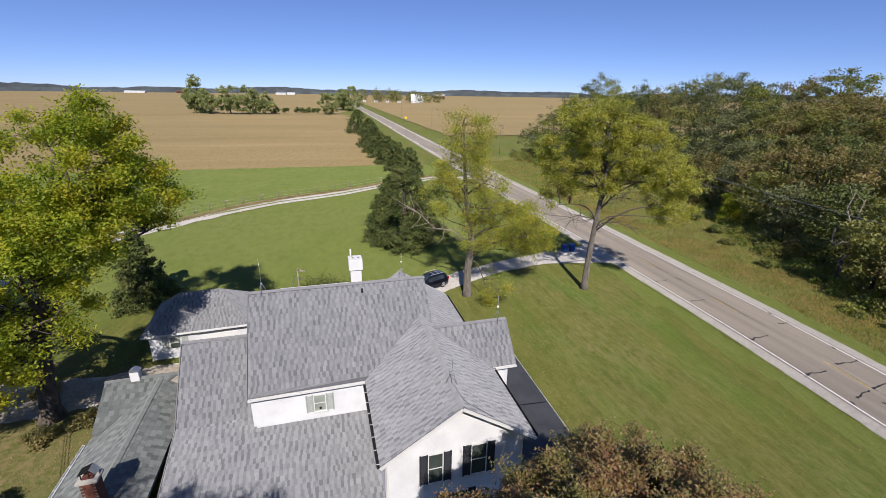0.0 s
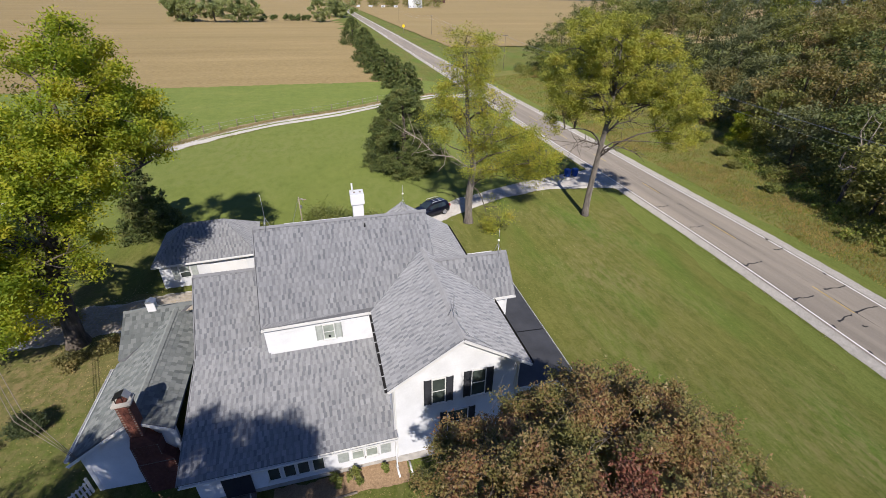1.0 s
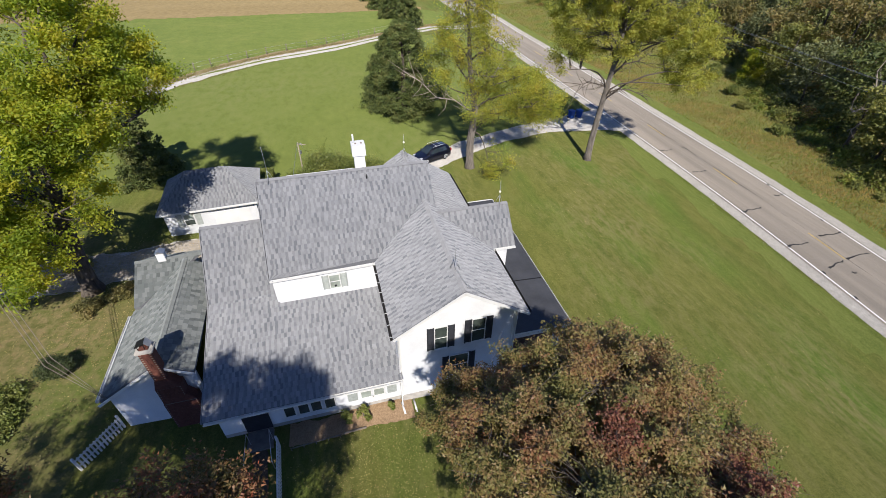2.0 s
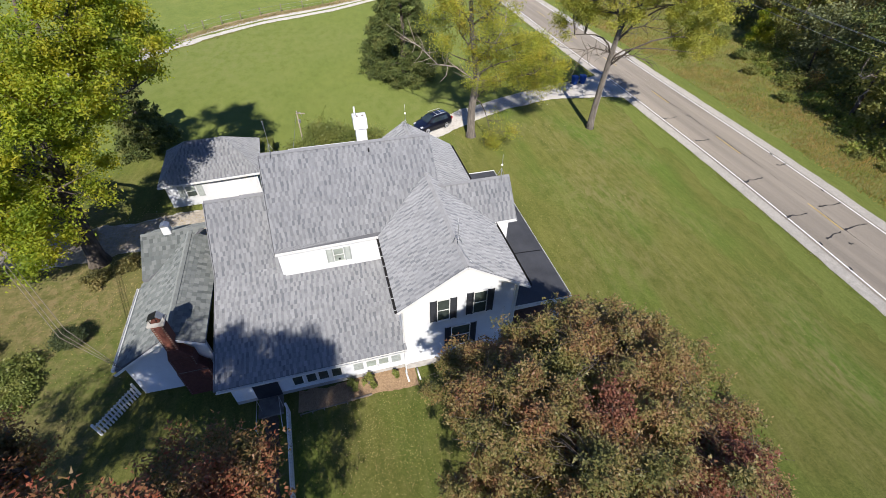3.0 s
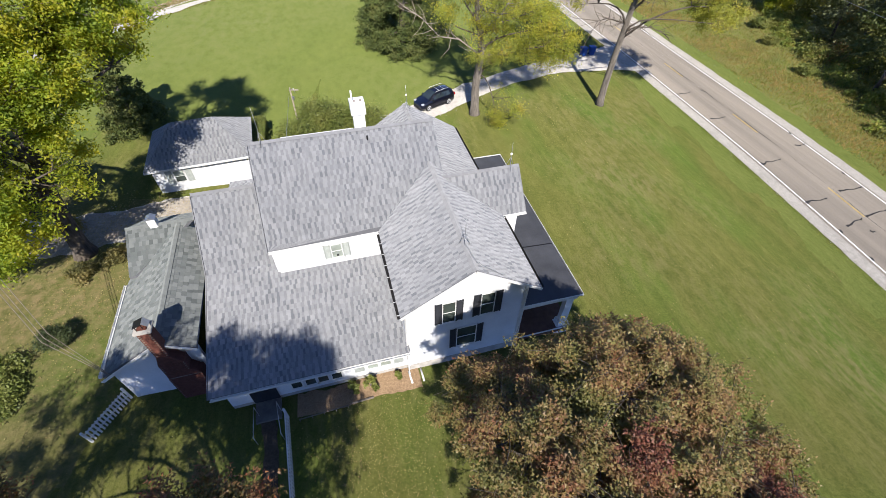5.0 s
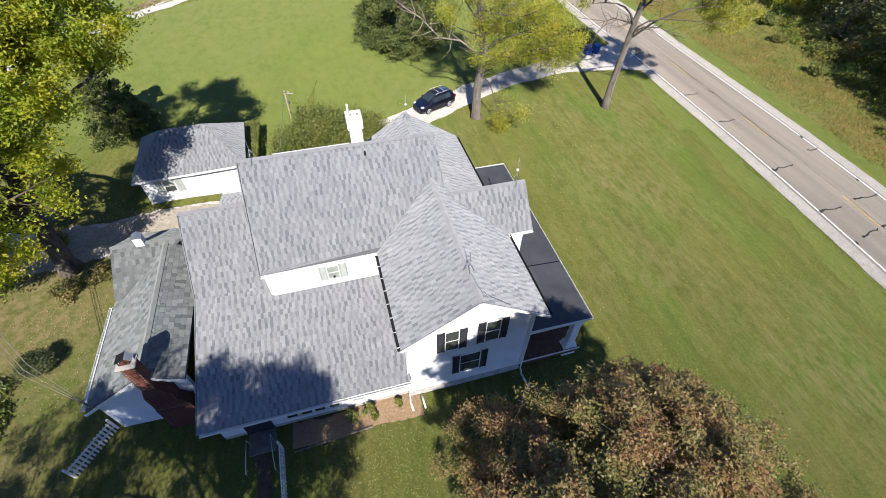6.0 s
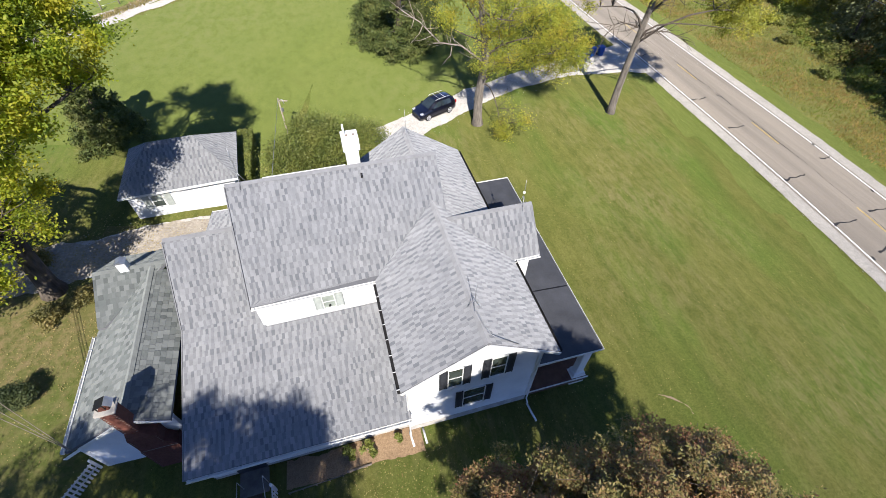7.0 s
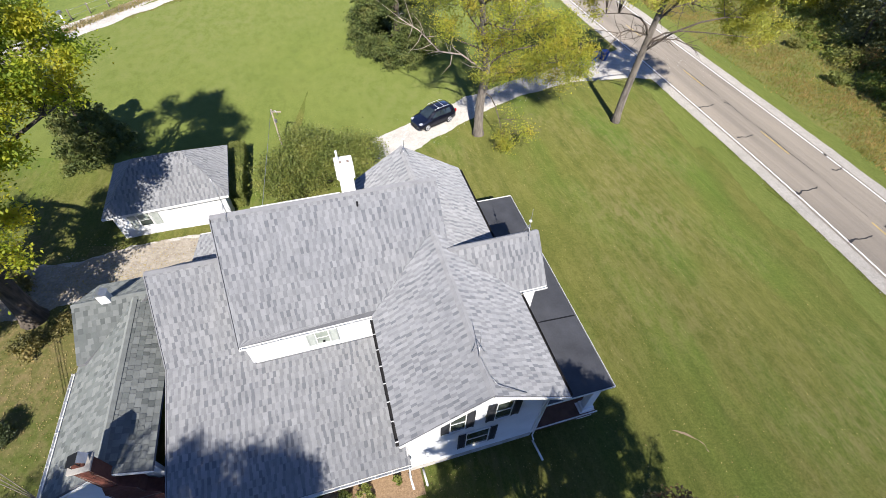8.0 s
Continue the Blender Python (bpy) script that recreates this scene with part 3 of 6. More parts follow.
meadow = sheet("meadow", np.arange(-130, 12, 2.0), np.arange(56, 150, 1.5), 0.012, "meadow",
               lambda x, y: (y > np.interp(x, [-130, -60, -45, -32, -22, -12, -2, 12], [30, 58, 68, 87, 96, 104, 112, 120])) & (y < lane_y(x) + 1) & (road_s(x, y) < -8))
tagged(meadow, "strip of taller green meadow grass beside the lane", "meadow", kind="structure")
fx, fy = np.concatenate([-np.geomspace(60, 3200, 40)[::-1], np.arange(-58, 20, 2)]), np.concatenate([np.arange(100, 150, 0.6), np.arange(150, 260, 4), np.geomspace(264, 3000, 40)])
tagged(sheet("crop_field", fx, fy, lambda x, y: 0.025 + 0.08 * np.clip((y - 140) / 120, 0, 1) + 0.05 * np.clip((-60 - x) / 200, 0, 1), "field", lambda x, y: (y > lane_y(x)) & (road_s(x, y) < -13 - 0.1 * np.clip(y - 130, 0, 120))),
       "harvested tan stubble field with faint rows", "field", kind="structure")


def road_sheet(name, ts, ss, lift, material, bump=0.0, seed=6):
    """A piece of the ground between two lines along the road."""
    rng = np.random.default_rng(seed)
    T, S = np.meshgrid(ts, ss)
    S = S + np.where(S == np.min(ss), 1.0, 0.0) * np.interp(T, ts, np.convolve(rng.normal(0, bump, len(ts) + 4), np.ones(5) / 5, "valid"))
    P = road_at(T, S)
    X, Y = P[..., 0], P[..., 1]
    V = np.stack([X, Y, gz(X, Y) + lift], -1).reshape(-1, 3)
    n = len(ts)
    i, j = np.meshgrid(np.arange(n - 1), np.arange(len(ss) - 1))
    k = (j * n + i).ravel()
    return mesh_part(name, raw_mesh(name, V, np.stack([k, k + n, k + n + 1, k + 1], 1)), material)


tagged(road_sheet("crop_field", np.concatenate([np.arange(188, 420, 6), np.geomspace(424, 2200, 20)]), np.concatenate([np.arange(17, 60, 4), np.geomspace(64, 1400, 18)]), 0.3, "field", 0.8),
       "harvested tan stubble field across the road", "field", kind="structure")
tagged(road_sheet("verge", np.arange(-70, 118, 1.5), np.arange(7.0, 30, 1.5), 0.022, "weeds", 0.8), "rough verge of green and rust weeds along the road", "verge", kind="structure")
tagged(road_sheet("verge_grass", np.arange(-70, 180, 1.5), np.arange(4.5, 8.3, 0.75), 0.018, "edge_grass", 0.1), "strip of short green grass between road and weeds", "grass", kind="structure")


def back_lawn(x, y):
    south = np.interp(x, [-46, -24, -15, -8, -2, 5, 13, 20, 27], [40, 38, 36, 37, 43, 50, 54.5, 58, 60])
    north = np.interp(x, [-46, -42, -30, -21, -15, 0, 27], [60, 66, 82.5, 90, 95.5, 106, 112])
    return (y > south) & (y < north) & (road_s(x, y) < -5.4)


tagged(sheet("back_lawn", np.arange(-46, 28, 0.8), np.arange(34, 112, 0.8), 0.013, "back_lawn", back_lawn), "paler mown lawn behind the house", "lawn", kind="structure")


tagged(sheet("dry_yard", np.arange(-44, -8, 0.5), np.arange(2, 34, 0.5), 0.012, "dry_lawn",
             lambda x, y: ((x + 28) / (12.5 + 1.2 * np.sin(y * 0.9))) ** 2 + ((y - 17) / (12 + 1.0 * np.sin(x * 1.1 + 0.5 * y))) ** 2 < 1),
       "dry olive-brown grass of the shaded side yard", "lawn", kind="structure")


def road_line(s, a=-60, b=760, k=0):
    ts = np.linspace(a, b, k) if k else np.concatenate([np.arange(a, 40, 10), np.linspace(40, b, 13)])
    return [tuple(road_at(t, s)) for t in ts]


tagged(ribbon("road_shoulder", road_line(0), 9.4, 0.03, "shoulder", 0.035, 6, 40), "pale gravel road shoulders", "road shoulder", kind="structure")
tagged(ribbon("road", road_line(0), 7.1, 0.05, "asphalt", 0.0, 6, 40), "worn grey-brown two-lane asphalt road", "road", kind="structure")
tagged(ribbon("lawn_edge", road_line(-5.9, -60, 20, 3), 2.8, 0.012, "edge_grass", 0.25, 4, 90), "lusher strip of grass along the gravel shoulder", "grass", kind="structure")
for s in (-3.3, 3.3):
    tagged(ribbon("road_marking", road_line(s), 0.13, 0.056, "line", 0.0, 1, 40), "white painted edge line on the road", "road marking", kind="structure")
for a in np.arange(-71.7, 330, 12.7):
    p = [tuple(road_at(a + q, 0.12)) for q in (0, 1.9, 3.8)]
    tagged(ribbon("road_marking", p, 0.14, 0.056, "yline", 0.01, 1, 4), "worn yellow centre dash on the road", "road marking", kind="structure")
rng = np.random.default_rng(8)
# tar-sealed cracks: from (along, across) to (along, across)
for a0, s0, a1, s1 in ((13.35, -3.2, 13.6, -1.25), (13.6, 0.1, 13.3, 0.5), (7.8, -2.85, 7.95, -1.0), (-0.2, -3.15, 0.1, -0.85), (1.55, 2.2, 1.8, 3.4), (-5.7, -3.1, -5.5, -1.0), (-5.2, 0.7, -4.95, 3.3),
                       (-8.05, 0.25, -8.0, 2.95), (-8.65, -2.2, -8.3, -0.2), (-9.6, -0.8, -9.8, -0.5), (-17, -2.9, -16.6, 0.4), (-26, -3, -25.6, 1), (24, -3, 24.3, -1), (33, 1, 33.2, 3), (45, -3, 45.4, 0)):
    p = []
    for q in np.linspace(0, 1, 9):
        p.append((*road_at(a0 + (a1 - a0) * q + 0.16 * math.sin(5 * q + a0) * (1 - q) + rng.normal(0, 0.03), s0 + (s1 - s0) * q), 0.17 - 0.1 * q))
    tagged(ribbon("crack_seal", p, 0.13, 0.058, "tar", 0.02, 1, 5), "black tar crack seal across the asphalt", "crack", kind="structure")
for a, q in ((-0.3, -3.15), (-5.8, -3.2), (-9.3, -3.1), (-3.2, 3.15), (3.5, 3.3), (-12.2, -3.15)):
    tagged(ribbon("crack_seal", [tuple(road_at(a + d, q)) for d in (0, 0.2, 0.4)], 0.12, 0.059, "tar", 0.05, 1, 4), "small dark patch at the road's edge", "crack", kind="structure")
tagged(ribbon("crack_seal", [tuple(road_at(t, 0.35 + 0.06 * math.sin(t))) for t in np.linspace(-40, 40, 40)], 0.028, 0.058, "tar", 0.02, 1, 4),
       "long dark seam along the road's crown", "crack", kind="structure")

LANE = [(8, 117, 3.4), (-3, 110, 3.4), (-13, 101, 3.4), (-21.5, 91.8, 3.4), (-31, 84, 3.6), (-38, 76, 3.8), (-42.6, 69, 4.2), (-46, 62, 4.8), (-49, 52, 4.0), (-47, 38, 3.8), (-40, 28, 3.8), (-31, 24.4, 4.2), (-25.5, 25.4, 4.2), (-20.5, 27.3, 4.0), (-16, 28.6, 3.8), (-12.5, 28.9, 3.2)]
tagged(ribbon("gravel_lane", LANE, 3.6, 0.035, "gravel", 0.16, 6, 14, 4), "pale gravel farm lane curving round the lawn", "lane", kind="structure")
tagged(ribbon("lane_bank", [(x + 1.0, y + 4.0) for x, y, _ in LANE[1:8]], 2.6, 0.02, "dirt", 0.35, 3, 14, 5), "strip of tan dry grass beside the lane", "bank", kind="structure")
tagged(ribbon("lane_dirt", [(-34, 24.9), (-31, 24.4), (-25.5, 25.4), (-20.5, 27.3), (-16, 28.6), (-12.8, 28.9)], 3.3, 0.042, "dirty_gravel", 0.3, 5, 14, 17), "leaf-strewn dirty gravel beside the garage", "lane", kind="structure")
tagged(ribbon("lane_strip", [(x, y, 0.75) for x, y, _ in LANE[:6]] + [(-40.5, 72.4, 0.2)], 0.7, 0.045, "back_lawn", 0.12, 2, 14, 7), "grass strip between the wheel tracks of the lane", "grass", kind="structure")
DRIVE = [(28.2, 60.5, 10.5), (24.5, 59.2, 8.5), (19.5, 57.8, 6.0), (13.5, 54.6, 3.6), (8, 51.6, 2.9), (4.5, 49.4, 2.9), (1.4, 46.8, 3.2), (-2.2, 43.6, 3.4), (-5.2, 41.0, 3.4), (-8.5, 38.0, 3.2)]
tagged(ribbon("driveway", DRIVE, 3.2, 0.04, "gravel", 0.1, 6, 14, 6), "white gravel driveway from the road to the house", "driveway", kind="structure")


def loose_stones():
    rng = np.random.default_rng(4)
    c = []
    for line, w, n in ((LANE, 4.6, 1500), (DRIVE, 4.2, 1300)):
        p = smooth_line([q[:3] for q in line], 14)
        k = rng.integers(0, len(p), n)
        c.append(p[k, :2] + rng.normal(0, 0.32, (n, 2)) * p[k, 2:3])
    p = road_at(rng.uniform(-30, 60, 700), rng.normal(-4.5, 0.22, 700))
    c = np.vstack(c + [p])
    n = len(c)
    V = []
    base = np.array([(1, 0, 0), (0, 1, 0), (-1, 0, 0), (0, -1, 0), (0.1, 0.1, 0.7)])
    s = rng.uniform(0.02, 0.055, (n, 1, 1))
    a = rng.uniform(0, 6.3, n)
    R = np.zeros((n, 3, 3))
    R[:, 0, 0], R[:, 0, 1], R[:, 1, 0], R[:, 1, 1], R[:, 2, 2] = np.cos(a), -np.sin(a), np.sin(a), np.cos(a), 1
    V = np.einsum("nij,kj->nki", R, base) * s * rng.uniform(0.7, 1.3, (n, 5, 1)) + np.concatenate([c, (gz(c[:, 0], c[:, 1]) + 0.045)[:, None]], 1)[:, None, :]
    i = np.arange(n)[:, None] * 5
    T = np.concatenate([i + np.array(t) for t in ((0, 1, 4), (1, 2, 4), (2, 3, 4), (3, 0, 4))])
    ob = mesh_part("loose_stones", raw_mesh("loose_stones", V.reshape(-1, 3), T), "gravel")
    tagged(ob, "loose pale stones strewn along the gravel edges", "gravel", kind="stuff")


loose_stones()


def grass(name, label, n, spread, size, material, keep, seed, upright=1.2):
    """Tufts of blades standing on the ground."""
    rng = np.random.default_rng(seed)
    p = spread(rng, n)
    p = p[keep(p[:, 0], p[:, 1])]
    n = len(p)
    z = gz(p[:, 0], p[:, 1])
    h = size * rng.uniform(0.5, 1.4, n)
    a = rng.uniform(0, 6.3, n)
    w = 0.3 * h
    lean = rng.normal(0, 0.35, (n, 2)) * h[:, None]
    dx, dy = np.cos(a) * w, np.sin(a) * w
    V = np.stack([np.stack([p[:, 0] - dx, p[:, 1] - dy, z], 1), np.stack([p[:, 0] + dx, p[:, 1] + dy, z], 1), np.stack([p[:, 0] + lean[:, 0], p[:, 1] + lean[:, 1], z + h * upright], 1)], 1)
    ob = mesh_part(name, raw_mesh(name, V.reshape(-1, 3), np.arange(3 * n).reshape(n, 3)), material)
    tagged(ob, label, "grass", kind="stuff")


M["blade_weed"] = leafy("weed_blades", [(0.17, 0.25, 0.045), (0.23, 0.3, 0.058), (0.29, 0.31, 0.07), (0.34, 0.3, 0.09), (0.38, 0.27, 0.11), (0.25, 0.29, 0.06)], 0.45, 0.8, 0.22)
M["blade_rust"] = leafy("rusty_weed_blades", [(0.25, 0.27, 0.065), (0.36, 0.31, 0.1), (0.46, 0.34, 0.14), (0.5, 0.32, 0.15), (0.33, 0.31, 0.09)], 0.45, 0.8, 0.3)
M["blade_lawn"] = leafy("lawn_blades", [(0.09, 0.14, 0.022), (0.14, 0.18, 0.032), (0.22, 0.21, 0.055)], 0.3, 0.8, 0.5)
M["blade_dry"] = leafy("dry_blades", [(0.3, 0.24, 0.11), (0.42, 0.34, 0.18), (0.2, 0.2, 0.06)], 0.3, 0.8)


def along_road(s0, s1, a0, a1):
    def spread(rng, n):
        t, s = rng.uniform(a0, a1, n), rng.uniform(s0, s1, n)
        return road_at(t, s)
    return spread


grass("verge_weeds", "tall green weeds on the road verge", 105000, along_road(6.8, 27, -34, 110), 0.16, "blade_weed", lambda x, y: x < 1e9, 11)
grass("verge_weeds", "rust and tan weeds in drifts along the verge", 60000, along_road(6.4, 17, -34, 70), 0.15, "blade_rust", lambda x, y: np.sin(x * 0.5 + 1.3 * np.sin(y * 0.23)) + np.sin(y * 0.61 + x * 0.2) + 0.7 * np.sin(x * 37.1 + y * 53.3) > np.abs(road_s(x, y) - 10.4) * 0.42 - 1.0, 14)
grass("lane_grass", "dry tan grass along the lane fence", 12000, lambda rng, n: smooth_line([(x + 1.2, y + 4.2) for x, y, _ in LANE[1:9]], 40)[rng.integers(0, 280, n)] + rng.normal(0, 0.5, (n, 2)), 0.2, "blade_dry", lambda x, y: x < 1e9, 12)
grass("edge_tufts", "short tufts of grass along the gravel shoulder", 5000, lambda rng, n: road_at(rng.uniform(-32, 24, n), rng.normal(-4.95, 0.25, n)), 0.06, "blade_lawn", lambda x, y: x < 1e9, 13)
tagged(ribbon("scuff_mark", [(11.18, 16.53), (11.98, 16.25), (12.6, 15.81), (12.77, 15.43)], 0.045, 0.012, "dirt", 0.05, 1, 5, 21), "thin bare scuff in the lawn", "scuff", kind="structure")

# ---- the farmhouse ----
HOUSE = pose(0, 14, 0, 0, 0, 15.3)
house = thing("farmhouse", HOUSE, "white two-storey farmhouse with grey shingle roofs and porch", "house")


class Slope:
    """A roof plane: convex outline in plan, with its height; rows of shingles run along its eave."""

    def __init__(self, outline, z, eave):
        self.o, self.z = outline, z
        self.e = Vector((*eave, 0)).normalized()
        p = [self.at(*q) for q in outline]
        n = (p[1] - p[0]).cross(p[2] - p[0]).normalized()
        self.n = n if n.z > 0 else -n
        self.g = self.n.cross(self.e).normalized()
        if self.g.z < 0:
            self.g, self.e = -self.g, -self.e
        self.p0 = min(p, key=lambda q: q.dot(self.g))
        self.st = [((q - self.p0).dot(self.e), (q - self.p0).dot(self.g)) for q in p]

    def at(self, u, v):
        return Vector((u, v, self.z(u, v)))

    def reach(self, t):
        """Where a row at height t starts and ends."""
        xs = []
        k = len(self.st)
        for i in range(k):
            (s0, t0), (s1, t1) = self.st[i], self.st[(i + 1) % k]
            if abs(t1 - t0) > 1e-6 and min(t0, t1) - 1e-6 <= t <= max(t0, t1) + 1e-6:
                xs.append(s0 + (s1 - s0) * (t - t0) / (t1 - t0))
        return (min(xs), max(xs)) if len(xs) > 1 else None

    def place(self, s, t, h):
        return self.p0 + self.e * s + self.g * t + self.n * h


def shingle_mesh(w, x, gap=0.0015):
    bm = bmesh.new()
    v = [bm.verts.new(q) for q in ((gap, 0, 0.02), (w - gap, 0, 0.02), (w - gap, x + 0.03, 0.006), (gap, x + 0.03, 0.006), (gap, 0, -0.004), (w - gap, 0, -0.004))]
    for f in ((0, 1, 2, 3), (4, 5, 1, 0), (0, 3, 4), (1, 5, 2)):
        bm.faces.new([v[i] for i in f])
    me = bpy.data.meshes.new("shingle")
    bm.to_mesh(me)
    bm.free()
    return me


def roof(name, slopes, parent, material="shingle", w=0.132, x=0.285, thick=0.16, near=None, seed=1, label="", gap=0.0015):
    """A roof: a solid deck under rows of shingles, pale laps and darker tabs by turns, each a piece with its butt edge."""
    rng = random.Random(seed)
    bm = bmesh.new()
    for sl in slopes:
        add_prism(bm, [sl.at(*q) for q in sl.o], (0, 0, -thick))
    bmesh.ops.recalc_face_normals(bm, faces=bm.faces[:])
    deck = part(name, bm, "deck", parent, label)
    singles, V, F, tabs = [], [], [], []
    for sl in slopes:
        top = max(t for _, t in sl.st)
        t, tab = 0.0, False
        while t < top - 0.02:
            t1 = min(t + x, top)
            a, b = sl.reach(t + 1e-4), sl.reach(max(t1 - 1e-4, t + 1e-4))
            if a and b:
                lo, hi = min(a[0], b[0]), max(a[1], b[1])
                s = lo - rng.random() * w * 3
                while s < hi:
                    tab = not tab
                    ww = w * (rng.choice((0.8, 1.0, 1.0, 1.25)) if tab else rng.choice((0.9, 1.3, 1.3, 1.8)))
                    s1 = s + ww
                    c = [min(max(q, r[0]), r[1]) for q, r in ((s, a), (s1, a), (s1, b), (s, b))]
                    full = c[0] == s and c[1] == s1 and c[2] == s1 and c[3] == s and t1 == t + x
                    if c[1] - c[0] > 0.02 or c[2] - c[3] > 0.02:
                        if near and full and near(*sl.place(s, t, 0)) and len(singles) < 300:
                            singles.append((sl, s, t, ww, tab))
                        else:
                            k = len(V)
                            lift = rng.uniform(0.018, 0.024) if tab else rng.uniform(0.013, 0.018)
                            V += [sl.place(c[0] + gap, t, lift), sl.place(c[1] - gap, t, lift), sl.place(c[2] - gap, t1 + 0.02, 0.006), sl.place(c[3] + gap, t1 + 0.02, 0.006), sl.place(c[0] + gap, t, -0.004), sl.place(c[1] - gap, t, -0.004)]
                            F += [(k, k + 1, k + 2, k + 3), (k + 4, k + 5, k + 1, k)]
                            tabs += [int(tab)] * 2
                    s = s1
            t += x
    if V:
        me = raw_mesh("shingles", np.array([tuple(q) for q in V]), np.array(F))
        me.materials.append(M[material])
        me.materials.append(M[material + "_tab"])
        me.polygons.foreach_set("material_index", np.array(tabs, np.int32))
        ob = mesh_part("shingles", me, material, deck)
        ob["kind"] = "stuff"
    return deck, singles, (material, x, gap)


LATE = []   # single shingles, set last


def add_roof(*a, **k):
    d, s, info = roof(*a, **k)
    LATE.append((d, s, info))
    return d


RU, RZ = 1.18, 8.75            # north-south ridge
AV, AZ, AE = 10.45, 10.35, 6.30  # main ridge, its height, its southern eave
kA = (AZ - 6.45) / (AV - AE)
kD = (RZ - 6.5) / (RU + 2.3)
zAs = lambda u, v: AZ - kA * (AV - v)
zAn = lambda u, v: AZ - kA * (v - AV)
zDw = lambda u, v: RZ - kD * (RU - u)
zDe = lambda u, v: RZ - kD * (u - RU)
vS = AV - (AZ - RZ) / kA       # where the main slope meets the ridge
vN = AV + (AZ - RZ) / kA
eD, vF, vB = 4.66, 0.5, 15.5
vE = AV - (AZ - zDe(1.8, 0)) / kA
add_roof("main_roof", [
    Slope([(-8.05, AE), (-2.3, AE + 0.05), (RU, vS), (RU, AV), (-8.05, AV)], zAs, (1, 0)),
    Slope([(RU, vS), (1.8, vE), (1.8, AV), (RU, AV)], zAs, (1, 0)),
    Slope([(-8.05, AV), (1.8, AV), (1.8, 14.6), (-8.05, 14.6)], zAn, (1, 0)),
], house, seed=2, near=lambda u, v, z: -6.5 < u < 0.5 and v < AV and z > 7.2, label="steep grey shingle roof of the main block")
add_roof("cross_roof", [
    Slope([(-2.3, vF), (RU, vF), (RU, vS), (-2.3, AE + 0.05)], zDw, (0, 1)),
    Slope([(RU, vN), (RU, vB), (-2.3, vB), (-2.3, 14.62)], zDw, (0, 1)),
    Slope([(RU, vF), (eD, vF), (eD, vB), (RU, vB)], zDe, (0, 1)),
], house, seed=3, near=lambda u, v, z: v < 6.5 and u < 1.2 or v < 5 and u < 4, label="grey shingle roof over the front gable")
EV, EZ = 7.63, 8.48
kE = (EZ - 6.5) / (EV - 5.83)
uE = RU + (RZ - EZ) / kD
add_roof("side_roof", [
    Slope([(uE, EV), (6.05, EV), (6.05, 5.83), (eD, 5.83)], lambda u, v: EZ - kE * (EV - v), (1, 0)),
    Slope([(uE, EV), (6.05, EV), (6.05, 9.43), (eD, 9.43)], lambda u, v: EZ - kE * (v - EV), (1, 0)),
], house, seed=4, label="small grey shingle roof of the side gable")
zB = lambda u, v: 2.95 + 0.27 * (v - 0.8)
zU = lambda u, v: 4.68 + 0.95 * (v - 7.2)
zUn = lambda u, v: 4.68 + 0.95 * (13.7 - v)
add_roof("lean_to_roof", [
    Slope([(-11.75, 0.78), (-1.95, 0.78), (-1.95, 6.5), (-8.0, 6.5), (-11.75, 6.5)], zB, (1, 0)),
    Slope([(-11.75, 6.5), (-7.9, 6.5), (-7.9, 7.2), (-11.75, 7.2)], zB, (1, 0)),
], house, seed=5, near=lambda u, v, z: u > -7.5 and v < 6.2, label="low-pitched grey shingle lean-to roof")
add_roof("rear_roof", [
    Slope([(-11.75, 7.2), (-7.9, 7.2), (-7.9, 10.45), (-11.75, 10.45)], zU, (1, 0)),
    Slope([(-11.75, 10.45), (-7.9, 10.45), (-7.9, 13.7), (-11.75, 13.7)], zUn, (1, 0)),
    Slope([(-11.2, 13.7), (-7.9, 13.7), (-7.9, 16.4), (-11.2, 16.4)], lambda u, v: 4.66 - 0.24 * (v - 13.7), (1, 0)),
], house, seed=6, label="steep grey shingle roof behind the lean-to")
# west wing
WU, WZ = -13.62, 5.0
kW = (WZ - 3.0) / 3.15
add_roof("wing_roof", [
    Slope([(WU, 3.1), (WU, 11.6), (-16.77, 9.6), (-16.77, 3.3)], lambda u, v: WZ - kW * (WU - u), (0, 1)),
    Slope([(WU, 3.1), (WU, 11.6), (-12.1, 11.6), (-12.1, 3.1)], lambda u, v: WZ - kW * (u - WU), (0, 1)),
], house, "shingle_green", w=0.24, x=0.25, gap=0.01, seed=7, near=lambda u, v, z: v > 5, label="weathered grey-green shingle roof of the wing")
add_roof("wing_cross_roof", [
    Slope([(-16.45, 9.3), (-16.1, 9.3), (-12.75, 11.8), (-16.45, 11.8)], lambda u, v: 5.08 - 0.6 * (11.8 - v), (1, 0)),
    Slope([(-16.45, 11.8), (-12.0, 11.8), (-12.0, 14.3), (-16.45, 14.3)], lambda u, v: 5.08 - 0.6 * (v - 11.8), (1, 0)),
], house, "shingle_green", w=0.2, seed=8, label="weathered grey-green shingle cross roof")


def cap_mesh(material):
    me = bpy.data.meshes.new("ridge_cap")
    bm = bmesh.new()
    vs = [bm.verts.new((x, s, h + lift)) for x, lift in ((0, 0.018), (0.31, 0.004)) for s, h in ((-0.15, -0.075), (0, 0.03), (0.15, -0.075))]
    bm.faces.new((vs[0], vs[1], vs[4], vs[3]))
    bm.faces.new((vs[1], vs[2], vs[5], vs[4]))
    bm.to_mesh(me)
    bm.free()
    me.materials.append(M[material])
    return me


CAP, CAP_GREEN = cap_mesh("cap"), cap_mesh("cap_green")
LATE_CAPS = []


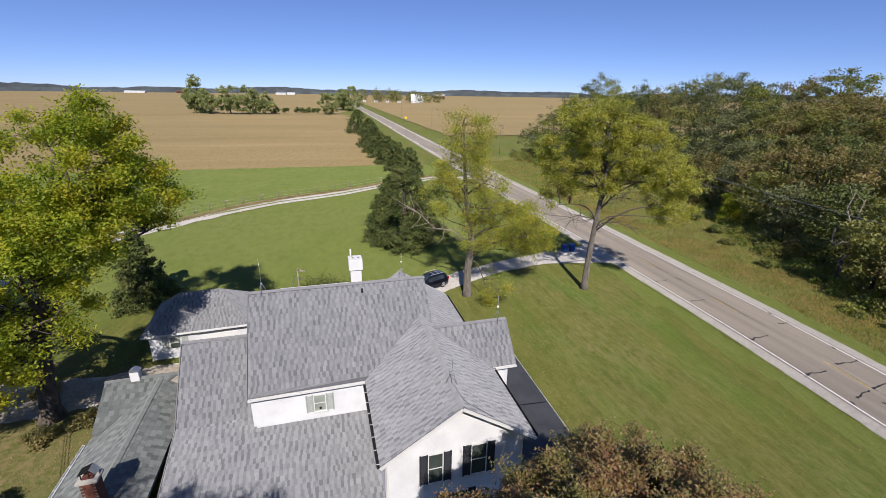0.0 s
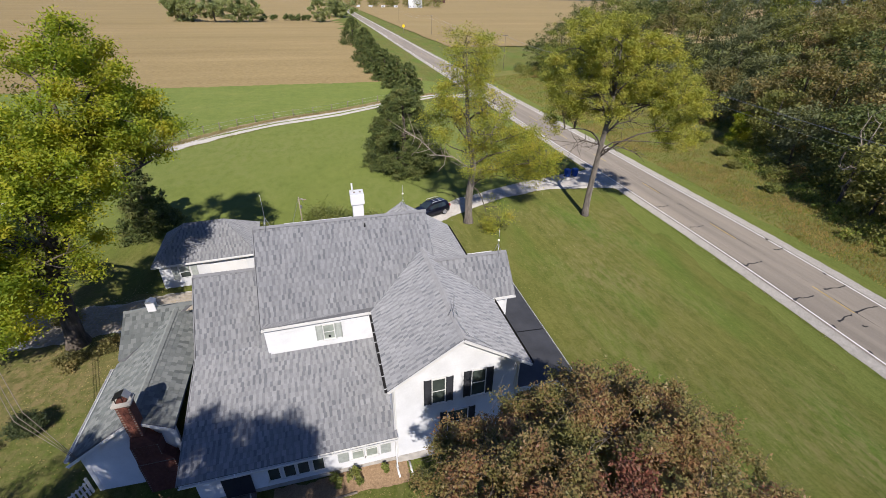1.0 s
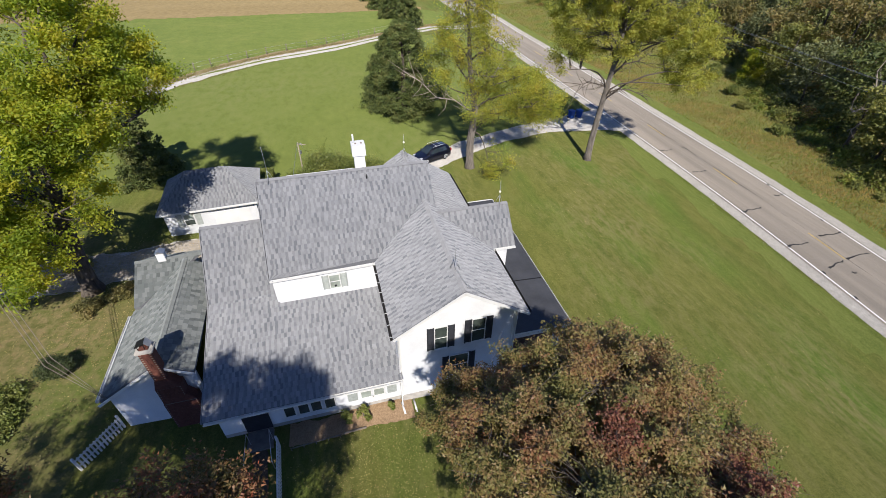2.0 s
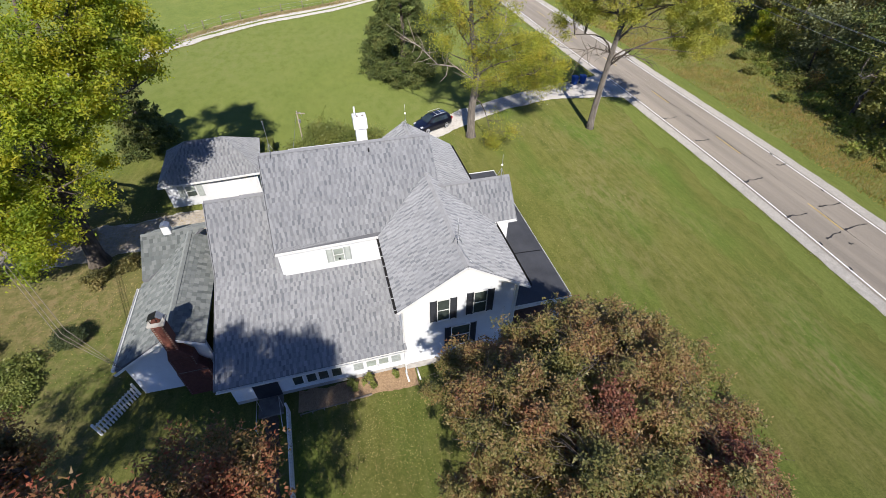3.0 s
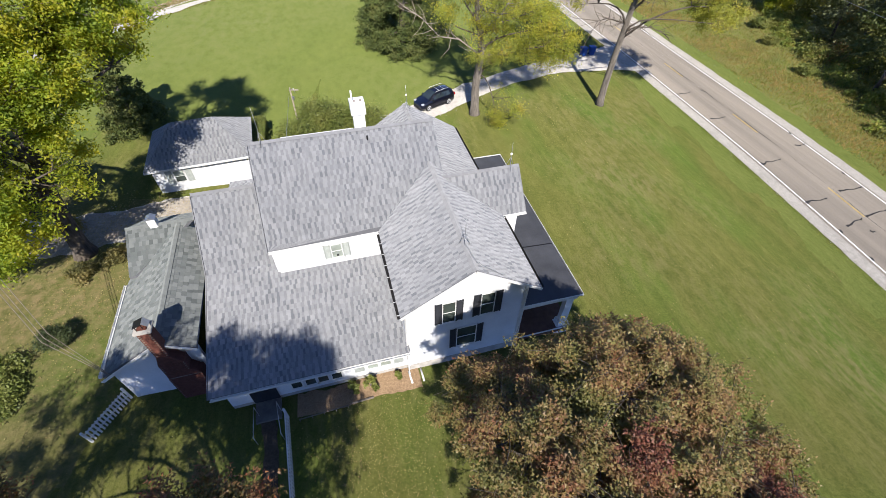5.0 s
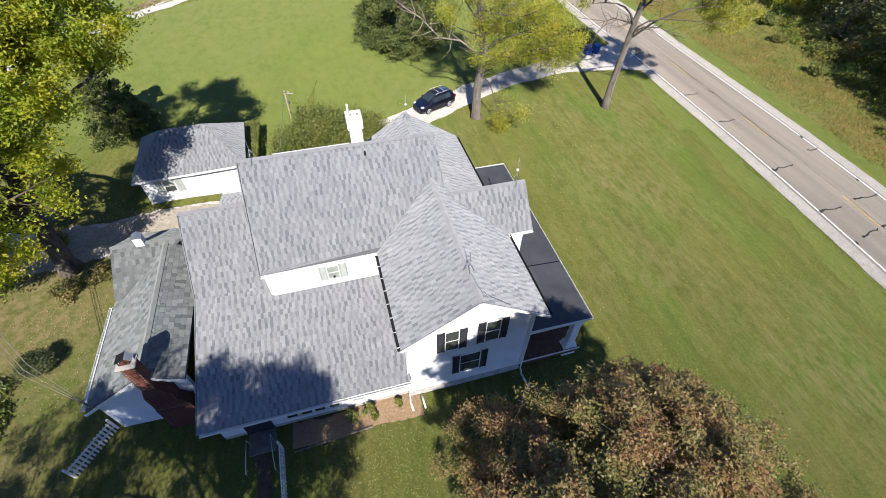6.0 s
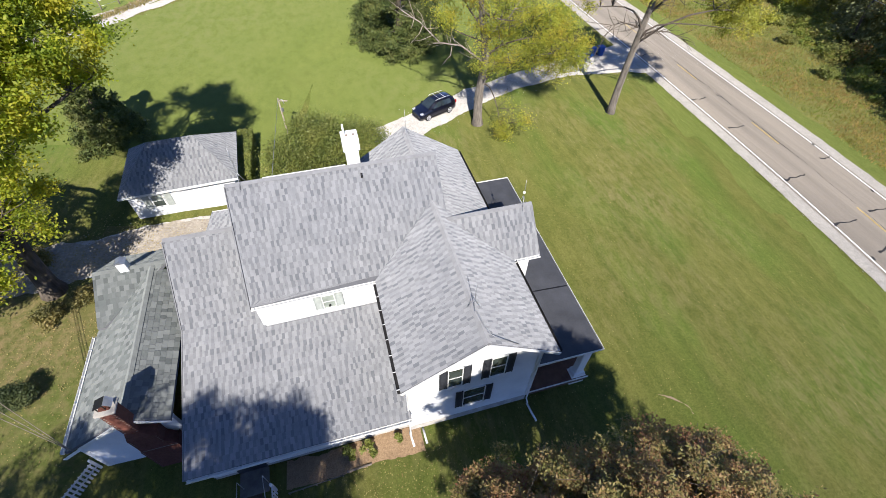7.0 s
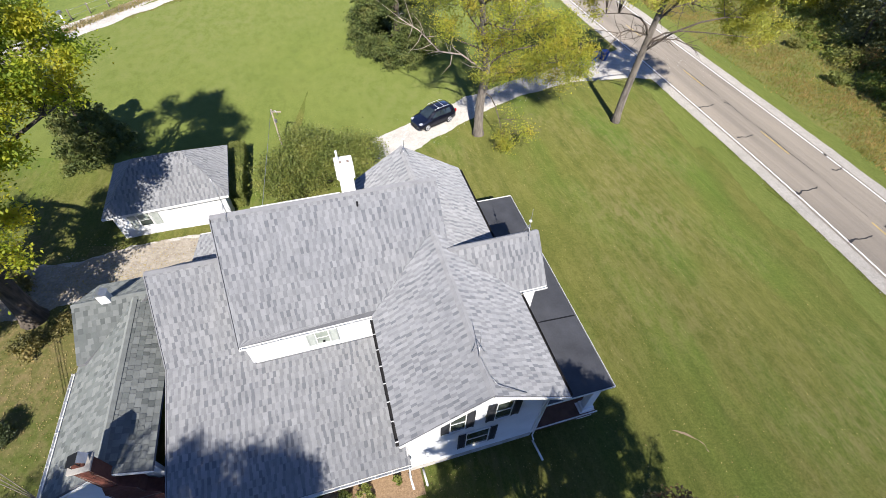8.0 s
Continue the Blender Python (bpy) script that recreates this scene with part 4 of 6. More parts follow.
def caps(a, b, me=CAP):
    """Ridge caps: bent shingles, lapped along a ridge."""
    a, b = Vector(a), Vector(b)
    d = (b - a).normalized()
    n = max(1, int((b - a).length / 0.28))
    m = Matrix((d, Vector((0, 0, 1)).cross(d), Vector((0, 0, 1)))).transposed().to_4x4()
    for i in range(n):
        LATE_CAPS.append((house, me, Matrix.Translation(a.lerp(b, i / n)) @ m))


caps((-8.05, AV, AZ + 0.02), (1.8, AV, AZ + 0.02))
caps((RU, vF, RZ + 0.02), (RU, vS, RZ + 0.02))
caps((RU, vN, RZ + 0.02), (RU, vB, RZ + 0.02))
caps((uE, EV, EZ + 0.02), (6.05, EV, EZ + 0.02))
caps((-11.75, 10.45, 7.79), (-7.9, 10.45, 7.79))
caps((WU, 3.1, WZ + 0.02), (WU, 11.6, WZ + 0.02), CAP_GREEN)
caps((-16.45, 11.8, 5.1), (-12.0, 11.8, 5.1), CAP_GREEN)


def siding(name, outline, axis, at, out, thick=0.2, material="siding", label=""):
    """A wall: a solid core with lapped boards on its face. outline: (along, z), convex; axis: the direction it faces."""
    bm = bmesh.new()
    f = (lambda a, z, d: (a, at - out * d, z)) if axis == "v" else (lambda a, z, d: (at - out * d, a, z))
    add_prism(bm, [f(a, z, 0.03) for a, z in outline], Vector(f(0, 0, thick)) - Vector(f(0, 0, 0.03)))
    zs = [z for _, z in outline]
    z, lap = min(zs), 0.125
    k = len(outline)

    def span(h):
        xs = []
        for i in range(k):
            (a0, z0), (a1, z1) = outline[i], outline[(i + 1) % k]
            if abs(z1 - z0) > 1e-6 and min(z0, z1) - 1e-6 <= h <= max(z0, z1) + 1e-6:
                xs.append(a0 + (a1 - a0) * (h - z0) / (z1 - z0))
        return (min(xs), max(xs)) if len(xs) > 1 else None

    last = None
    while z < max(zs) - 0.01:
        z1 = min(z + lap, max(zs) - 1e-3)
        lo, hi = span(z + 1e-3), span(z1)
        if lo and hi:
            p = [bm.verts.new(f(*q)) for q in ((lo[0], z, 0.0), (lo[1], z, 0.0), (hi[1], z1, 0.022), (hi[0], z1, 0.022))]
            bm.faces.new(p)
            if last:
                bm.faces.new((last[3], last[2], p[1], p[0]))
            last = p
        z = z1
    bmesh.ops.recalc_face_normals(bm, faces=bm.faces[:])
    return part(name, bm, material, house, label)


Z0 = 0.05
siding("front_wall", [(-2.0, Z0 + 0.8), (4.32, Z0 + 0.8), (4.32, zDe(4.32, 0) - 0.17), (RU, RZ - 0.17), (-2.0, zDw(-2.0, 0) - 0.17)], "v", 1.2, -1, label="white lapped siding of the front gable")
siding("side_wall", [(1.4, Z0 + 0.45), (14.9, Z0 + 0.45), (14.9, 6.5), (1.4, 6.5)], "u", 4.32, 1)
siding("west_wall", [(1.4, Z0 + 0.45), (6.5, Z0 + 0.45), (6.5, 6.5), (1.4, 6.5)], "u", -2.0, -1)
siding("rear_wall", [(-2.0, Z0), (4.32, Z0), (4.32, zDe(4.32, 0) - 0.17), (RU, RZ - 0.17), (-2.0, zDw(-2.0, 0) - 0.17)], "v", 14.9, 1)
siding("dormer_wall", [(-8.0, 4.3), (-2.0, 4.3), (-2.0, 6.4), (-8.0, 6.4)], "v", 6.58, -1, label="white dormer wall above the lean-to roof")
siding("main_west_wall", [(6.6, 3.0), (14.3, 3.0), (14.3, 6.5), (AV, AZ - 0.2), (6.6, 6.5)], "u", -8.0, -1)
siding("main_rear_wall", [(-7.75, Z0), (-2.1, Z0), (-2.1, 6.5), (-7.75, 6.5)], "v", 14.3, 1)
siding("lean_to_wall", [(-11.4, Z0 + 0.55), (-2.03, Z0 + 0.55), (-2.03, 2.9), (-11.4, 2.9)], "v", 1.4, -1, label="white lapped wall under the lean-to eave")
siding("lean_to_west_wall", [(1.6, Z0), (13.4, Z0), (13.4, 4.5), (10.45, 7.5), (7.2, 4.4), (1.6, 2.9)], "u", -11.4, -1)
siding("porch_gable_wall", [(6.1, 4.1), (9.15, 4.1), (9.15, 6.5), (EV, EZ - 0.2), (6.1, 6.5)], "u", 5.72, 1)
siding("side_gable_wall", [(4.3, 4.1), (5.72, 4.1), (5.72, 6.5), (4.3, 6.5)], "v", 6.1, -1)
siding("wing_front_wall", [(-16.4, Z0), (-12.2, Z0), (-12.2, 3.9), (WU, WZ - 0.18), (-16.4, 3.05)], "v", 3.4, -1, label="white lapped gable wall of the wing")
siding("wing_west_wall", [(3.4, Z0), (14.0, Z0), (14.0, 3.05), (3.4, 3.05)], "u", -16.4, -1)
part("foundation", box((-2.03, 1.23, -0.3), (4.3, 1.39, Z0 + 0.81)), "concrete", house, "dark concrete foundation")
part("foundation", box((-11.4, 1.43, -0.3), (-2.04, 1.59, Z0 + 0.57)), "concrete", house)
part("inner_block", box((-7.6, 6.8, -0.3), (1.0, 14.2, 6.2)), "deck", house)
part("corner_board", box((4.2, 1.16, 0.85), (4.36, 1.25, 6.35)), "trim", house)
part("corner_board", box((-2.05, 1.16, 0.85), (-1.9, 1.25, 6.35)), "trim", house)

# rakes, fascias and gutters
def bar(name, a, b, w, h, material, label=""):
    a, b = Vector(a), Vector(b)
    d = (b - a).normalized()
    s = d.cross(Vector((0, 0, 1))).normalized() * (w / 2)
    up = s.cross(d).normalized() * (h / 2)
    bm = bmesh.new()
    add_prism(bm, [a - s - up, a + s - up, a + s + up, a - s + up], b - a)
    bmesh.ops.recalc_face_normals(bm, faces=bm.faces[:])
    return part(name, bm, material, house, label)


def gutter(a, b, material="trim", w=0.13, label="", hangers="trim"):
    """An open trough with hangers."""
    a, b = Vector(a), Vector(b)
    d = (b - a).normalized()
    s = d.cross(Vector((0, 0, 1))).normalized()
    prof = [(-w / 2, 0.1), (-w / 2, 0), (-w / 4, -0.03), (w / 4, -0.03), (w / 2, 0), (w / 2, 0.1), (w / 2 - 0.012, 0.1), (w / 2 - 0.012, 0.01), (w / 4, -0.015), (-w / 4, -0.015), (-w / 2 + 0.012, 0.01), (-w / 2 + 0.012, 0.1)]
    bm = bmesh.new()
    r = [[bm.verts.new(p + s * x + Vector((0, 0, z))) for x, z in prof] for p in (a, b)]
    for i in range(len(prof)):
        j = (i + 1) % len(prof)
        bm.faces.new((r[0][i], r[0][j], r[1][j], r[1][i]))
    bm.faces.new(r[0][::-1])
    bm.faces.new(r[1])
    g = part("gutter", bm, material, house, label)
    n = max(2, int((b - a).length / 0.75))
    for i in range(n + 1):
        p = a.lerp(b, (i + 0.15) / (n + 0.3)) + Vector((0, 0, 0.102))
        part("gutter_hanger", prism([p - s * w / 2 - d * 0.02, p + s * w / 2 - d * 0.02, p + s * w / 2 + d * 0.02, p - s * w / 2 + d * 0.02], (0, 0, 0.006)), hangers, g)


bar("ridge_flashing", (-6.4, AV + 0.1, AZ - 0.02), (-2.6, AV + 0.1, AZ - 0.02), 0.06, 0.1, "trim", "white flashing along the ridge")
gutter((-8.05, AE - 0.07, 6.36), (-2.3, AE - 0.02, 6.4), "trim", label="white gutter along the dormer eave")
gutter((-2.37, 0.55, 6.38), (-2.37, 6.3, 6.38), "gutter", label="dark shaded gutter with pale hangers")
gutter((eD + 0.07, 0.55, 6.4), (eD + 0.07, 5.8, 6.4), "gutter", label="dark gutter above the porch roof", hangers="gutter")
gutter((eD + 0.07, 9.5, 6.4), (eD + 0.07, 15.4, 6.4), "gutter", hangers="gutter")
gutter((4.62, 5.76, 6.4), (6.08, 5.76, 6.4), "trim")
gutter((-11.7, 0.7, 2.82), (-1.95, 0.7, 2.82), "trim", label="white gutter along the lean-to eave")
gutter((-16.89, 3.3, 2.93), (-16.89, 9.3, 2.93), "trim", 0.16, label="white gutter along the wing's eave")
gutter((-11.2, 16.46, 3.9), (-7.9, 16.46, 3.9), "trim")
for a, b in (((RU, 0.46, RZ - 0.09), (-2.3, 0.46, 6.4)), ((RU, 0.46, RZ - 0.09), (eD, 0.46, zDe(eD, 0) - 0.1)), ((6.08, EV, EZ - 0.1), (6.08, 5.83, 6.4)), ((-11.8, 10.45, 7.66), (-11.8, 7.2, 4.58)), ((-11.8, 7.2, 4.58), (-11.8, 0.78, 2.86)), ((WU, 3.06, WZ - 0.1), (-16.77, 3.06, 2.9)), ((WU, 3.06, WZ - 0.1), (-12.1, 3.06, WZ - kW * 1.52 - 0.1)), ((-8.1, AV, AZ - 0.1), (-8.1, AE, 6.35))):
    bar("rake_board", a, b, 0.04, 0.14, "trim" if a[1] < 1 or a[1] == 3.06 else "cap")
part("soffit", prism([(-2.2, 0.5, 6.38), (RU, 0.5, RZ - 0.2), (RU, 1.2, RZ - 0.2), (-2.2, 1.2, 6.38)], (0, 0, -0.02)), "trim", house)
part("soffit", prism([(4.5, 0.5, 6.42), (RU, 0.5, RZ - 0.2), (RU, 1.2, RZ - 0.2), (4.5, 1.2, 6.42)], (0, 0, -0.02)), "trim", house)


def window(u, v, z0, w, h, shutters="shutter", sw=0.5, glass_m="pane", rows=2, parent=None, label="", mid=True):
    """A sash window on a south wall: frame, panes set back, sill, and shutters."""
    bm = bmesh.new()
    fw = 0.045
    for a, b in (((u - fw, v - 0.05, z0 - fw), (u, v + 0.02, z0 + h + fw)), ((u + w, v - 0.05, z0 - fw), (u + w + fw, v + 0.02, z0 + h + fw)), ((u, v - 0.05, z0 + h), (u + w, v + 0.02, z0 + h + fw)), ((u, v - 0.05, z0 - fw), (u + w, v + 0.02, z0))):
        add_box(bm, a, b)
    if mid:
        add_box(bm, (u, v - 0.04, z0 + h * 0.5 - 0.015), (u + w, v + 0.01, z0 + h * 0.5 + 0.015))
    bmesh.ops.recalc_face_normals(bm, faces=bm.faces[:])
    win = part("window", bm, "trim", parent or house, label)
    for i in range(rows):
        part("pane", box((u, v - 0.022 + 0.008 * i, z0 + h * i / rows), (u + w, v + 0.01, z0 + h * (i + 1) / rows)), glass_m, win)
    part("sill", box((u - 0.1, v - 0.09, z0 - fw - 0.04), (u + w + 0.1, v, z0 - fw)), "trim", win)
    for a in ([u - fw - sw, u + w + fw] if shutters else []):
        bm = bmesh.new()
        for q in ((a, v - 0.05, z0 - 0.05), (a + sw - 0.07, v - 0.05, z0 - 0.05)):
            add_box(bm, q, (q[0] + 0.07, v - 0.012, z0 + h + 0.05))
        zz = z0
        while zz < z0 + h:
            vs = [bm.verts.new(q) for q in ((a + 0.07, v - 0.045, zz), (a + sw - 0.07, v - 0.045, zz), (a + sw - 0.07, v - 0.02, zz + 0.09), (a + 0.07, v - 0.02, zz + 0.09))]
            bm.faces.new(vs)
            zz += 0.08
        bmesh.ops.recalc_face_normals(bm, faces=bm.faces[:])
        part("shutter", bm, shutters, win, "dark louvred shutter" if shutters == "shutter" else "grey-green louvred shutter")
    return win


window(-0.1, 1.18, 4.33, 0.62, 1.58, sw=0.38, label="white sash window with dark shutters")
window(1.9, 1.18, 4.36, 0.68, 1.64, sw=0.38, label="white sash window with dark shutters")
window(0.71, 1.18, 1.82, 1.04, 1.67, sw=0.36, label="white sash window with dark shutters")
window(-4.95, 6.56, 4.95, 0.55, 0.95, "shutter_grey", 0.38, "pane_light", label="small dormer window with grey shutters")
part("window_fan", box((-4.72, 6.44, 5.1), (-4.62, 6.5, 5.2)), "black", house)
for u in (-8.22, -7.5, -6.85, -6.13):
    window(u, 1.38, 1.05, 0.5, 1.18, None, rows=1, mid=False, label="dark porch window with white frame")
for u in (-4.2, -3.5):
    window(u, 1.38, 1.22, 0.53, 1.1, None, glass_m="pane_light", rows=2, label="curtained window with white frame")
for u in (-4.93, -2.78):
    part("shutter", box((u, 1.33, 1.17), (u + 0.52, 1.37, 2.35)), "shutter_grey", house, "grey-green shutter board")
part("screen_door", box((-10.3, 1.32, 0.5), (-9.0, 1.38, 2.15)), "shutter", house, "dark screened doorway")
part("stoop", box((-10.3, 0.25, -0.2), (-9.0, 1.36, 0.42), 0.02), "stone", house, "grey concrete door step")

# porch
bm = bmesh.new()
add_prism(bm, [(4.3, 1.2, 4.12), (7.88, 1.2, 4.0), (8.1, 14.75, 4.05), (4.3, 14.65, 4.15)], (0, 0, -0.16))
bmesh.ops.recalc_face_normals(bm, faces=bm.faces[:])
porch = part("porch_roof", bm, "membrane", house, "flat black membrane porch roof")
for v in (5.3, 10.2):
    bm = bmesh.new()
    add_prism(bm, [(4.4, v, 4.127), (7.9, v - 0.12, 4.012), (7.9, v - 0.04, 4.012), (4.4, v + 0.08, 4.127)], (0, 0, 0.006))
    part("seam", bm, "black", porch)
for a, b in (((4.35, 1.17, 4.08), (7.93, 1.17, 3.98)), ((7.93, 1.17, 3.98), (8.13, 14.78, 4.04)), ((8.13, 14.78, 4.04), (4.4, 14.7, 4.12))):
    bar("drip_edge", a, b, 0.025, 0.13, "trim")
part("porch_beam", box((4.4, 1.3, 3.6), (7.75, 1.5, 3.9)), "trim", house)
part("porch_beam", box((7.55, 1.5, 3.6), (7.8, 14.5, 3.86)), "trim", house)
part("porch_floor", box((4.35, 1.25, 0.55), (7.9, 14.6, 0.95)), "brown", house, "brown-painted porch floor")
part("porch_skirt", box((4.35, 1.2, 0.9), (7.95, 1.25, 0.97)), "trim", house)
for v in (1.35, 5.2, 9.0, 14.2):
    bm = bmesh.new()
    add_box(bm, (7.1, v, 0.95), (7.75, v + 0.5, 1.25))
    add_box(bm, (7.2, v + 0.08, 1.25), (7.65, v + 0.42, 3.45))
    add_box(bm, (7.1, v, 3.45), (7.75, v + 0.5, 3.6))
    bmesh.ops.recalc_face_normals(bm, faces=bm.faces[:])
    part("porch_column", bm, "white", house, "square white porch column")
part("porch_base", box((7.0, 1.3, -0.7), (7.85, 1.9, 0.96)), "white", house)

# chimneys
ch = part("chimney", box((-2.5, 10.55, 9.6), (-1.88, 11.2, 11.15), 0.015), "white", house, "white painted chimney")
part("chimney_top", box((-2.58, 10.47, 11.1), (-1.8, 11.28, 11.75), 0.02), "white", ch)
for u in (-2.42, -2.1):
    part("flue", box((u + 0.05, 10.78, 11.7), (u + 0.15, 10.92, 11.77)), "mortar", ch)
part("vent_pipe", tube([(-2.42, 11.0, 11.6), (-2.42, 11.0, 12.25)], 0.05), "white", ch)
part("roof_vent", tube([(-1.95, 10.0, 9.8), (-1.95, 9.98, 10.15)], 0.05), "black", house)


def brick_chimney(u, v, w, d, z0, z1):
    core = part("brick_chimney", box((u + 0.01, v + 0.01, z0), (u + w - 0.01, v + d - 0.01, z1 - 0.01)), "mortar", house, "tapering red brick chimney on the gable wall")
    me = bpy.data.meshes.new("brick")
    bm = box((0, 0, 0), (0.205, 0.1, 0.065))
    bm.to_mesh(me)
    bm.free()
    me.materials.append(M["brick"])
    z, row = z0, 0
    while z < z1 - 0.05:
        k = int(w / 0.215)
        for i in range(k):
            x = u + (w - k * 0.215) / 2 + i * 0.215 + (0.05 if row % 2 else -0.03)
            LATE_BRICKS.append((core, me, Matrix.Translation((x, v - 0.006, z))))
        z += 0.077
        row += 1
    part("east_face", box((u + w - 0.012, v, z0), (u + w + 0.004, v + d, z1)), "brick", core)
    part("west_face", box((u - 0.004, v, z0), (u + 0.012, v + d, z1)), "brick", core)
    return core


LATE_BRICKS = []
brick_chimney(-13.95, 2.72, 1.55, 0.66, 0.0, 2.4)
brick_chimney(-13.95, 2.78, 1.15, 0.6, 2.4, 3.6)
bc = brick_chimney(-13.78, 2.85, 0.54, 0.52, 3.6, 6.2)
for a0, a1, b0, b1, z, rise in ((-13.95, -12.4, -13.95, -12.8, 2.4, 0.5), (-13.95, -12.8, -13.78, -13.24, 3.6, 0.6)):
    part("shoulder", prism([(a0, 2.75, z), (a1, 2.75, z), (b1, 2.8, z + rise), (b0, 2.8, z + rise)], (0, 0.55, 0)), "brick", bc, "sloping brick shoulder")
part("chimney_crown", box((-13.88, 2.77, 6.2), (-13.12, 3.45, 6.32), 0.02), "concrete", bc, "pale concrete chimney crown")
cap = part("chimney_cap", prism([(-13.8, 2.92, 6.56), (-13.38, 2.92, 6.74), (-13.38, 3.36, 6.74), (-13.8, 3.36, 6.56)], (0.01, 0, -0.02)), "black", bc, "bent black sheet-metal chimney cap")
part("cap_flap", prism([(-13.38, 2.95, 6.74), (-13.38, 3.36, 6.74), (-13.18, 3.33, 6.46), (-13.2, 2.98, 6.46)], (0.015, 0, 0.01)), "steel", cap)
for q in ((-13.72, 2.95, 6.58), (-13.44, 2.95, 6.7), (-13.72, 3.3, 6.58), (-13.44, 3.3, 6.7)):
    part("cap_leg", box((q[0], q[1], 6.3), (q[0] + 0.03, q[1] + 0.03, q[2])), "black", cap)
part("flue_liner", box((-13.7, 2.95, 6.3), (-13.3, 3.28, 6.42), 0.02), "brick", bc)
vb = part("white_vent", box((-15.12, 11.6, 4.8), (-14.66, 12.02, 5.6), 0.02), "white", house, "white sheet-metal vent box on the wing roof")
part("vent_hood", prism([(-15.16, 11.56, 5.6), (-14.62, 11.56, 5.6), (-14.89, 11.56, 5.74)], (0, 0.5, 0)), "steel", vb)

# ---- lightning rods on the ridges ----
def lightning_rod(u, v, z, h, ball=0.55):
    ob = thing("lightning_rod", HOUSE @ Matrix.Translation((u, v, z)), "thin lightning rod on a tripod at the roof ridge", "lightning rod", "lightning rods on the ridges")
    part("rod", tube([(0, 0, 0.0), (0.01, 0, h * 0.6), (0, 0.01, h)], [0.016, 0.013, 0.006], 6), "steel", ob)
    for a in (0.3, 2.4, 4.5):
        part("leg", tube([(0.02 * math.cos(a), 0.02 * math.sin(a), 0.5), (0.3 * math.cos(a), 0.3 * math.sin(a), -0.22)], 0.012, 5), "steel", ob)
    if ball:
        bm = bmesh.new()
        bmesh.ops.create_icosphere(bm, subdivisions=2, radius=0.075, matrix=Matrix.Translation((0, 0, h * ball)))
        part("ball", bm, "ball", ob, "white glass ball")
    return ob


lightning_rod(-7.35, AV, AZ + 0.03, 1.9, 0)
lightning_rod(RU, 14.7, RZ + 0.03, 1.6, 0.6)
lightning_rod(RU, 2.2, RZ + 0.03, 1.5, 0)
lightning_rod(5.55, EV, EZ + 0.03, 1.5, 0.5)


def cable(name, pts, r, material, label, category="cable"):
    bm = tube(pts, r, 5)
    return tagged(part(name, bm, material), label, category)


def hx(u, v, z):
    return tuple(HOUSE @ Vector((u, v, z)))


cable("lightning_cable", [hx(RU + 0.02, 2.0, RZ + 0.06), hx(RU + 0.12, 1.2, RZ), hx(RU + 0.3, 0.85, RZ - 0.08), hx(2.6, 0.6, zDe(2.6, 0) + 0.05)], 0.012, "steel", "grey lightning cable lying on the ridge")

# ---- garage ----
def garage():
    g = thing("garage", pose(-20.0, 33.4, 0.55, 0, 0, 18.0), "white garage with a hipped grey shingle roof", "garage")
    hw, hd, ez, rz = 3.55, 2.7, 2.35, 4.45
    part("front_wall", box((-hw, -hd, -0.5), (hw, -hd + 0.2, ez)), "siding", g, "sunlit white front wall")
    part("rear_wall", box((-hw, hd - 0.2, -0.5), (hw, hd, ez)), "siding", g)
    part("west_wall", box((-hw, -hd + 0.2, -0.5), (-hw + 0.2, hd - 0.2, ez)), "siding", g)
    part("east_wall", box((hw - 0.2, -hd + 0.2, -0.5), (hw, hd - 0.2, ez)), "siding", g)
    o = 0.38
    X, Y, r = hw + o, hd + o, 1.5
    k = (rz - ez) / Y
    kx = (rz - ez) / (X - r)
    add_roof("roof", [
        Slope([(-X, -Y), (X, -Y), (r, 0), (-r, 0)], lambda u, v: rz + k * v, (1, 0)),
        Slope([(-X, Y), (X, Y), (r, 0), (-r, 0)], lambda u, v: rz - k * v, (1, 0)),
        Slope([(X, -Y), (X, Y), (r, 0)], lambda u, v: rz - kx * (u - r), (0, 1)),
        Slope([(-X, -Y), (-X, Y), (-r, 0)], lambda u, v: rz + kx * (u + r), (0, 1)),
    ], g, seed=9, near=lambda u, v, z: v < 0)
    part("fascia", box((-X, -Y - 0.03, ez - 0.14), (X, -Y, ez + 0.02)), "trim", g)
    part("soffit", box((-X, -Y, ez - 0.16), (X, -hd, ez - 0.13)), "trim", g)
    part("gutter", box((-0.3, -Y - 0.12, ez - 0.1), (X, -Y - 0.03, ez)), "trim", g, "short white gutter")
    part("garage_door", box((0.1, -hd - 0.02, -0.4), (2.9, -hd, 1.75)), "white", g, "flat white garage door")
    w = part("window", box((-2.2, -hd - 0.04, 0.85), (-1.35, -hd, 1.95)), "trim", g)
    part("pane", box((-2.12, -hd - 0.05, 0.93), (-1.43, -hd - 0.035, 1.37)), "pane", w)
    part("pane", box((-2.12, -hd - 0.05, 1.43), (-1.43, -hd - 0.035, 1.87)), "pane_light", w)
    for x in (-2.7, -1.3):
        part("shutter", box((x, -hd - 0.04, 0.8), (x + 0.45, -hd, 2.0)), "shutter_grey", w, "grey shutter")
    return g


garage()

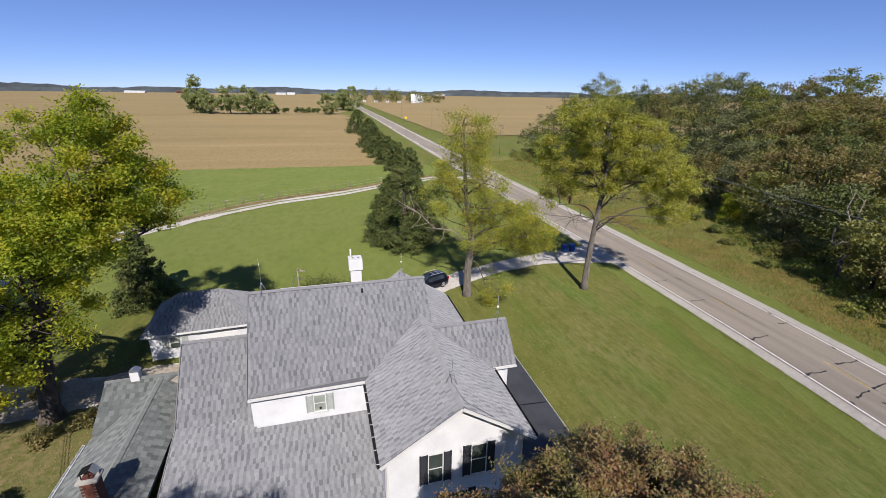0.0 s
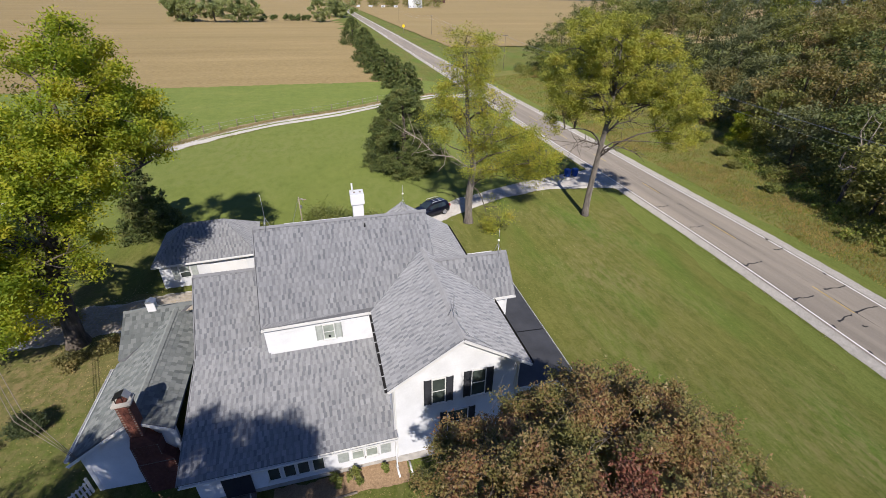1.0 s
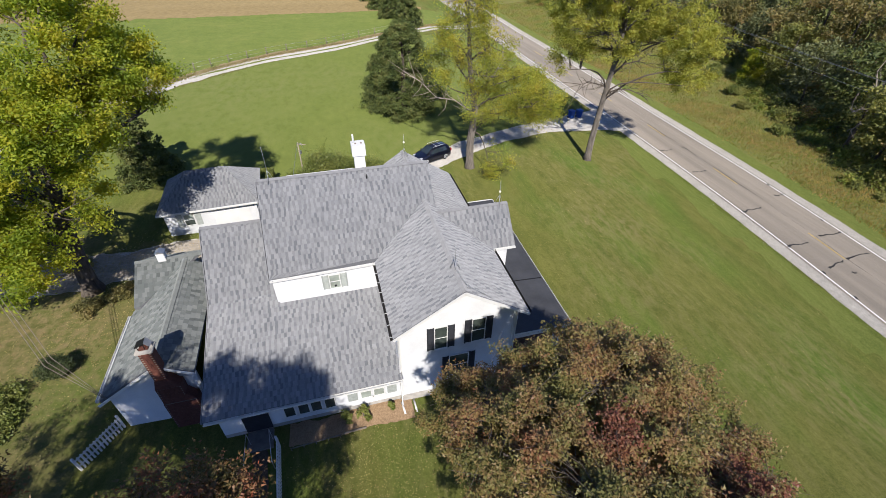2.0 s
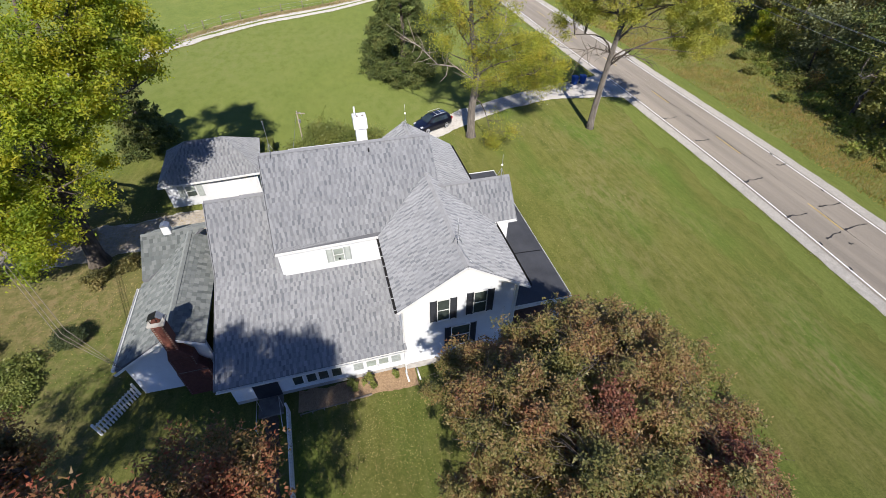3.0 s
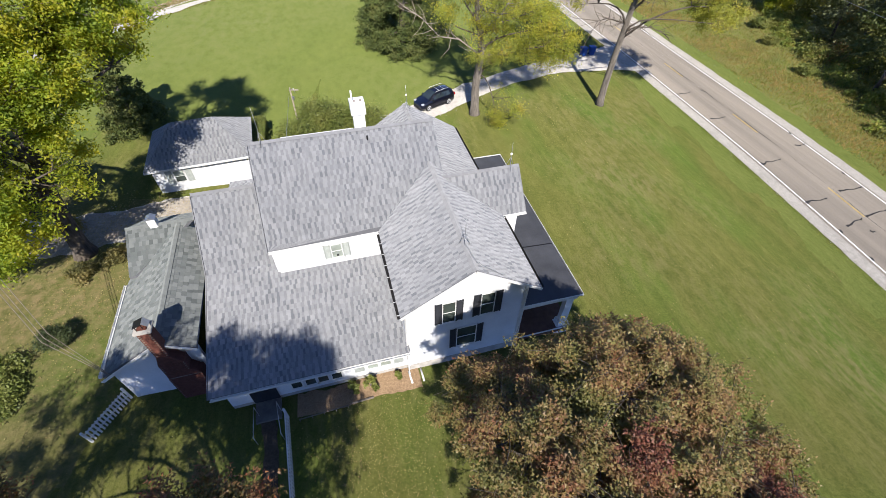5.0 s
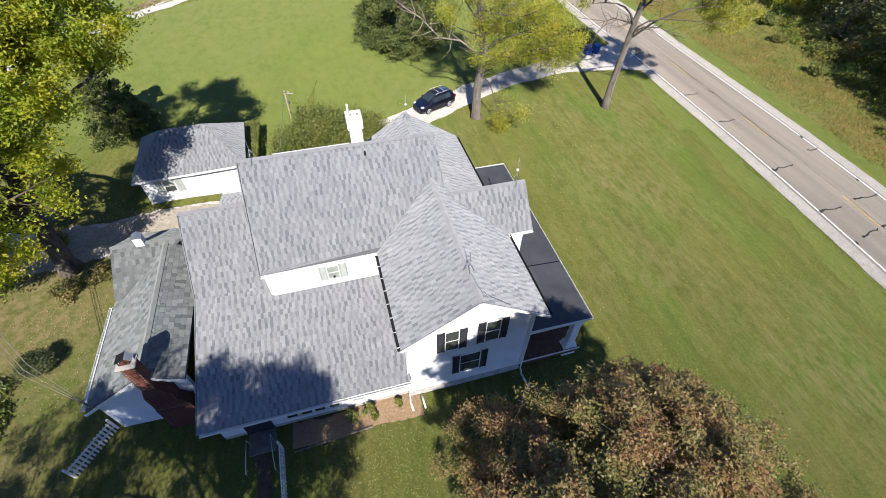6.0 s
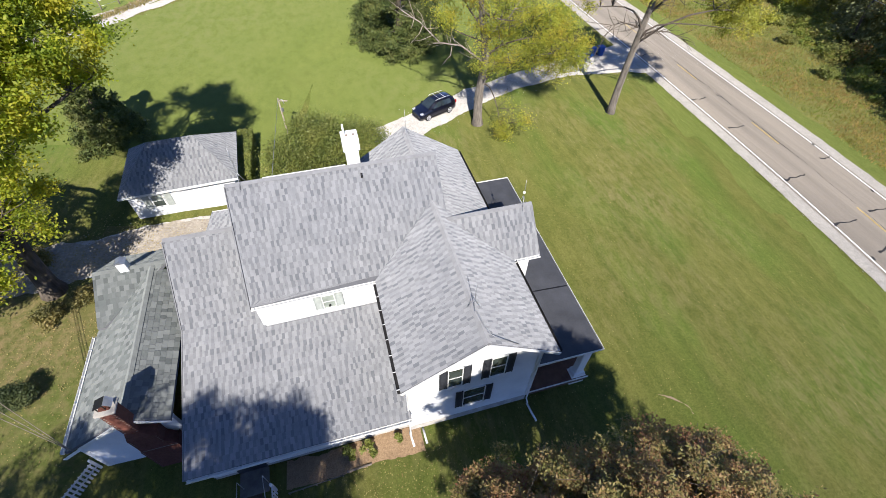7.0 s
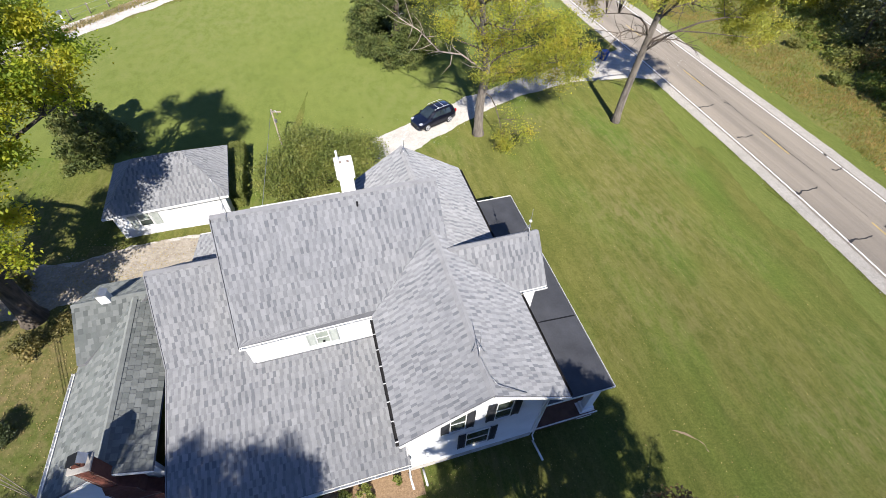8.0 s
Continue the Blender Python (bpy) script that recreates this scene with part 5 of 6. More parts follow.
# ---- parked car ----
def suv(m):
    car = thing("parked_car", m, "dark blue compact crossover parked on the gravel driveway", "car")
    # cross sections from tail to nose: half width, waist, roof and its half width
    rows = ((-2.25, 0.68, 0.84, 0.86, 0.58), (-2.16, 0.83, 0.97, 1.06, 0.62), (-1.98, 0.88, 1.02, 1.42, 0.6), (-1.6, 0.9, 1.03, 1.6, 0.62), (-0.6, 0.91, 1.03, 1.66, 0.64), (0.15, 0.91, 1.02, 1.63, 0.63),
            (0.55, 0.91, 1.01, 1.5, 0.62), (1.15, 0.9, 1.0, 1.1, 0.66), (1.35, 0.89, 0.98, 1.03, 0.7), (1.8, 0.87, 0.88, 0.94, 0.68), (2.1, 0.8, 0.76, 0.83, 0.62), (2.25, 0.64, 0.6, 0.66, 0.5))
    bm = bmesh.new()
    rings = []
    for x, w, belt, top, rw in rows:
        half = [(w * 0.9, 0.27), (w, 0.45), (w, 0.7 if belt > 0.75 else belt - 0.1), (w * 0.965, belt), (rw, max(belt + 0.02, top - 0.06)), (rw * 0.75, top), (0, top + 0.015)]
        rings.append([bm.verts.new((x, y, z)) for y, z in half] + [bm.verts.new((x, -y, z)) for y, z in half[-2::-1]])
    for a, c in zip(rings, rings[1:]):
        for i in range(len(a)):
            j = (i + 1) % len(a)
            bm.faces.new((a[i], a[j], c[j], c[i])).smooth = True
    bm.faces.new(rings[0])
    bm.faces.new(rings[-1][::-1])
    bmesh.ops.recalc_face_normals(bm, faces=bm.faces[:])
    roof_p = part("body", bm, "paint", car)

    def strip(name, pts):
        """A bent pane: pairs of points, left and right."""
        bm = bmesh.new()
        v = [[bm.verts.new((x, k * y, z)) for k in (-1, 1)] for x, y, z in pts]
        for p, q in zip(v, v[1:]):
            bm.faces.new((p[0], p[1], q[1], q[0])).smooth = True
        part(name, bm, "car_glass", car)

    strip("windscreen", ((0.22, 0.56, 1.625), (0.56, 0.57, 1.51), (1.16, 0.62, 1.12)))
    strip("rear_window", ((-1.7, 0.54, 1.58), (-1.99, 0.53, 1.43), (-2.13, 0.54, 1.12)))
    for k in (-1, 1):
        side = lambda x, z: (x, k * (0.887 - (z - 1.03) * 0.43), z)
        for q in (((-1.55, 1.07), (-1.45, 1.48), (-1.0, 1.5), (-0.95, 1.07)), ((-0.88, 1.07), (-0.92, 1.5), (-0.35, 1.52), (-0.33, 1.07)), ((-0.25, 1.07), (-0.27, 1.52), (0.2, 1.49), (0.85, 1.08))):
            part("side_window", prism([side(*p) for p in q], (0, k * 0.006, 0.002)), "car_glass", car)
    for y in (-0.6, 0.6):
        part("roof_rail", tube([(-1.5, y, 1.66), (-1.35, y, 1.73), (0.1, y, 1.73), (0.25, y, 1.67)], 0.022, 6), "chrome", roof_p)
    for x in (-0.9, -0.25):
        part("cross_bar", tube([(x, -0.6, 1.73), (x, 0.6, 1.73)], 0.02, 6), "chrome", roof_p)
    for y in (-1, 1):
        part("mirror", box((0.75, y * 0.9 - 0.1, 1.02), (0.92, y * 0.9 + 0.1, 1.17), 0.03), "paint", car)
        part("headlight", box((1.8, y * 0.66 - 0.12, 0.78), (2.16, y * 0.66 + 0.12, 0.89), 0.03), "lamp_clear", car)
        part("tail_light", box((-2.26, y * 0.74 - 0.1, 0.82), (-2.12, y * 0.74 + 0.1, 1.1), 0.02), "lamp_red", car)
        part("sill_trim", box((-1.2, y * 0.9 - 0.03, 0.27), (1.2, y * 0.9 + 0.03, 0.4)), "rubber", car)
    part("grille", box((2.17, -0.42, 0.46), (2.27, 0.42, 0.6), 0.02), "black", car)
    part("bumper", box((2.1, -0.66, 0.29), (2.28, 0.66, 0.42), 0.04), "black", car)
    for x in (-1.33, 1.33):
        for y in (-1, 1):
            bm = bmesh.new()
            bmesh.ops.create_cone(bm, cap_ends=True, segments=24, radius1=0.36, radius2=0.36, depth=0.22, matrix=pose(x, y * 0.82, 0.36, 90))
            bmesh.ops.bevel(bm, geom=[e for e in bm.edges if e.calc_face_angle(0) > 1], offset=0.04, segments=2, affect="EDGES")
            wh = part("wheel", bm, "rubber", car)
            bm = bmesh.new()
            bmesh.ops.create_cone(bm, cap_ends=True, segments=20, radius1=0.25, radius2=0.23, depth=0.24, matrix=pose(x, y * 0.82, 0.36, 90))
            part("rim", bm, "chrome", wh)
            for a in range(5):
                q = a * 1.2566
                part("spoke_gap", prism([(x + 0.08 * math.cos(q + d), y * 0.943, 0.36 + 0.08 * math.sin(q + d)) for d in (-0.3, 0.3)] + [(x + 0.2 * math.cos(q + d), y * 0.943, 0.36 + 0.2 * math.sin(q + d)) for d in (0.35, -0.35)], (0, y * 0.006, 0)), "black", wh)
    return car


SUV_X, SUV_Y, SUV_R = -1.2, 44.9, 217.0
suv(pose(SUV_X, SUV_Y, at_ground(SUV_X, SUV_Y) + 0.045, 0, 0, SUV_R) @ Matrix.Diagonal((0.94, 0.97, 0.97, 1)))


# ---- wheeled bins by the road ----
def wheeled_bin(x, y, r, open_lid=False):
    b = thing("wheeled_bin", pose(x, y, at_ground(x, y) + 0.05, 0, 0, r), "blue plastic wheeled rubbish bin beside the driveway mouth", "bin", "bins by the road")
    bm = bmesh.new()
    a = [bm.verts.new(q) for q in ((-0.25, -0.28, 0.06), (0.25, -0.28, 0.06), (0.25, 0.25, 0.06), (-0.25, 0.25, 0.06))]
    c = [bm.verts.new(q) for q in ((-0.33, -0.38, 1.02), (0.33, -0.38, 1.02), (0.33, 0.38, 1.02), (-0.33, 0.38, 1.02))]
    bm.faces.new(a[::-1])
    bm.faces.new(c)
    for i in range(4):
        j = (i + 1) % 4
        bm.faces.new((a[i], a[j], c[j], c[i]))
    bmesh.ops.bevel(bm, geom=bm.edges[:], offset=0.04, segments=2, affect="EDGES")
    part("body", bm, "bluebin", b)
    part("lid", prism([(-0.36, -0.42, 1.03), (-0.36, 0.4, 1.03), (-0.36, 0.36, 1.12), (-0.36, -0.3, 1.13)], (0.72, 0, 0)), "bluebin", b)
    part("handle", tube([(-0.25, 0.46, 1.0), (0.25, 0.46, 1.0)], 0.02), "bluebin", b)
    for s in (-0.28, 0.28):
        bm = bmesh.new()
        bmesh.ops.create_cone(bm, cap_ends=True, segments=14, radius1=0.13, radius2=0.13, depth=0.06, matrix=pose(s, 0.27, 0.13, 0, 90))
        part("wheel", bm, "rubber", b)
    return b


wheeled_bin(17.5, 58.7, 30)
wheeled_bin(18.7, 59.2, 12)


# ---- yard fences, poles, downpipes ----
def picket_fence(pts, h=1.0, label="white picket fence beside the path"):
    f = thing("picket_fence", Matrix.Translation((pts[0][0], pts[0][1], at_ground(*pts[0]))), label, "fence")
    o = Vector((pts[0][0], pts[0][1], 0))
    for (x0, y0), (x1, y1) in zip(pts, pts[1:]):
        a, b = Vector((x0, y0, 0)) - o, Vector((x1, y1, 0)) - o
        d = (b - a).normalized()
        s = Vector((-d.y, d.x, 0)) * 0.02
        for z in (0.3, 0.75):
            part("rail", prism([a - s + Vector((0, 0, z)), a + s + Vector((0, 0, z)), a + s + Vector((0, 0, z + 0.08)), a - s + Vector((0, 0, z + 0.08))], b - a), "white", f)
        n = int((b - a).length / 0.17)
        for i in range(n + 1):
            p = a.lerp(b, i / n)
            e = d * 0.045
            q = s * 2
            part("picket", prism([p - e + q, p + e + q, p + e + q + Vector((0, 0, h - 0.1)), p + q + Vector((0, 0, h)), p - e + q + Vector((0, 0, h - 0.1))], s), "white", f)
        for p in (a, b):
            part("post", box((p.x - 0.05, p.y - 0.05, -0.2), (p.x + 0.05, p.y + 0.05, h + 0.08), 0.01), "white", f)
    return f


picket_fence([(-8.45, 11.9), (-7.0, 7.2), (-6.4, 5.0)])


picket_fence([(-17.0, 12.9), (-17.8, 10.6)], 1.0, "white picket fence running out from the wing")


def drain(a, b, label="white downspout extension lying on the grass"):
    a, b = (*a, at_ground(*a) + 0.06), (*b, at_ground(*b) + 0.05)
    tagged(part("downspout_extension", tube([a, b], 0.06, 6), "white"), label, "drain pipe")


for (u0, v0), (u1, v1) in (((-2.06, 1.15), (-2.0, 0.38)), ((-1.37, 1.15), (-1.34, 0.36)), ((4.32, 0.95), (4.43, -0.08))):
    drain(hx(u0, v0, 0)[:2], hx(u1, v1, 0)[:2])
for u in (-2.0 - 0.02, 4.32 + 0.02):
    part("downspout", tube([(u, 0.8, 6.35), (u, 1.13, 6.0), (u, 1.13, 0.5), (u, 0.9, 0.38)], 0.04, 6), "white", house, "white downspout")


def utility_pole(x, y, h, r=0.085, arm=True, material="wood", label="weathered wooden utility pole with a transformer arm"):
    p = thing("utility_pole", Matrix.Translation((x, y, at_ground(x, y))), label, "utility pole")
    part("pole", tube([(0, 0, -0.3), (0, 0, h)], [r, r * 0.7], 8), material, p)
    if arm:
        part("crossarm", box((-0.7, -0.05, h - 0.5), (0.7, 0.05, h - 0.38)), material, p)
        for s in (-0.6, 0.6):
            part("insulator", tube([(s, 0, h - 0.38), (s, 0, h - 0.22)], 0.04, 6), "steel", p)
    return p


pole = utility_pole(-14.4, 41.0, 3.7, 0.075, False, "pale_bark", "short grey meter pole on the lawn with a guy wire")
part("meter_box", box((0.06, -0.14, 2.5), (0.26, -0.04, 2.85), 0.02), "steel", pole)
part("crossarm", box((-0.1, -0.04, 3.42), (0.75, 0.03, 3.5)), "pale_bark", pole)
part("bracket", tube([(0, 0, 3.5), (0.35, -0.05, 3.62), (0.45, -0.1, 3.2)], 0.03, 6), "steel", pole)
cable("guy_wire", [(-14.4, 41.0, 3.9), hx(-7.0, 14.6, 6.4)], 0.015, "steel", "thin guy wire from the pole to the eave")
for x, y, h in ((20.5, 160, 10.5), (-7, 300, 10.5), (-36, 405, 11), (37.4, 89.5, 10.6), (58.2, -8.3, 10.0)):
    utility_pole(x, y, h, label="tall wooden utility pole beside the road")
for k, z, sag in ((-0.5, 10.0, 1.4), (0.5, 10.0, 1.6), (0.0, 8.6, 1.5)):
    P = [(58.2, -8.3, -0.7), (37.4, 89.5, 0.2), (20.5, 160, 0), (-7, 300, 0), (-36, 405, 0.2)]
    for (x0, y0, z0), (x1, y1, z1) in zip(P, P[1:]):
        cable("power_line", [(x0 + (x1 - x0) * t + k, y0 + (y1 - y0) * t, z + z0 + (z1 - z0) * t - sag * 4 * t * (1 - t)) for t in np.linspace(0, 1, 13)], 0.014, "steel", "sagging grey power line along the road", "power line")
for d in (0, 0.22, 0.5):
    cable("service_cable", [hx(-16.35, 3.2, 3.1 + d * 0.5), (-19.9, 13.9 + d, 4.3), (-23.6, 16.9 + d, 6.5), (-30.0, 22.0 + d, 10.5)], 0.016, "wood", "overhead service cable to the wing", "power line")


def road_sign(x, y):
    s = thing("road_sign", Matrix.Translation((x, y, at_ground(x, y))), "yellow diamond warning sign on a post", "road sign")
    part("post", tube([(0, 0, -0.2), (0, 0, 4.0)], 0.06, 6), "steel", s)
    part("panel", prism([(-1.1, -0.08, 4.0), (0, -0.08, 2.9), (1.1, -0.08, 4.0), (0, -0.08, 5.1)], (0, 0.02, 0)), "yellow", s)


road_sign(-25, 312)


# ---- lane fence ----
def lane_fence():
    f = thing("wire_fence", Matrix.Translation((-30, 91, 0)), "thin wire fence with grey posts along the lane", "fence")
    p = smooth_line([(x - 1.8, y + 3.2) for x, y, _ in LANE[1:8]], 3)
    last = None
    for x, y in p:
        z = at_ground(x, y)
        q = Vector((x + 30, y - 91, z))
        part("post", tube([q - Vector((0, 0, 0.2)), q + Vector((0, 0, 1.3))], 0.08, 6), "wood", f)
        if last is not None:
            for h in (0.5, 1.15):
                part("wire", tube([last + Vector((0, 0, h)), q + Vector((0, 0, h))], 0.015, 4), "steel", f)
        last = q


lane_fence()
mb = thing("mailbox_post", Matrix.Translation((-46.8, 66.2, at_ground(-46.8, 66.2))), "pale post with a small box beside the lane", "post")
part("post", tube([(0, 0, -0.2), (0, 0, 1.3)], 0.09, 6), "white", mb)
part("box", box((-0.2, -0.3, 1.3), (0.2, 0.3, 1.6), 0.05), "steel", mb)

# ---- flower bed by the lean-to ----
tagged(ribbon("flower_bed", [hx(-8.2, 0.7, 0)[:2], hx(-7.2, 0.65, 0)[:2], hx(-5.6, 0.7, 0)[:2], hx(-4.2, 0.75, 0)[:2], hx(-2.9, 0.75, 0)[:2], hx(-1.5, 0.75, 0)[:2]], 1.35, 0.05, "mulch", 0.08, 4, 8, 9), "bed of brown mulch along the wall", "flower bed", kind="structure")
tagged(part("bed_edging", tube([(*hx(-5.4, 0.1, 0)[:2], at_ground(*hx(-5.4, 0.1, 0)[:2]) + 0.06), (*hx(-4.2, 0.15, 0)[:2], at_ground(*hx(-4.2, 0.15, 0)[:2]) + 0.05)], 0.06, 6), "wood"), "pale timber edging of the bed", "edging")
for i, (u, v, r) in enumerate(((-5.2, 0.95, 0.34), (-4.3, 0.85, 0.42), (-2.7, 1.0, 0.22))):
    x, y, _ = hx(u, v, 0)
    shrub("bed_plant", (x, y), [((0, 0, r * 1.1), (r * 0.9, r * 0.7, r * 1.2)), ((r * 0.7, -r * 0.4, r * 0.5), (r * 0.7, r * 0.6, r * 0.6))], 620, 0.085, "leaf_yew", "leafy green plant in the mulch bed", 20 + i, "plant")

# the path's dark colour stands in for the shade lying over it
tagged(ribbon("garden_path", [hx(-9.65, 0.5, 0)[:2], (-9.05, 10.6), (-8.2, 8.0), (-7.3, 5.2), (-6.8, 3.4)], 0.7, 0.03, "soil", 0.08, 3, 8, 12), "narrow earth path beside the picket fence, coloured dark for shade", "path", kind="structure")
edge = thing("bed_fence", Matrix.Translation((*hx(-8.1, -0.15, 0)[:2], at_ground(*hx(-8.1, -0.15, 0)[:2]))), "low weathered wooden edging along the flower bed", "edging")
e0, e1 = Vector(hx(-8.1, -0.15, 0)), Vector(hx(-5.6, -0.05, 0))
d01 = e1 - e0
part("rail", tube([(0, 0, 0.22), (d01.x, d01.y, 0.22)], 0.03, 6), "wood", edge)
for k in range(5):
    part("stake", tube([(d01.x * k / 4, d01.y * k / 4, -0.1), (d01.x * k / 4, d01.y * k / 4, 0.28)], 0.025, 6), "wood", edge)
for k, (u, v) in enumerate(((-8.9, -0.9), (-10.2, -0.8))):
    part_pole = thing("hand_rail", Matrix.Translation((*hx(u, v, 0)[:2], at_ground(*hx(u, v, 0)[:2]))), "thin pale metal hand rail at the door step", "rail", "hand rails")
    q = Vector(hx(u + (0.1 if k else -0.1), 0.6, 0)) - Vector(hx(u, v, 0))
    part("post", tube([(0, 0, -0.1), (0, 0, 0.85)], 0.02, 6), "steel", part_pole)
    part("bar", tube([(0, 0, 0.85), (q.x, q.y, 1.25)], 0.02, 6), "steel", part_pole)
    part("post", tube([(q.x, q.y, 0.2), (q.x, q.y, 1.25)], 0.02, 6), "steel", part_pole)

# ---- trees round the house ----
tree("maple_tree", (4.3, 6.0), [(0, 0, 0), (0.1, 0, 2.5), (-0.1, 0.1, 5.5), (0.0, 0.2, 10.0)], [0.36, 0.3, 0.22, 0.08],
     [((0.6, 0.2, 7.6), (5.5, 5.4, 4.1), 2.1), ((1.0, 4.0, 9.5), (1.7, 1.3, 1.3), 0.24), ((-0.5, 3.1, 10.2), (1.8, 1.5, 1.4), 0.3), ((0.6, 2.3, 11.3), (2.2, 1.7, 1.4), 0.3), ((3.0, 3.8, 8.9), (1.6, 1.5, 1.4), 0.28), ((-2.6, 3.6, 6.2), (2.0, 1.6, 1.5), 0.12),
      ((-1.0, 4.6, 6.0), (2.2, 1.5, 1.4), 0.12), ((-2.4, 1.0, 10.6), (1.7, 1.7, 1.4), 0.16), ((-0.4, -0.4, 11.2), (3.2, 2.8, 1.7), 0.42), ((5.0, 1.8, 6.8), (1.9, 2.0, 1.8), 0.2), ((2.9, 2.7, 9.9), (1.7, 1.6, 1.3), 0.24), ((3.1, -1.1, 9.0), (2.1, 2.4, 1.8), 0.25), ((1.2, 3.2, 10.2), (1.7, 1.5, 1.4), 0.24), ((0.0, 0.4, 11.4), (3.0, 2.8, 1.0), 0.4), ((1.5, -1.5, 11.0), (2.6, 2.4, 1.2), 0.3), ((-3.0, 3.0, 8.0), (1.9, 1.6, 1.6), 0.3), ((3.4, -0.4, 9.2), (1.7, 1.8, 1.4), 0.26), ((0.4, 0.4, 6.6), (4.7, 4.5, 2.2), 0.9), ((-0.9, -1.6, 11.4), (2.4, 2.2, 1.2), 0.25), ((-2.0, 3.4, 9.2), (1.5, 1.2, 1.3), 0.15)],
     108000, 0.0268, "leaf_maroon", "broad maple with rust, olive and maroon autumn leaves", seed=21, limbs=22, spread=0.24, clumps=1150, bunch=0.137,
     turned=[((3.3, -0.9, 9.9), 1.7), ((4.0, -1.9, 9.3), 1.5), ((-0.1, 0.1, 12.4), 0.7)], turned_to="leaf_crimson")
tree("maple_tree", (-9.6, 1.2), [(0, 0, 0), (0, 0.1, 2.8), (0.2, 0.1, 6.0), (0.1, 0.0, 12.0)], [0.32, 0.27, 0.2, 0.07],
     [((3.1, 3.1, 10.0), (1.9, 1.7, 1.7), 0.42), ((4.2, 2.3, 8.2), (1.8, 1.7, 1.7), 0.26), ((2.5, 1.9, 10.9), (2.0, 2.0, 1.5), 0.4), ((0.3, -0.9, 12.6), (4.7, 3.5, 3.0), 1.5), ((-1.6, 0.4, 12.6), (3.2, 2.8, 2.6), 0.8), ((-5.2, 0.2, 11.0), (3.2, 2.8, 2.8), 0.7), ((2.4, 0.1, 12.4), (2.8, 2.4, 2.4), 0.6), ((3.4, -1.0, 10.2), (2.8, 3.0, 3.0), 0.5), ((0.6, -1.2, 8.4), (5.0, 3.4, 2.6), 0.6), ((-4.6, 3.6, 9.6), (2.2, 1.8, 1.6), 0.6), ((-8.0, -0.5, 9.6), (3.0, 3.0, 2.6), 0.7)],
     54000, 0.027, "leaf_red", "maple with dull red and brown autumn leaves", seed=22, limbs=18, spread=0.36, clumps=900, bunch=0.185)
tree("ash_tree", (-25.0, 23.2), [(0, 0, 0), (0.2, 0.2, 3.0), (0.6, 0.8, 7.0), (1.4, 1.8, 12.0), (2.4, 2.8, 16.5)], [0.6, 0.48, 0.38, 0.25, 0.08],
     [((2.4, 2.8, 15.4), (5.4, 5.0, 3.8), 1.3), ((6.0, 4.4, 13.8), (2.6, 3.0, 2.2), 0.4), ((4.2, 3.8, 18.2), (1.8, 2.0, 1.8), 0.2), ((-5.0, -4.4, 9.0), (3.6, 3.4, 4.4), 0.5), ((-0.6, -4.2, 8.8), (3.6, 3.0, 4.0), 0.55), ((1.4, -4.6, 6.8), (2.8, 2.2, 2.8), 0.25), ((3.2, -1.4, 8.4), (2.0, 2.2, 2.4), 0.16), ((-3.6, -4.6, 6.4), (4.0, 3.0, 3.6), 0.5), ((4.4, 0.6, 12.6), (2.8, 2.8, 2.6), 0.6), ((2.0, -2.2, 12.0), (2.2, 2.2, 2.4), 0.35)],
     150000, 0.108, "leaf_yellow", "large ash with yellow-green early autumn leaves", seed=23, limbs=22, spread=0.5, clumps=460, flat=0.5, aspect=0.48, full=True)
tree("ash_tree", (-42.0, 25.0), [(0, 0, 0), (0.2, 0.2, 5.0), (-0.2, 0.3, 11.0), (0, 0.4, 17.0)], [0.45, 0.36, 0.24, 0.07],
     [((0, 0, 13.0), (6.0, 6.0, 6.5), 1.0), ((1.5, -4.0, 8.0), (5.0, 5.0, 5.0), 0.6)],
     36000, 0.22, "leaf_olive", "tall olive-green tree beyond the yard", seed=24, limbs=14, spread=0.7, clumps=200)
tree("hickory_tree", (16.3, 45.7), [(0, 0, 0), (0.05, -0.1, 3.5), (0.25, -0.3, 8.0), (0.5, -0.5, 13.0), (0.2, -0.6, 18.6)], [0.36, 0.31, 0.26, 0.19, 0.05],
     [((-0.8, -0.3, 18.0), (4.2, 4.6, 3.0), 1.0), ((-3.6, 0.2, 15.0), (3.2, 3.8, 3.4), 0.7), ((3.8, -0.5, 15.6), (3.8, 4.4, 3.4), 0.85), ((1.0, -0.6, 14.0), (4.4, 4.4, 3.0), 0.55), ((7.4, -0.8, 12.6), (3.2, 3.6, 3.0), 0.5), ((8.0, -0.8, 9.8), (2.6, 3.0, 2.0), 0.2), ((-4.2, 0.2, 11.6), (2.6, 2.8, 2.0), 0.2)],
     92000, 0.125, "leaf_hickory", "tall hickory with thinning yellow-green leaves at the road", seed=25, limbs=20, bark="trunk_bark", limb_from=(0.72, 0.9), thick=0.1, spread=0.42, clumps=460, hang=0.7, flat=0.5, aspect=0.42,
     bare=([(0.2, -0.2, 7.4), (1.2, -0.5, 8.0), (2.4, -0.9, 8.1), (3.8, -1.2, 7.6)], [(0.2, -0.2, 8.2), (-0.8, -0.5, 8.5), (-1.8, -0.8, 8.8), (-2.8, -1.0, 8.6)], [(0.3, -0.3, 9.4), (1.4, -0.4, 10.4), (2.6, -0.6, 10.8), (3.6, -0.8, 11.6)]))
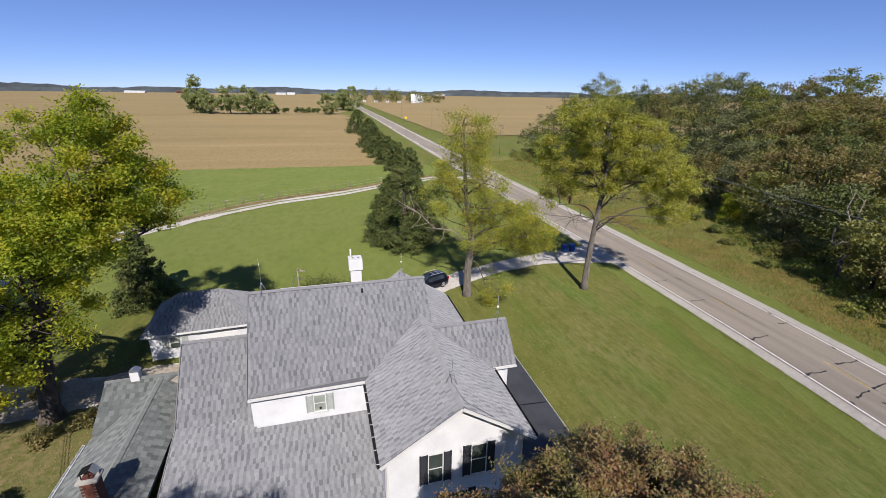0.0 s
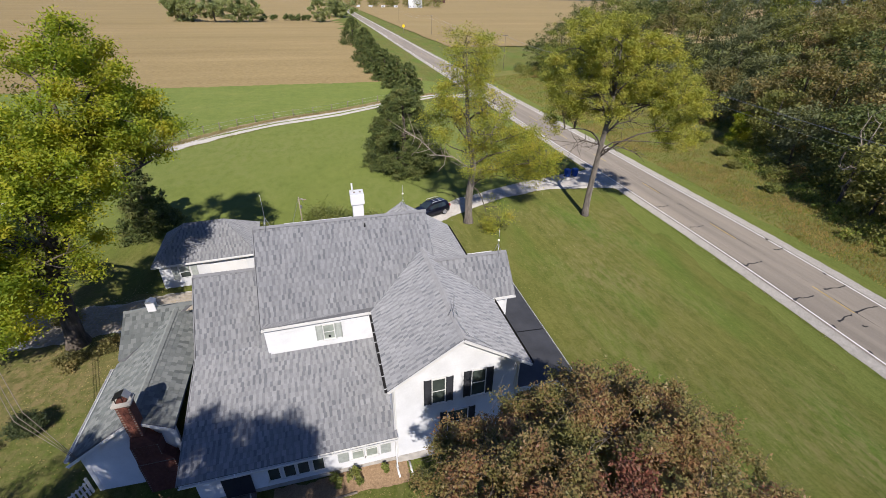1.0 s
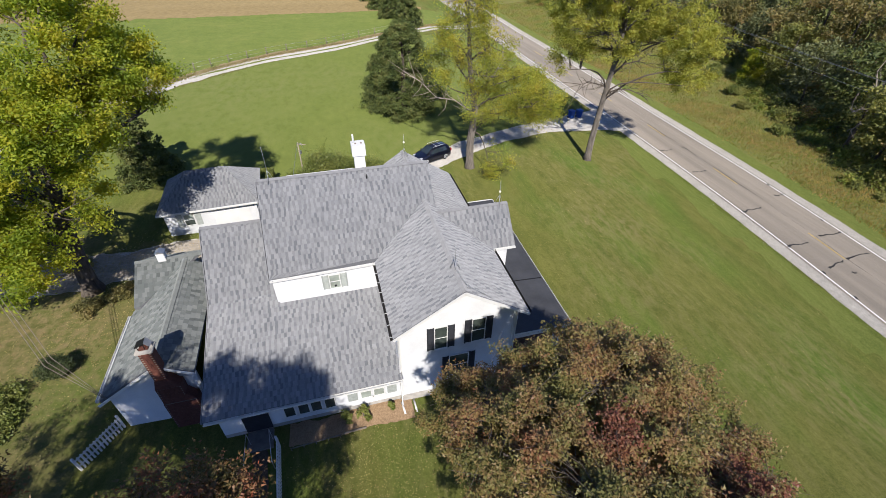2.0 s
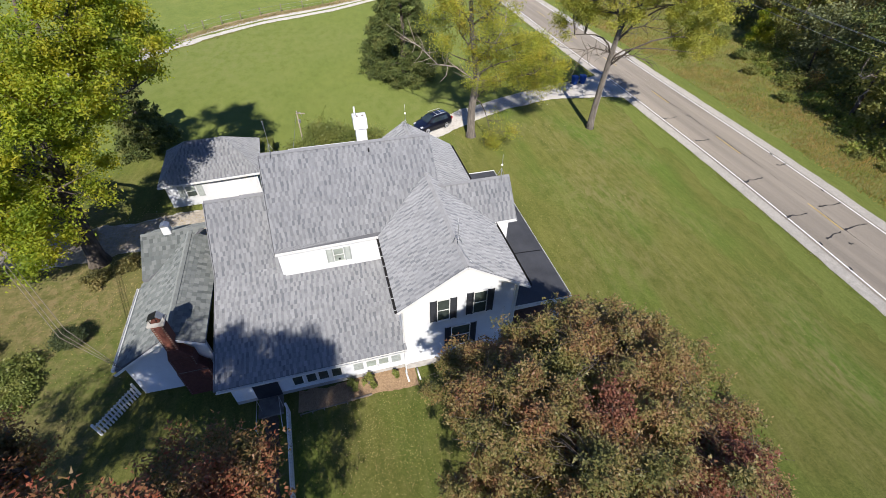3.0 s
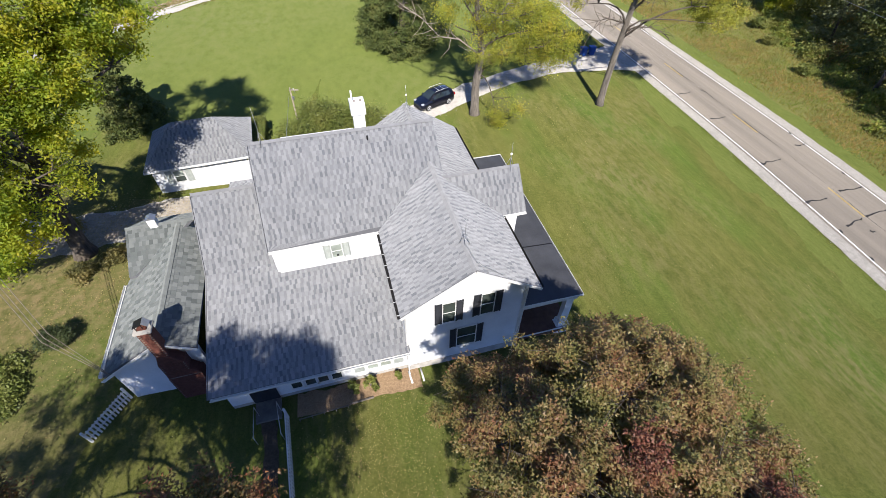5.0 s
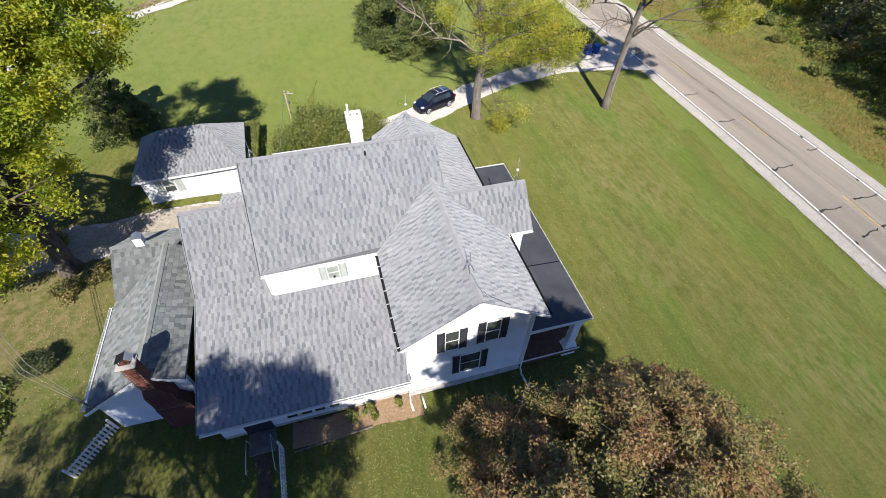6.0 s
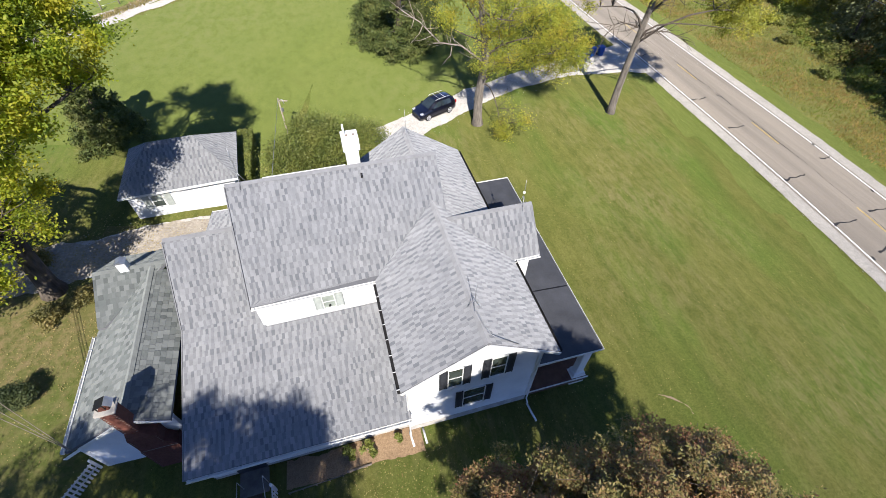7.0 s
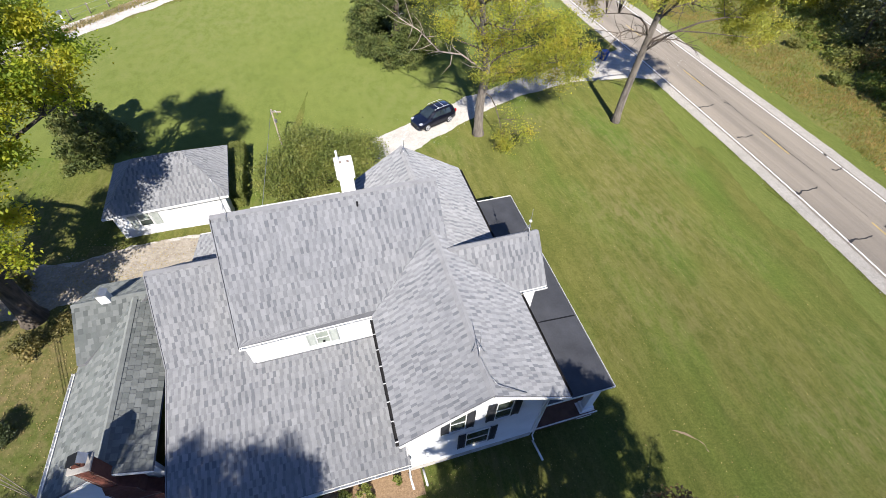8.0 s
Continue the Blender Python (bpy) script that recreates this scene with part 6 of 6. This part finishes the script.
tree("locust_tree", (2.9, 43.1), [(0, 0, 0), (-0.05, 0, 3.0), (0.2, -0.1, 6.5), (-0.5, -0.3, 11.0), (-0.9, -0.4, 18.0)], [0.44, 0.38, 0.32, 0.22, 0.05],
     [((-0.6, -0.5, 17.0), (2.6, 2.6, 2.6), 0.45), ((-0.8, -0.3, 13.2), (3.0, 3.0, 2.8), 0.5), ((-3.0, 0.2, 11.2), (2.2, 2.4, 2.2), 0.3), ((1.6, -0.2, 10.6), (2.6, 2.8, 2.6), 0.4), ((0.4, -0.4, 7.6), (2.0, 2.0, 2.2), 0.3), ((4.6, 1.0, 8.0), (3.4, 3.4, 2.8), 0.85), ((7.0, 2.0, 6.6), (2.6, 2.8, 2.2), 0.5), ((2.6, -2.7, 2.5), (1.2, 1.4, 2.1), 0.15)],
     54000, 0.1, "leaf_gold", "sparse half-bare tree with yellow leaves beside the driveway", seed=26, limbs=15, bark="trunk_bark", limb_from=(0.7, 0.9), spread=0.58, clumps=300, bare_bark="pale_bark", hang=0.8, twigs=5, thick=0.09, aspect=0.45,
     bare=([(0.1, -0.1, 6.0), (-1.8, 0.2, 7.2), (-3.6, 0.3, 7.4), (-5.2, 0.8, 8.8), (-6.8, 1.2, 9.6)], [(0.1, -0.2, 8.0), (1.6, -0.8, 9.6), (2.6, -1.2, 11.6)]))
conifer("cedar_tree", (-5.4, 61.0), 11.0, 5.3, 80000, 0.17, "broad dark green cedar on the lawn", 31, low=0.02, power=0.45)
conifer("cedar_tree", (-29.3, 39.7), 7.6, 2.8, 16000, 0.18, "dark cedar in shade behind the garage", 32, power=0.7)
shrub("yew_bush", (-10.0, 36.2), [((-2.2, -1.2, 1.7), (2.2, 2.1, 2.3)), ((0.6, 0.2, 2.0), (2.4, 2.2, 2.7)), ((2.9, 0.8, 1.9), (2.0, 2.0, 2.4)), ((-1.2, 1.2, 2.2), (2.0, 1.8, 2.5))], 74000, 0.09, "leaf_yew", "large rounded green bush behind the house", 41)


def hedge():
    rng = np.random.default_rng(42)
    h = thing("clipped_hedge", pose(-16.6, 36.3, at_ground(-16.6, 36.3), 0, 0, 14.0), "clipped green hedge beside the garage", "hedge")
    part("hedge_core", box((-0.4, -3.1, 0), (0.4, 3.1, 1.3), 0.12), "leaf_dark", h)
    p = rng.uniform((-0.62, -3.35, 0.1), (0.62, 3.35, 1.62), (34000, 3))
    q = np.abs(p - (0, 0, 0.85)) / (0.62, 3.35, 0.78)
    p = p[q.max(1) > 0.8]
    v, f = leaves_at(rng, p, 0.07, 0.3)
    mesh_part("hedge_leaves", raw_mesh("hedge_leaves", v, f), "leaf_yew", h)


hedge()
for i, (x, y, r) in enumerate(((-24.5, 13.6, 1.4), (-23.4, 12.6, 1.1), (-26.5, 12.2, 1.6), (-27.5, 14.5, 1.3))):
    shrub("low_shrub", (x, y), [((0, 0, r * 0.25), (r, r, r * 0.45))], 7000, 0.09, "leaf_yew", "low spreading green shrub on the grass", 50 + i)
for i, (x, y, r) in enumerate(((-24.0, 21.2, 0.9), (-27.2, 25.6, 1.0), (-22.6, 22.8, 0.8))):
    shrub("low_shrub", (x, y), [((0, 0, r * 0.4), (r, r, r * 0.6))], 2500, 0.09, "leaf_brown", "scrubby growth at the foot of the tree", 60 + i)

shrub("boxwood_bush", (-22.4, 15.9), [((0, 0, 0.75), (0.8, 0.8, 0.75)), ((0, 0, 0.6), (0.6, 0.6, 0.6))], 13000, 0.055, "leaf_box", "small dark rounded evergreen bush on the grass", 68)

# ---- trees along the road and far off ----
for i, (x, y, h, r) in enumerate(((-8.2, 112, 7.4, 3.3), (-12.5, 123, 7.6, 3.6), (-16.5, 134, 8.2, 3.7), (-20, 146, 8.2, 3.6), (-23.5, 158, 9.2, 4.0), (-28, 172, 8.8, 4.2), (-43, 232, 11.5, 6.8), (-36, 222, 8, 5))):
    conifer("roadside_cedar", (x, y), h, r, 5000, 0.42, "dark green cedar in the row along the road", 70 + i, power=0.5, group="cedar row")


def far_tree(x, y, h, r, material, seed, label="distant green tree in the fields", name="far_tree"):
    tree(name, (x, y), [(0, 0, 0), (0, 0, h * 0.4), (0, 0, h * 0.85)], [h * 0.02, h * 0.015, 0.05],
         [((0, 0, h * 0.55), (r * 0.9, r * 0.9, h * 0.4), 1.0), ((r * 0.3, 0, h * 0.32), (r * 0.9, r * 0.9, h * 0.28), 0.8)], 9000, h * 0.028, material, label, seed=seed, limbs=6, spread=h * 0.05, clumps=70)


# far field trees, with the haze of distance put into their leaf colour
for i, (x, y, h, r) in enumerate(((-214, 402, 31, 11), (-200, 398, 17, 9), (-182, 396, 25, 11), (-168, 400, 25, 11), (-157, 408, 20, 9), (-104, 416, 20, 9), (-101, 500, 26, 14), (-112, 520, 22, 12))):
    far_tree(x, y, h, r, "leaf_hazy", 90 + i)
for i, (x, y) in enumerate(((-152, 421), (-144, 424), (-134, 427), (-129, 430), (-123, 431), (-118, 432))):
    shrub("field_bush", (x, y), [((0, 0, 2.4), (3.4, 3.4, 3.2))], 700, 0.7, "leaf_dark", "small dark bush at the field's edge", 110 + i)


def wood_edge(t):
    """How far from the road the wood's undergrowth begins: a grassy bay opens beyond the driveway."""
    return np.interp(t, [-45, 0, 6, 15, 27, 38, 55, 80, 110, 150], [12.5, 14.2, 15.8, 17.8, 21.5, 30, 32, 26, 22, 22])


def woods():
    """The wood across the road: stems, and domed crowns of leafy boughs."""
    rng = np.random.default_rng(77)
    P = []
    for t in np.arange(-38, 117, 7.2):
        for k in range(6):
            tt = t + 3.6 * (k % 2) + rng.uniform(-1.6, 1.6)
            c = road_at(tt, wood_edge(tt) + 4.2 + 7.0 * k + rng.uniform(-1.6, 1.6))
            P.append((c[0], c[1], min(10.5 + 5.4 * k, np.interp(tt, [-45, 0, 22, 45], [7, 11, 19, 26.0])) * rng.uniform(0.78, 1.02), k, tt))
    bm = bmesh.new()
    sets = {"leaf_wood": [], "leaf_olive": [], "leaf_dark": [], "leaf_rust": [], "leaf_shrub": [], "leaf_brown": [], "leaf_oak": []}
    keys = list(sets)
    for x, y, h, k, t in P:
        z = at_ground(x, y)
        r = min(rng.uniform(3.3, 5.2), 1.7 + h * 0.2)
        low = h * (0.06 if k < 2 else 0.4)
        half = (h - low) / 2
        add_tube(bm, [(x, y, z - 0.2), (x + rng.normal(0, 0.3), y, z + h * 0.5), (x, y, z + h * 0.85)], [0.18, 0.13, 0.04], 5)
        n = int(rng.uniform(62, 80) * (half / 6) ** 0.5) if k < 3 else 40
        d = rng.normal(size=(n, 3))
        d /= np.linalg.norm(d, axis=1)[:, None]
        if k > 2:
            d[:, 2] = np.where(d[:, 2] < -0.2, -d[:, 2], d[:, 2])
        # the crown's outline swells and narrows round about
        a = np.arctan2(d[:, 1], d[:, 0])
        lobe = 1 + 0.16 * np.sin(3 * a + x) + 0.12 * np.sin(5 * d[:, 2] + y)
        c = np.array((x, y, z + low + half)) + d * (r, r, half) * (lobe * rng.uniform(0.55, 1.0, n) ** 0.5)[:, None]
        c[:, 2] = np.maximum(c[:, 2], z + 0.5)
        m = n * (88 if t < 70 else 56)
        cc = c[rng.integers(0, n, m)] + rng.normal(0, 1, (m, 3)) * (0.6, 0.6, 0.34)
        kind = keys[rng.choice(7, p=(0.42, 0.0, 0.12, 0.03, 0.13, 0.26, 0.04) if t < 42 else (0.36, 0.0, 0.12, 0.02, 0.1, 0.2, 0.2) if t < 88 else (0.25, 0.0, 0.5, 0, 0.1, 0, 0.15))]
        sets["leaf_oak" if 50 < t < 68 and k < 4 else kind].append(cc)
    first = part("woodland", bm, "bark")
    tagged(first, "dense wood of dull green autumn trees across the road", "woods", kind="stuff")
    for k, c in sets.items():
        if not c:
            continue
        v, q = leaves_at(rng, np.vstack(c), 0.24, 0.4, 0.55)
        tagged(mesh_part("woodland_leaves", raw_mesh("woodland_leaves", v, q), k), "leaves of the wood across the road", "foliage", kind="stuff")
    # bushes of every size along the wood's edge
    sets = {"leaf_shrub": [], "leaf_wood": [], "leaf_dark": [], "leaf_rust": []}
    keys = list(sets)
    for t in np.arange(-40, 119, 0.62):
        b = road_at(t, wood_edge(t) + rng.normal(0.6, 1.5))
        r = rng.uniform(0.5, 1.0) if rng.random() < 0.5 else rng.uniform(1.0, 2.3)
        n = int(150 + 230 * r)
        d = rng.normal(size=(n, 3))
        d /= np.linalg.norm(d, axis=1)[:, None]
        d[:, 2] = np.abs(d[:, 2])
        c = np.array((b[0], b[1], at_ground(*b))) + d * (r, r, r * rng.uniform(0.8, 1.5)) * rng.uniform(0.5, 1.0, (n, 1)) + rng.normal(0, 0.16, (n, 3))
        sets[keys[rng.choice(4, p=(0.52, 0.34, 0.07, 0.07))]].append(c)
    for k, c in sets.items():
        if not c:
            continue
        v, q = leaves_at(rng, np.vstack(c), 0.15, 0.3, 0.6)
        tagged(mesh_part("undergrowth", raw_mesh("undergrowth", v, q), k), "green undergrowth along the wood's edge", "undergrowth", kind="stuff")


woods()
SX, SY = road_at(31.5, 25.5)
tree("sapling_tree", (float(SX), float(SY)), [(0, 0, 0), (0.1, 0, 2.0), (0, 0.1, 5.2)], [0.09, 0.07, 0.02], [((0, 0, 3.6), (1.3, 1.3, 2.2), 1.0), ((0.2, 0, 1.8), (1.9, 1.9, 1.2), 0.8)],
     9000, 0.15, "leaf_yellow", "young yellow-green tree in front of the wood", seed=61, limbs=7, spread=0.35, clumps=60)
for i, (t, q, r) in enumerate(((35, 21.8, 1.5), (27.5, 19.0, 1.2), (38, 24.5, 1.2), (22.5, 16.6, 0.9), (14.0, 14.6, 1.0))):
    b = road_at(t, q)
    shrub("verge_bush", (float(b[0]), float(b[1])), [((0, 0, r * 0.5), (r, r, r * 0.7))], 4000, 0.12, "leaf_yew" if i != 3 else "leaf_wood", "rounded green bush on the weedy verge", 130 + i)


def dead_tree(x, y):
    rng = np.random.default_rng(5)
    ob = thing("dead_tree", Matrix.Translation((x, y, at_ground(x, y))), "bare forked dead tree at the wood's edge", "tree")
    part("trunk", tube([(0, 0, -0.2), (0.1, 0, 3.0), (0.0, 0.1, 6.4)], [0.22, 0.18, 0.12], 7), "bark", ob)
    for q in ([(0, 0.1, 6.3), (-0.5, 0, 7.6), (-1.2, 0.2, 9.2), (-0.8, 0.2, 11.0)], [(0, 0.1, 6.3), (0.7, 0, 7.4), (1.6, -0.2, 8.0), (2.6, 0, 8.3)], [(0, 0.1, 6.3), (0.3, 0.2, 8.2), (0.8, 0.4, 10.2)],
              [(0, 0.1, 5.2), (-0.9, -0.3, 5.4), (-1.8, -0.4, 5.0), (-2.4, -0.3, 5.5)], [(0, 0, 4.6), (0.9, -0.5, 4.9), (1.6, -0.8, 4.4)], [(0, 0, 3.8), (-0.7, -0.9, 3.9), (-1.6, -1.2, 3.2)]):
        bm = bmesh.new()
        q = [Vector(p) for p in q]
        add_tube(bm, q, list(np.linspace(0.11, 0.03, len(q))), 6)
        for i in range(1, len(q)):
            for _ in range(3):
                a = q[i - 1].lerp(q[i], rng.uniform(0.3, 1))
                e = a + Vector(rng.normal(0, 0.55, 3)) + (q[i] - q[i - 1]) * 0.4
                add_tube(bm, [a, a.lerp(e, 0.5) + Vector(rng.normal(0, 0.12, 3)), e], [0.04, 0.025, 0.01], 4)
        part("branch", bm, "pale_bark", ob)


dead_tree(47.2, 48.4)


def far_woods():
    """Rolling far woodland closing the horizon."""
    rng = np.random.default_rng(9)
    V, Q = [], []
    n = 700
    for R, h0, ph in ((2300, 17, 0.0), (3000, 27, 1.7)):
        k = len(V)
        for i in range(n):
            a = 2 * math.pi * i / n
            h = h0 * (0.75 + 0.35 * math.sin(a * 9 + ph) * math.sin(a * 23) + 0.22 * rng.random())
            V += [(R * math.sin(a), R * math.cos(a), -3), ((R + 30) * math.sin(a), (R + 30) * math.cos(a), h), ((R + 260) * math.sin(a), (R + 260) * math.cos(a), h * 0.9)]
        for i in range(n):
            a, b = k + 3 * i, k + 3 * ((i + 1) % n)
            Q += [(a, b, b + 1, a + 1), (a + 1, b + 1, b + 2, a + 2)]
    tagged(mesh_part("backdrop", raw_mesh("backdrop", np.array(V), np.array(Q)), "leaf_far"), "far dark line of woods on the horizon", "backdrop", kind="structure")


far_woods()


def mass(name, label, spots, leaves, size, material, seed):
    rng = np.random.default_rng(seed)
    c = []
    for x, y, h, r in spots:
        d = rng.normal(size=(leaves, 3))
        d /= np.linalg.norm(d, axis=1)[:, None]
        c.append(np.array((x, y, at_ground(x, y) + h * 0.5)) + d * (r, r, h * 0.5) * rng.uniform(0.5, 1.05, (leaves, 1)) + rng.normal(0, r * 0.08, (leaves, 3)))
    v, q = leaves_at(rng, np.vstack(c), size, 0.2, 0.7)
    tagged(mesh_part(name, raw_mesh(name, v, q), material), label, "woods", kind="stuff")


rng = np.random.default_rng(15)
mass("grove", "distant grove round a farmstead", [(-180 + 14 * i + rng.normal(0, 4), 900 + rng.normal(0, 20), rng.uniform(17, 26), 11) for i in range(13)], 500, 1.2, "leaf_wood", 16)
mass("grove", "belt of trees beyond the far field", [(108 + 16 * i + rng.normal(0, 5), 378 - 14 * i + rng.normal(0, 12), rng.uniform(13, 19), 10) for i in range(17)], 2000, 0.8, "leaf_wood", 17)


def building(name, m, w, d, h, rise, label, wall="white", roof_m="steel"):
    b = thing(name, m, label, "building")
    part("wall", box((-w / 2, -d / 2, -0.5), (w / 2, d / 2, h)), wall, b)
    bm = bmesh.new()
    add_prism(bm, [(-w / 2 - 0.4, -d / 2 - 0.4, h), (-w / 2 - 0.4, d / 2 + 0.4, h), (-w / 2 - 0.4, 0, h + rise)], (w + 0.8, 0, 0))
    bmesh.ops.recalc_face_normals(bm, faces=bm.faces[:])
    part("roof", bm, roof_m, b)
    for x in np.linspace(-w / 2 + 2, w / 2 - 2, max(2, int(w / 5))):
        part("window", box((x - 0.5, -d / 2 - 0.05, h * 0.35), (x + 0.5, -d / 2, h * 0.7)), "pane", b)


building("barn", pose(-48, 860, 0.2, 0, 0, 8), 22, 18, 4, 11, "white metal-roofed barn beyond the far field", "white", "white")
building("farm_shed", pose(-10, 1300, 0.2, 0, 0, 0), 30, 20, 8, 5, "tan shed beyond the far field", "brown", "concrete")
building("farm_shed", pose(-640, 1850, 0.2, 0, 0, 10), 40, 20, 4, 3, "far white farm shed among fields", "white", "white")
building("farm_shed", pose(-600, 1850, 0.2, 0, 0, 10), 30, 20, 4, 4, "far white farm shed among fields", "white", "white")
building("farm_shed", pose(-1150, 1750, 0.2, 0, 0, 10), 70, 20, 4, 3, "long white far farm shed", "white", "white")
building("far_house", pose(-1010, 1800, 0.2, 0, 0, 10), 24, 14, 6, 5, "far brick farmhouse among fields", "brick", "brown")
for i in range(5):
    building("far_vehicle", pose(-170 + 22 * i, 880 - 3 * i, 0.2, 0, 0, 10), 6, 3, 2.2, 0.4, "white vehicle parked by the distant grove", "white", "white")


# ---- fallen leaves on the lawn ----
def fallen():
    rng = np.random.default_rng(18)
    c = np.vstack([rng.normal((-22.5, 19.0), (3.6, 4.0), (1600, 2)), rng.normal((-21.0, 26.6), (3.6, 1.5), (2600, 2))])
    p = np.concatenate([c, (gz(c[:, 0], c[:, 1]) + 0.05)[:, None]], 1)
    v, q = leaves_at(rng, p, 0.045, 3.0, 0.8)
    tagged(mesh_part("leaf_litter", raw_mesh("leaf_litter", v, q), "leaf_tan"), "brown leaf litter on the grass under the ash", "leaves", kind="stuff")
    c = np.vstack([rng.normal((-3, 10.2), (1.9, 2.4), (1500, 2)), rng.normal((3, 12), (5, 3), (700, 2)), rng.normal((16, 42), (7, 6), (900, 2)), rng.normal((4, 42), (5, 4), (600, 2)), rng.uniform((5, 14), (28, 44), (1100, 2)), rng.normal((-23, 20), (5, 5), (900, 2))])
    p = np.concatenate([c, (gz(c[:, 0], c[:, 1]) + 0.02)[:, None]], 1)
    v, q = leaves_at(rng, p, 0.034, 4.0, 0.8)
    tagged(mesh_part("fallen_leaves", raw_mesh("fallen_leaves", v, q), "leaf_tan"), "scattered yellow fallen leaves on the lawn", "leaves", kind="stuff")


fallen()

# ---- single shingles and bricks ----
for deck, singles, (material, x, gap) in LATE:
    if singles:
        kinds = {}
        for sl, s, t, w, tab in singles:
            if (w, tab) not in kinds:
                kinds[w, tab] = shingle_mesh(w, x, gap)
                kinds[w, tab].materials.append(M[material + ("_tab" if tab else "")])
            ob = new("shingle", kinds[w, tab])
            ob.parent = deck
            ob.matrix_local = Matrix.Translation(sl.place(s, t, 0)) @ Matrix((sl.e, sl.g, sl.n)).transposed().to_4x4()
for core, me, m in LATE_BRICKS + LATE_CAPS:
    ob = new(me.name, me)
    ob.parent = core
    ob.matrix_local = m
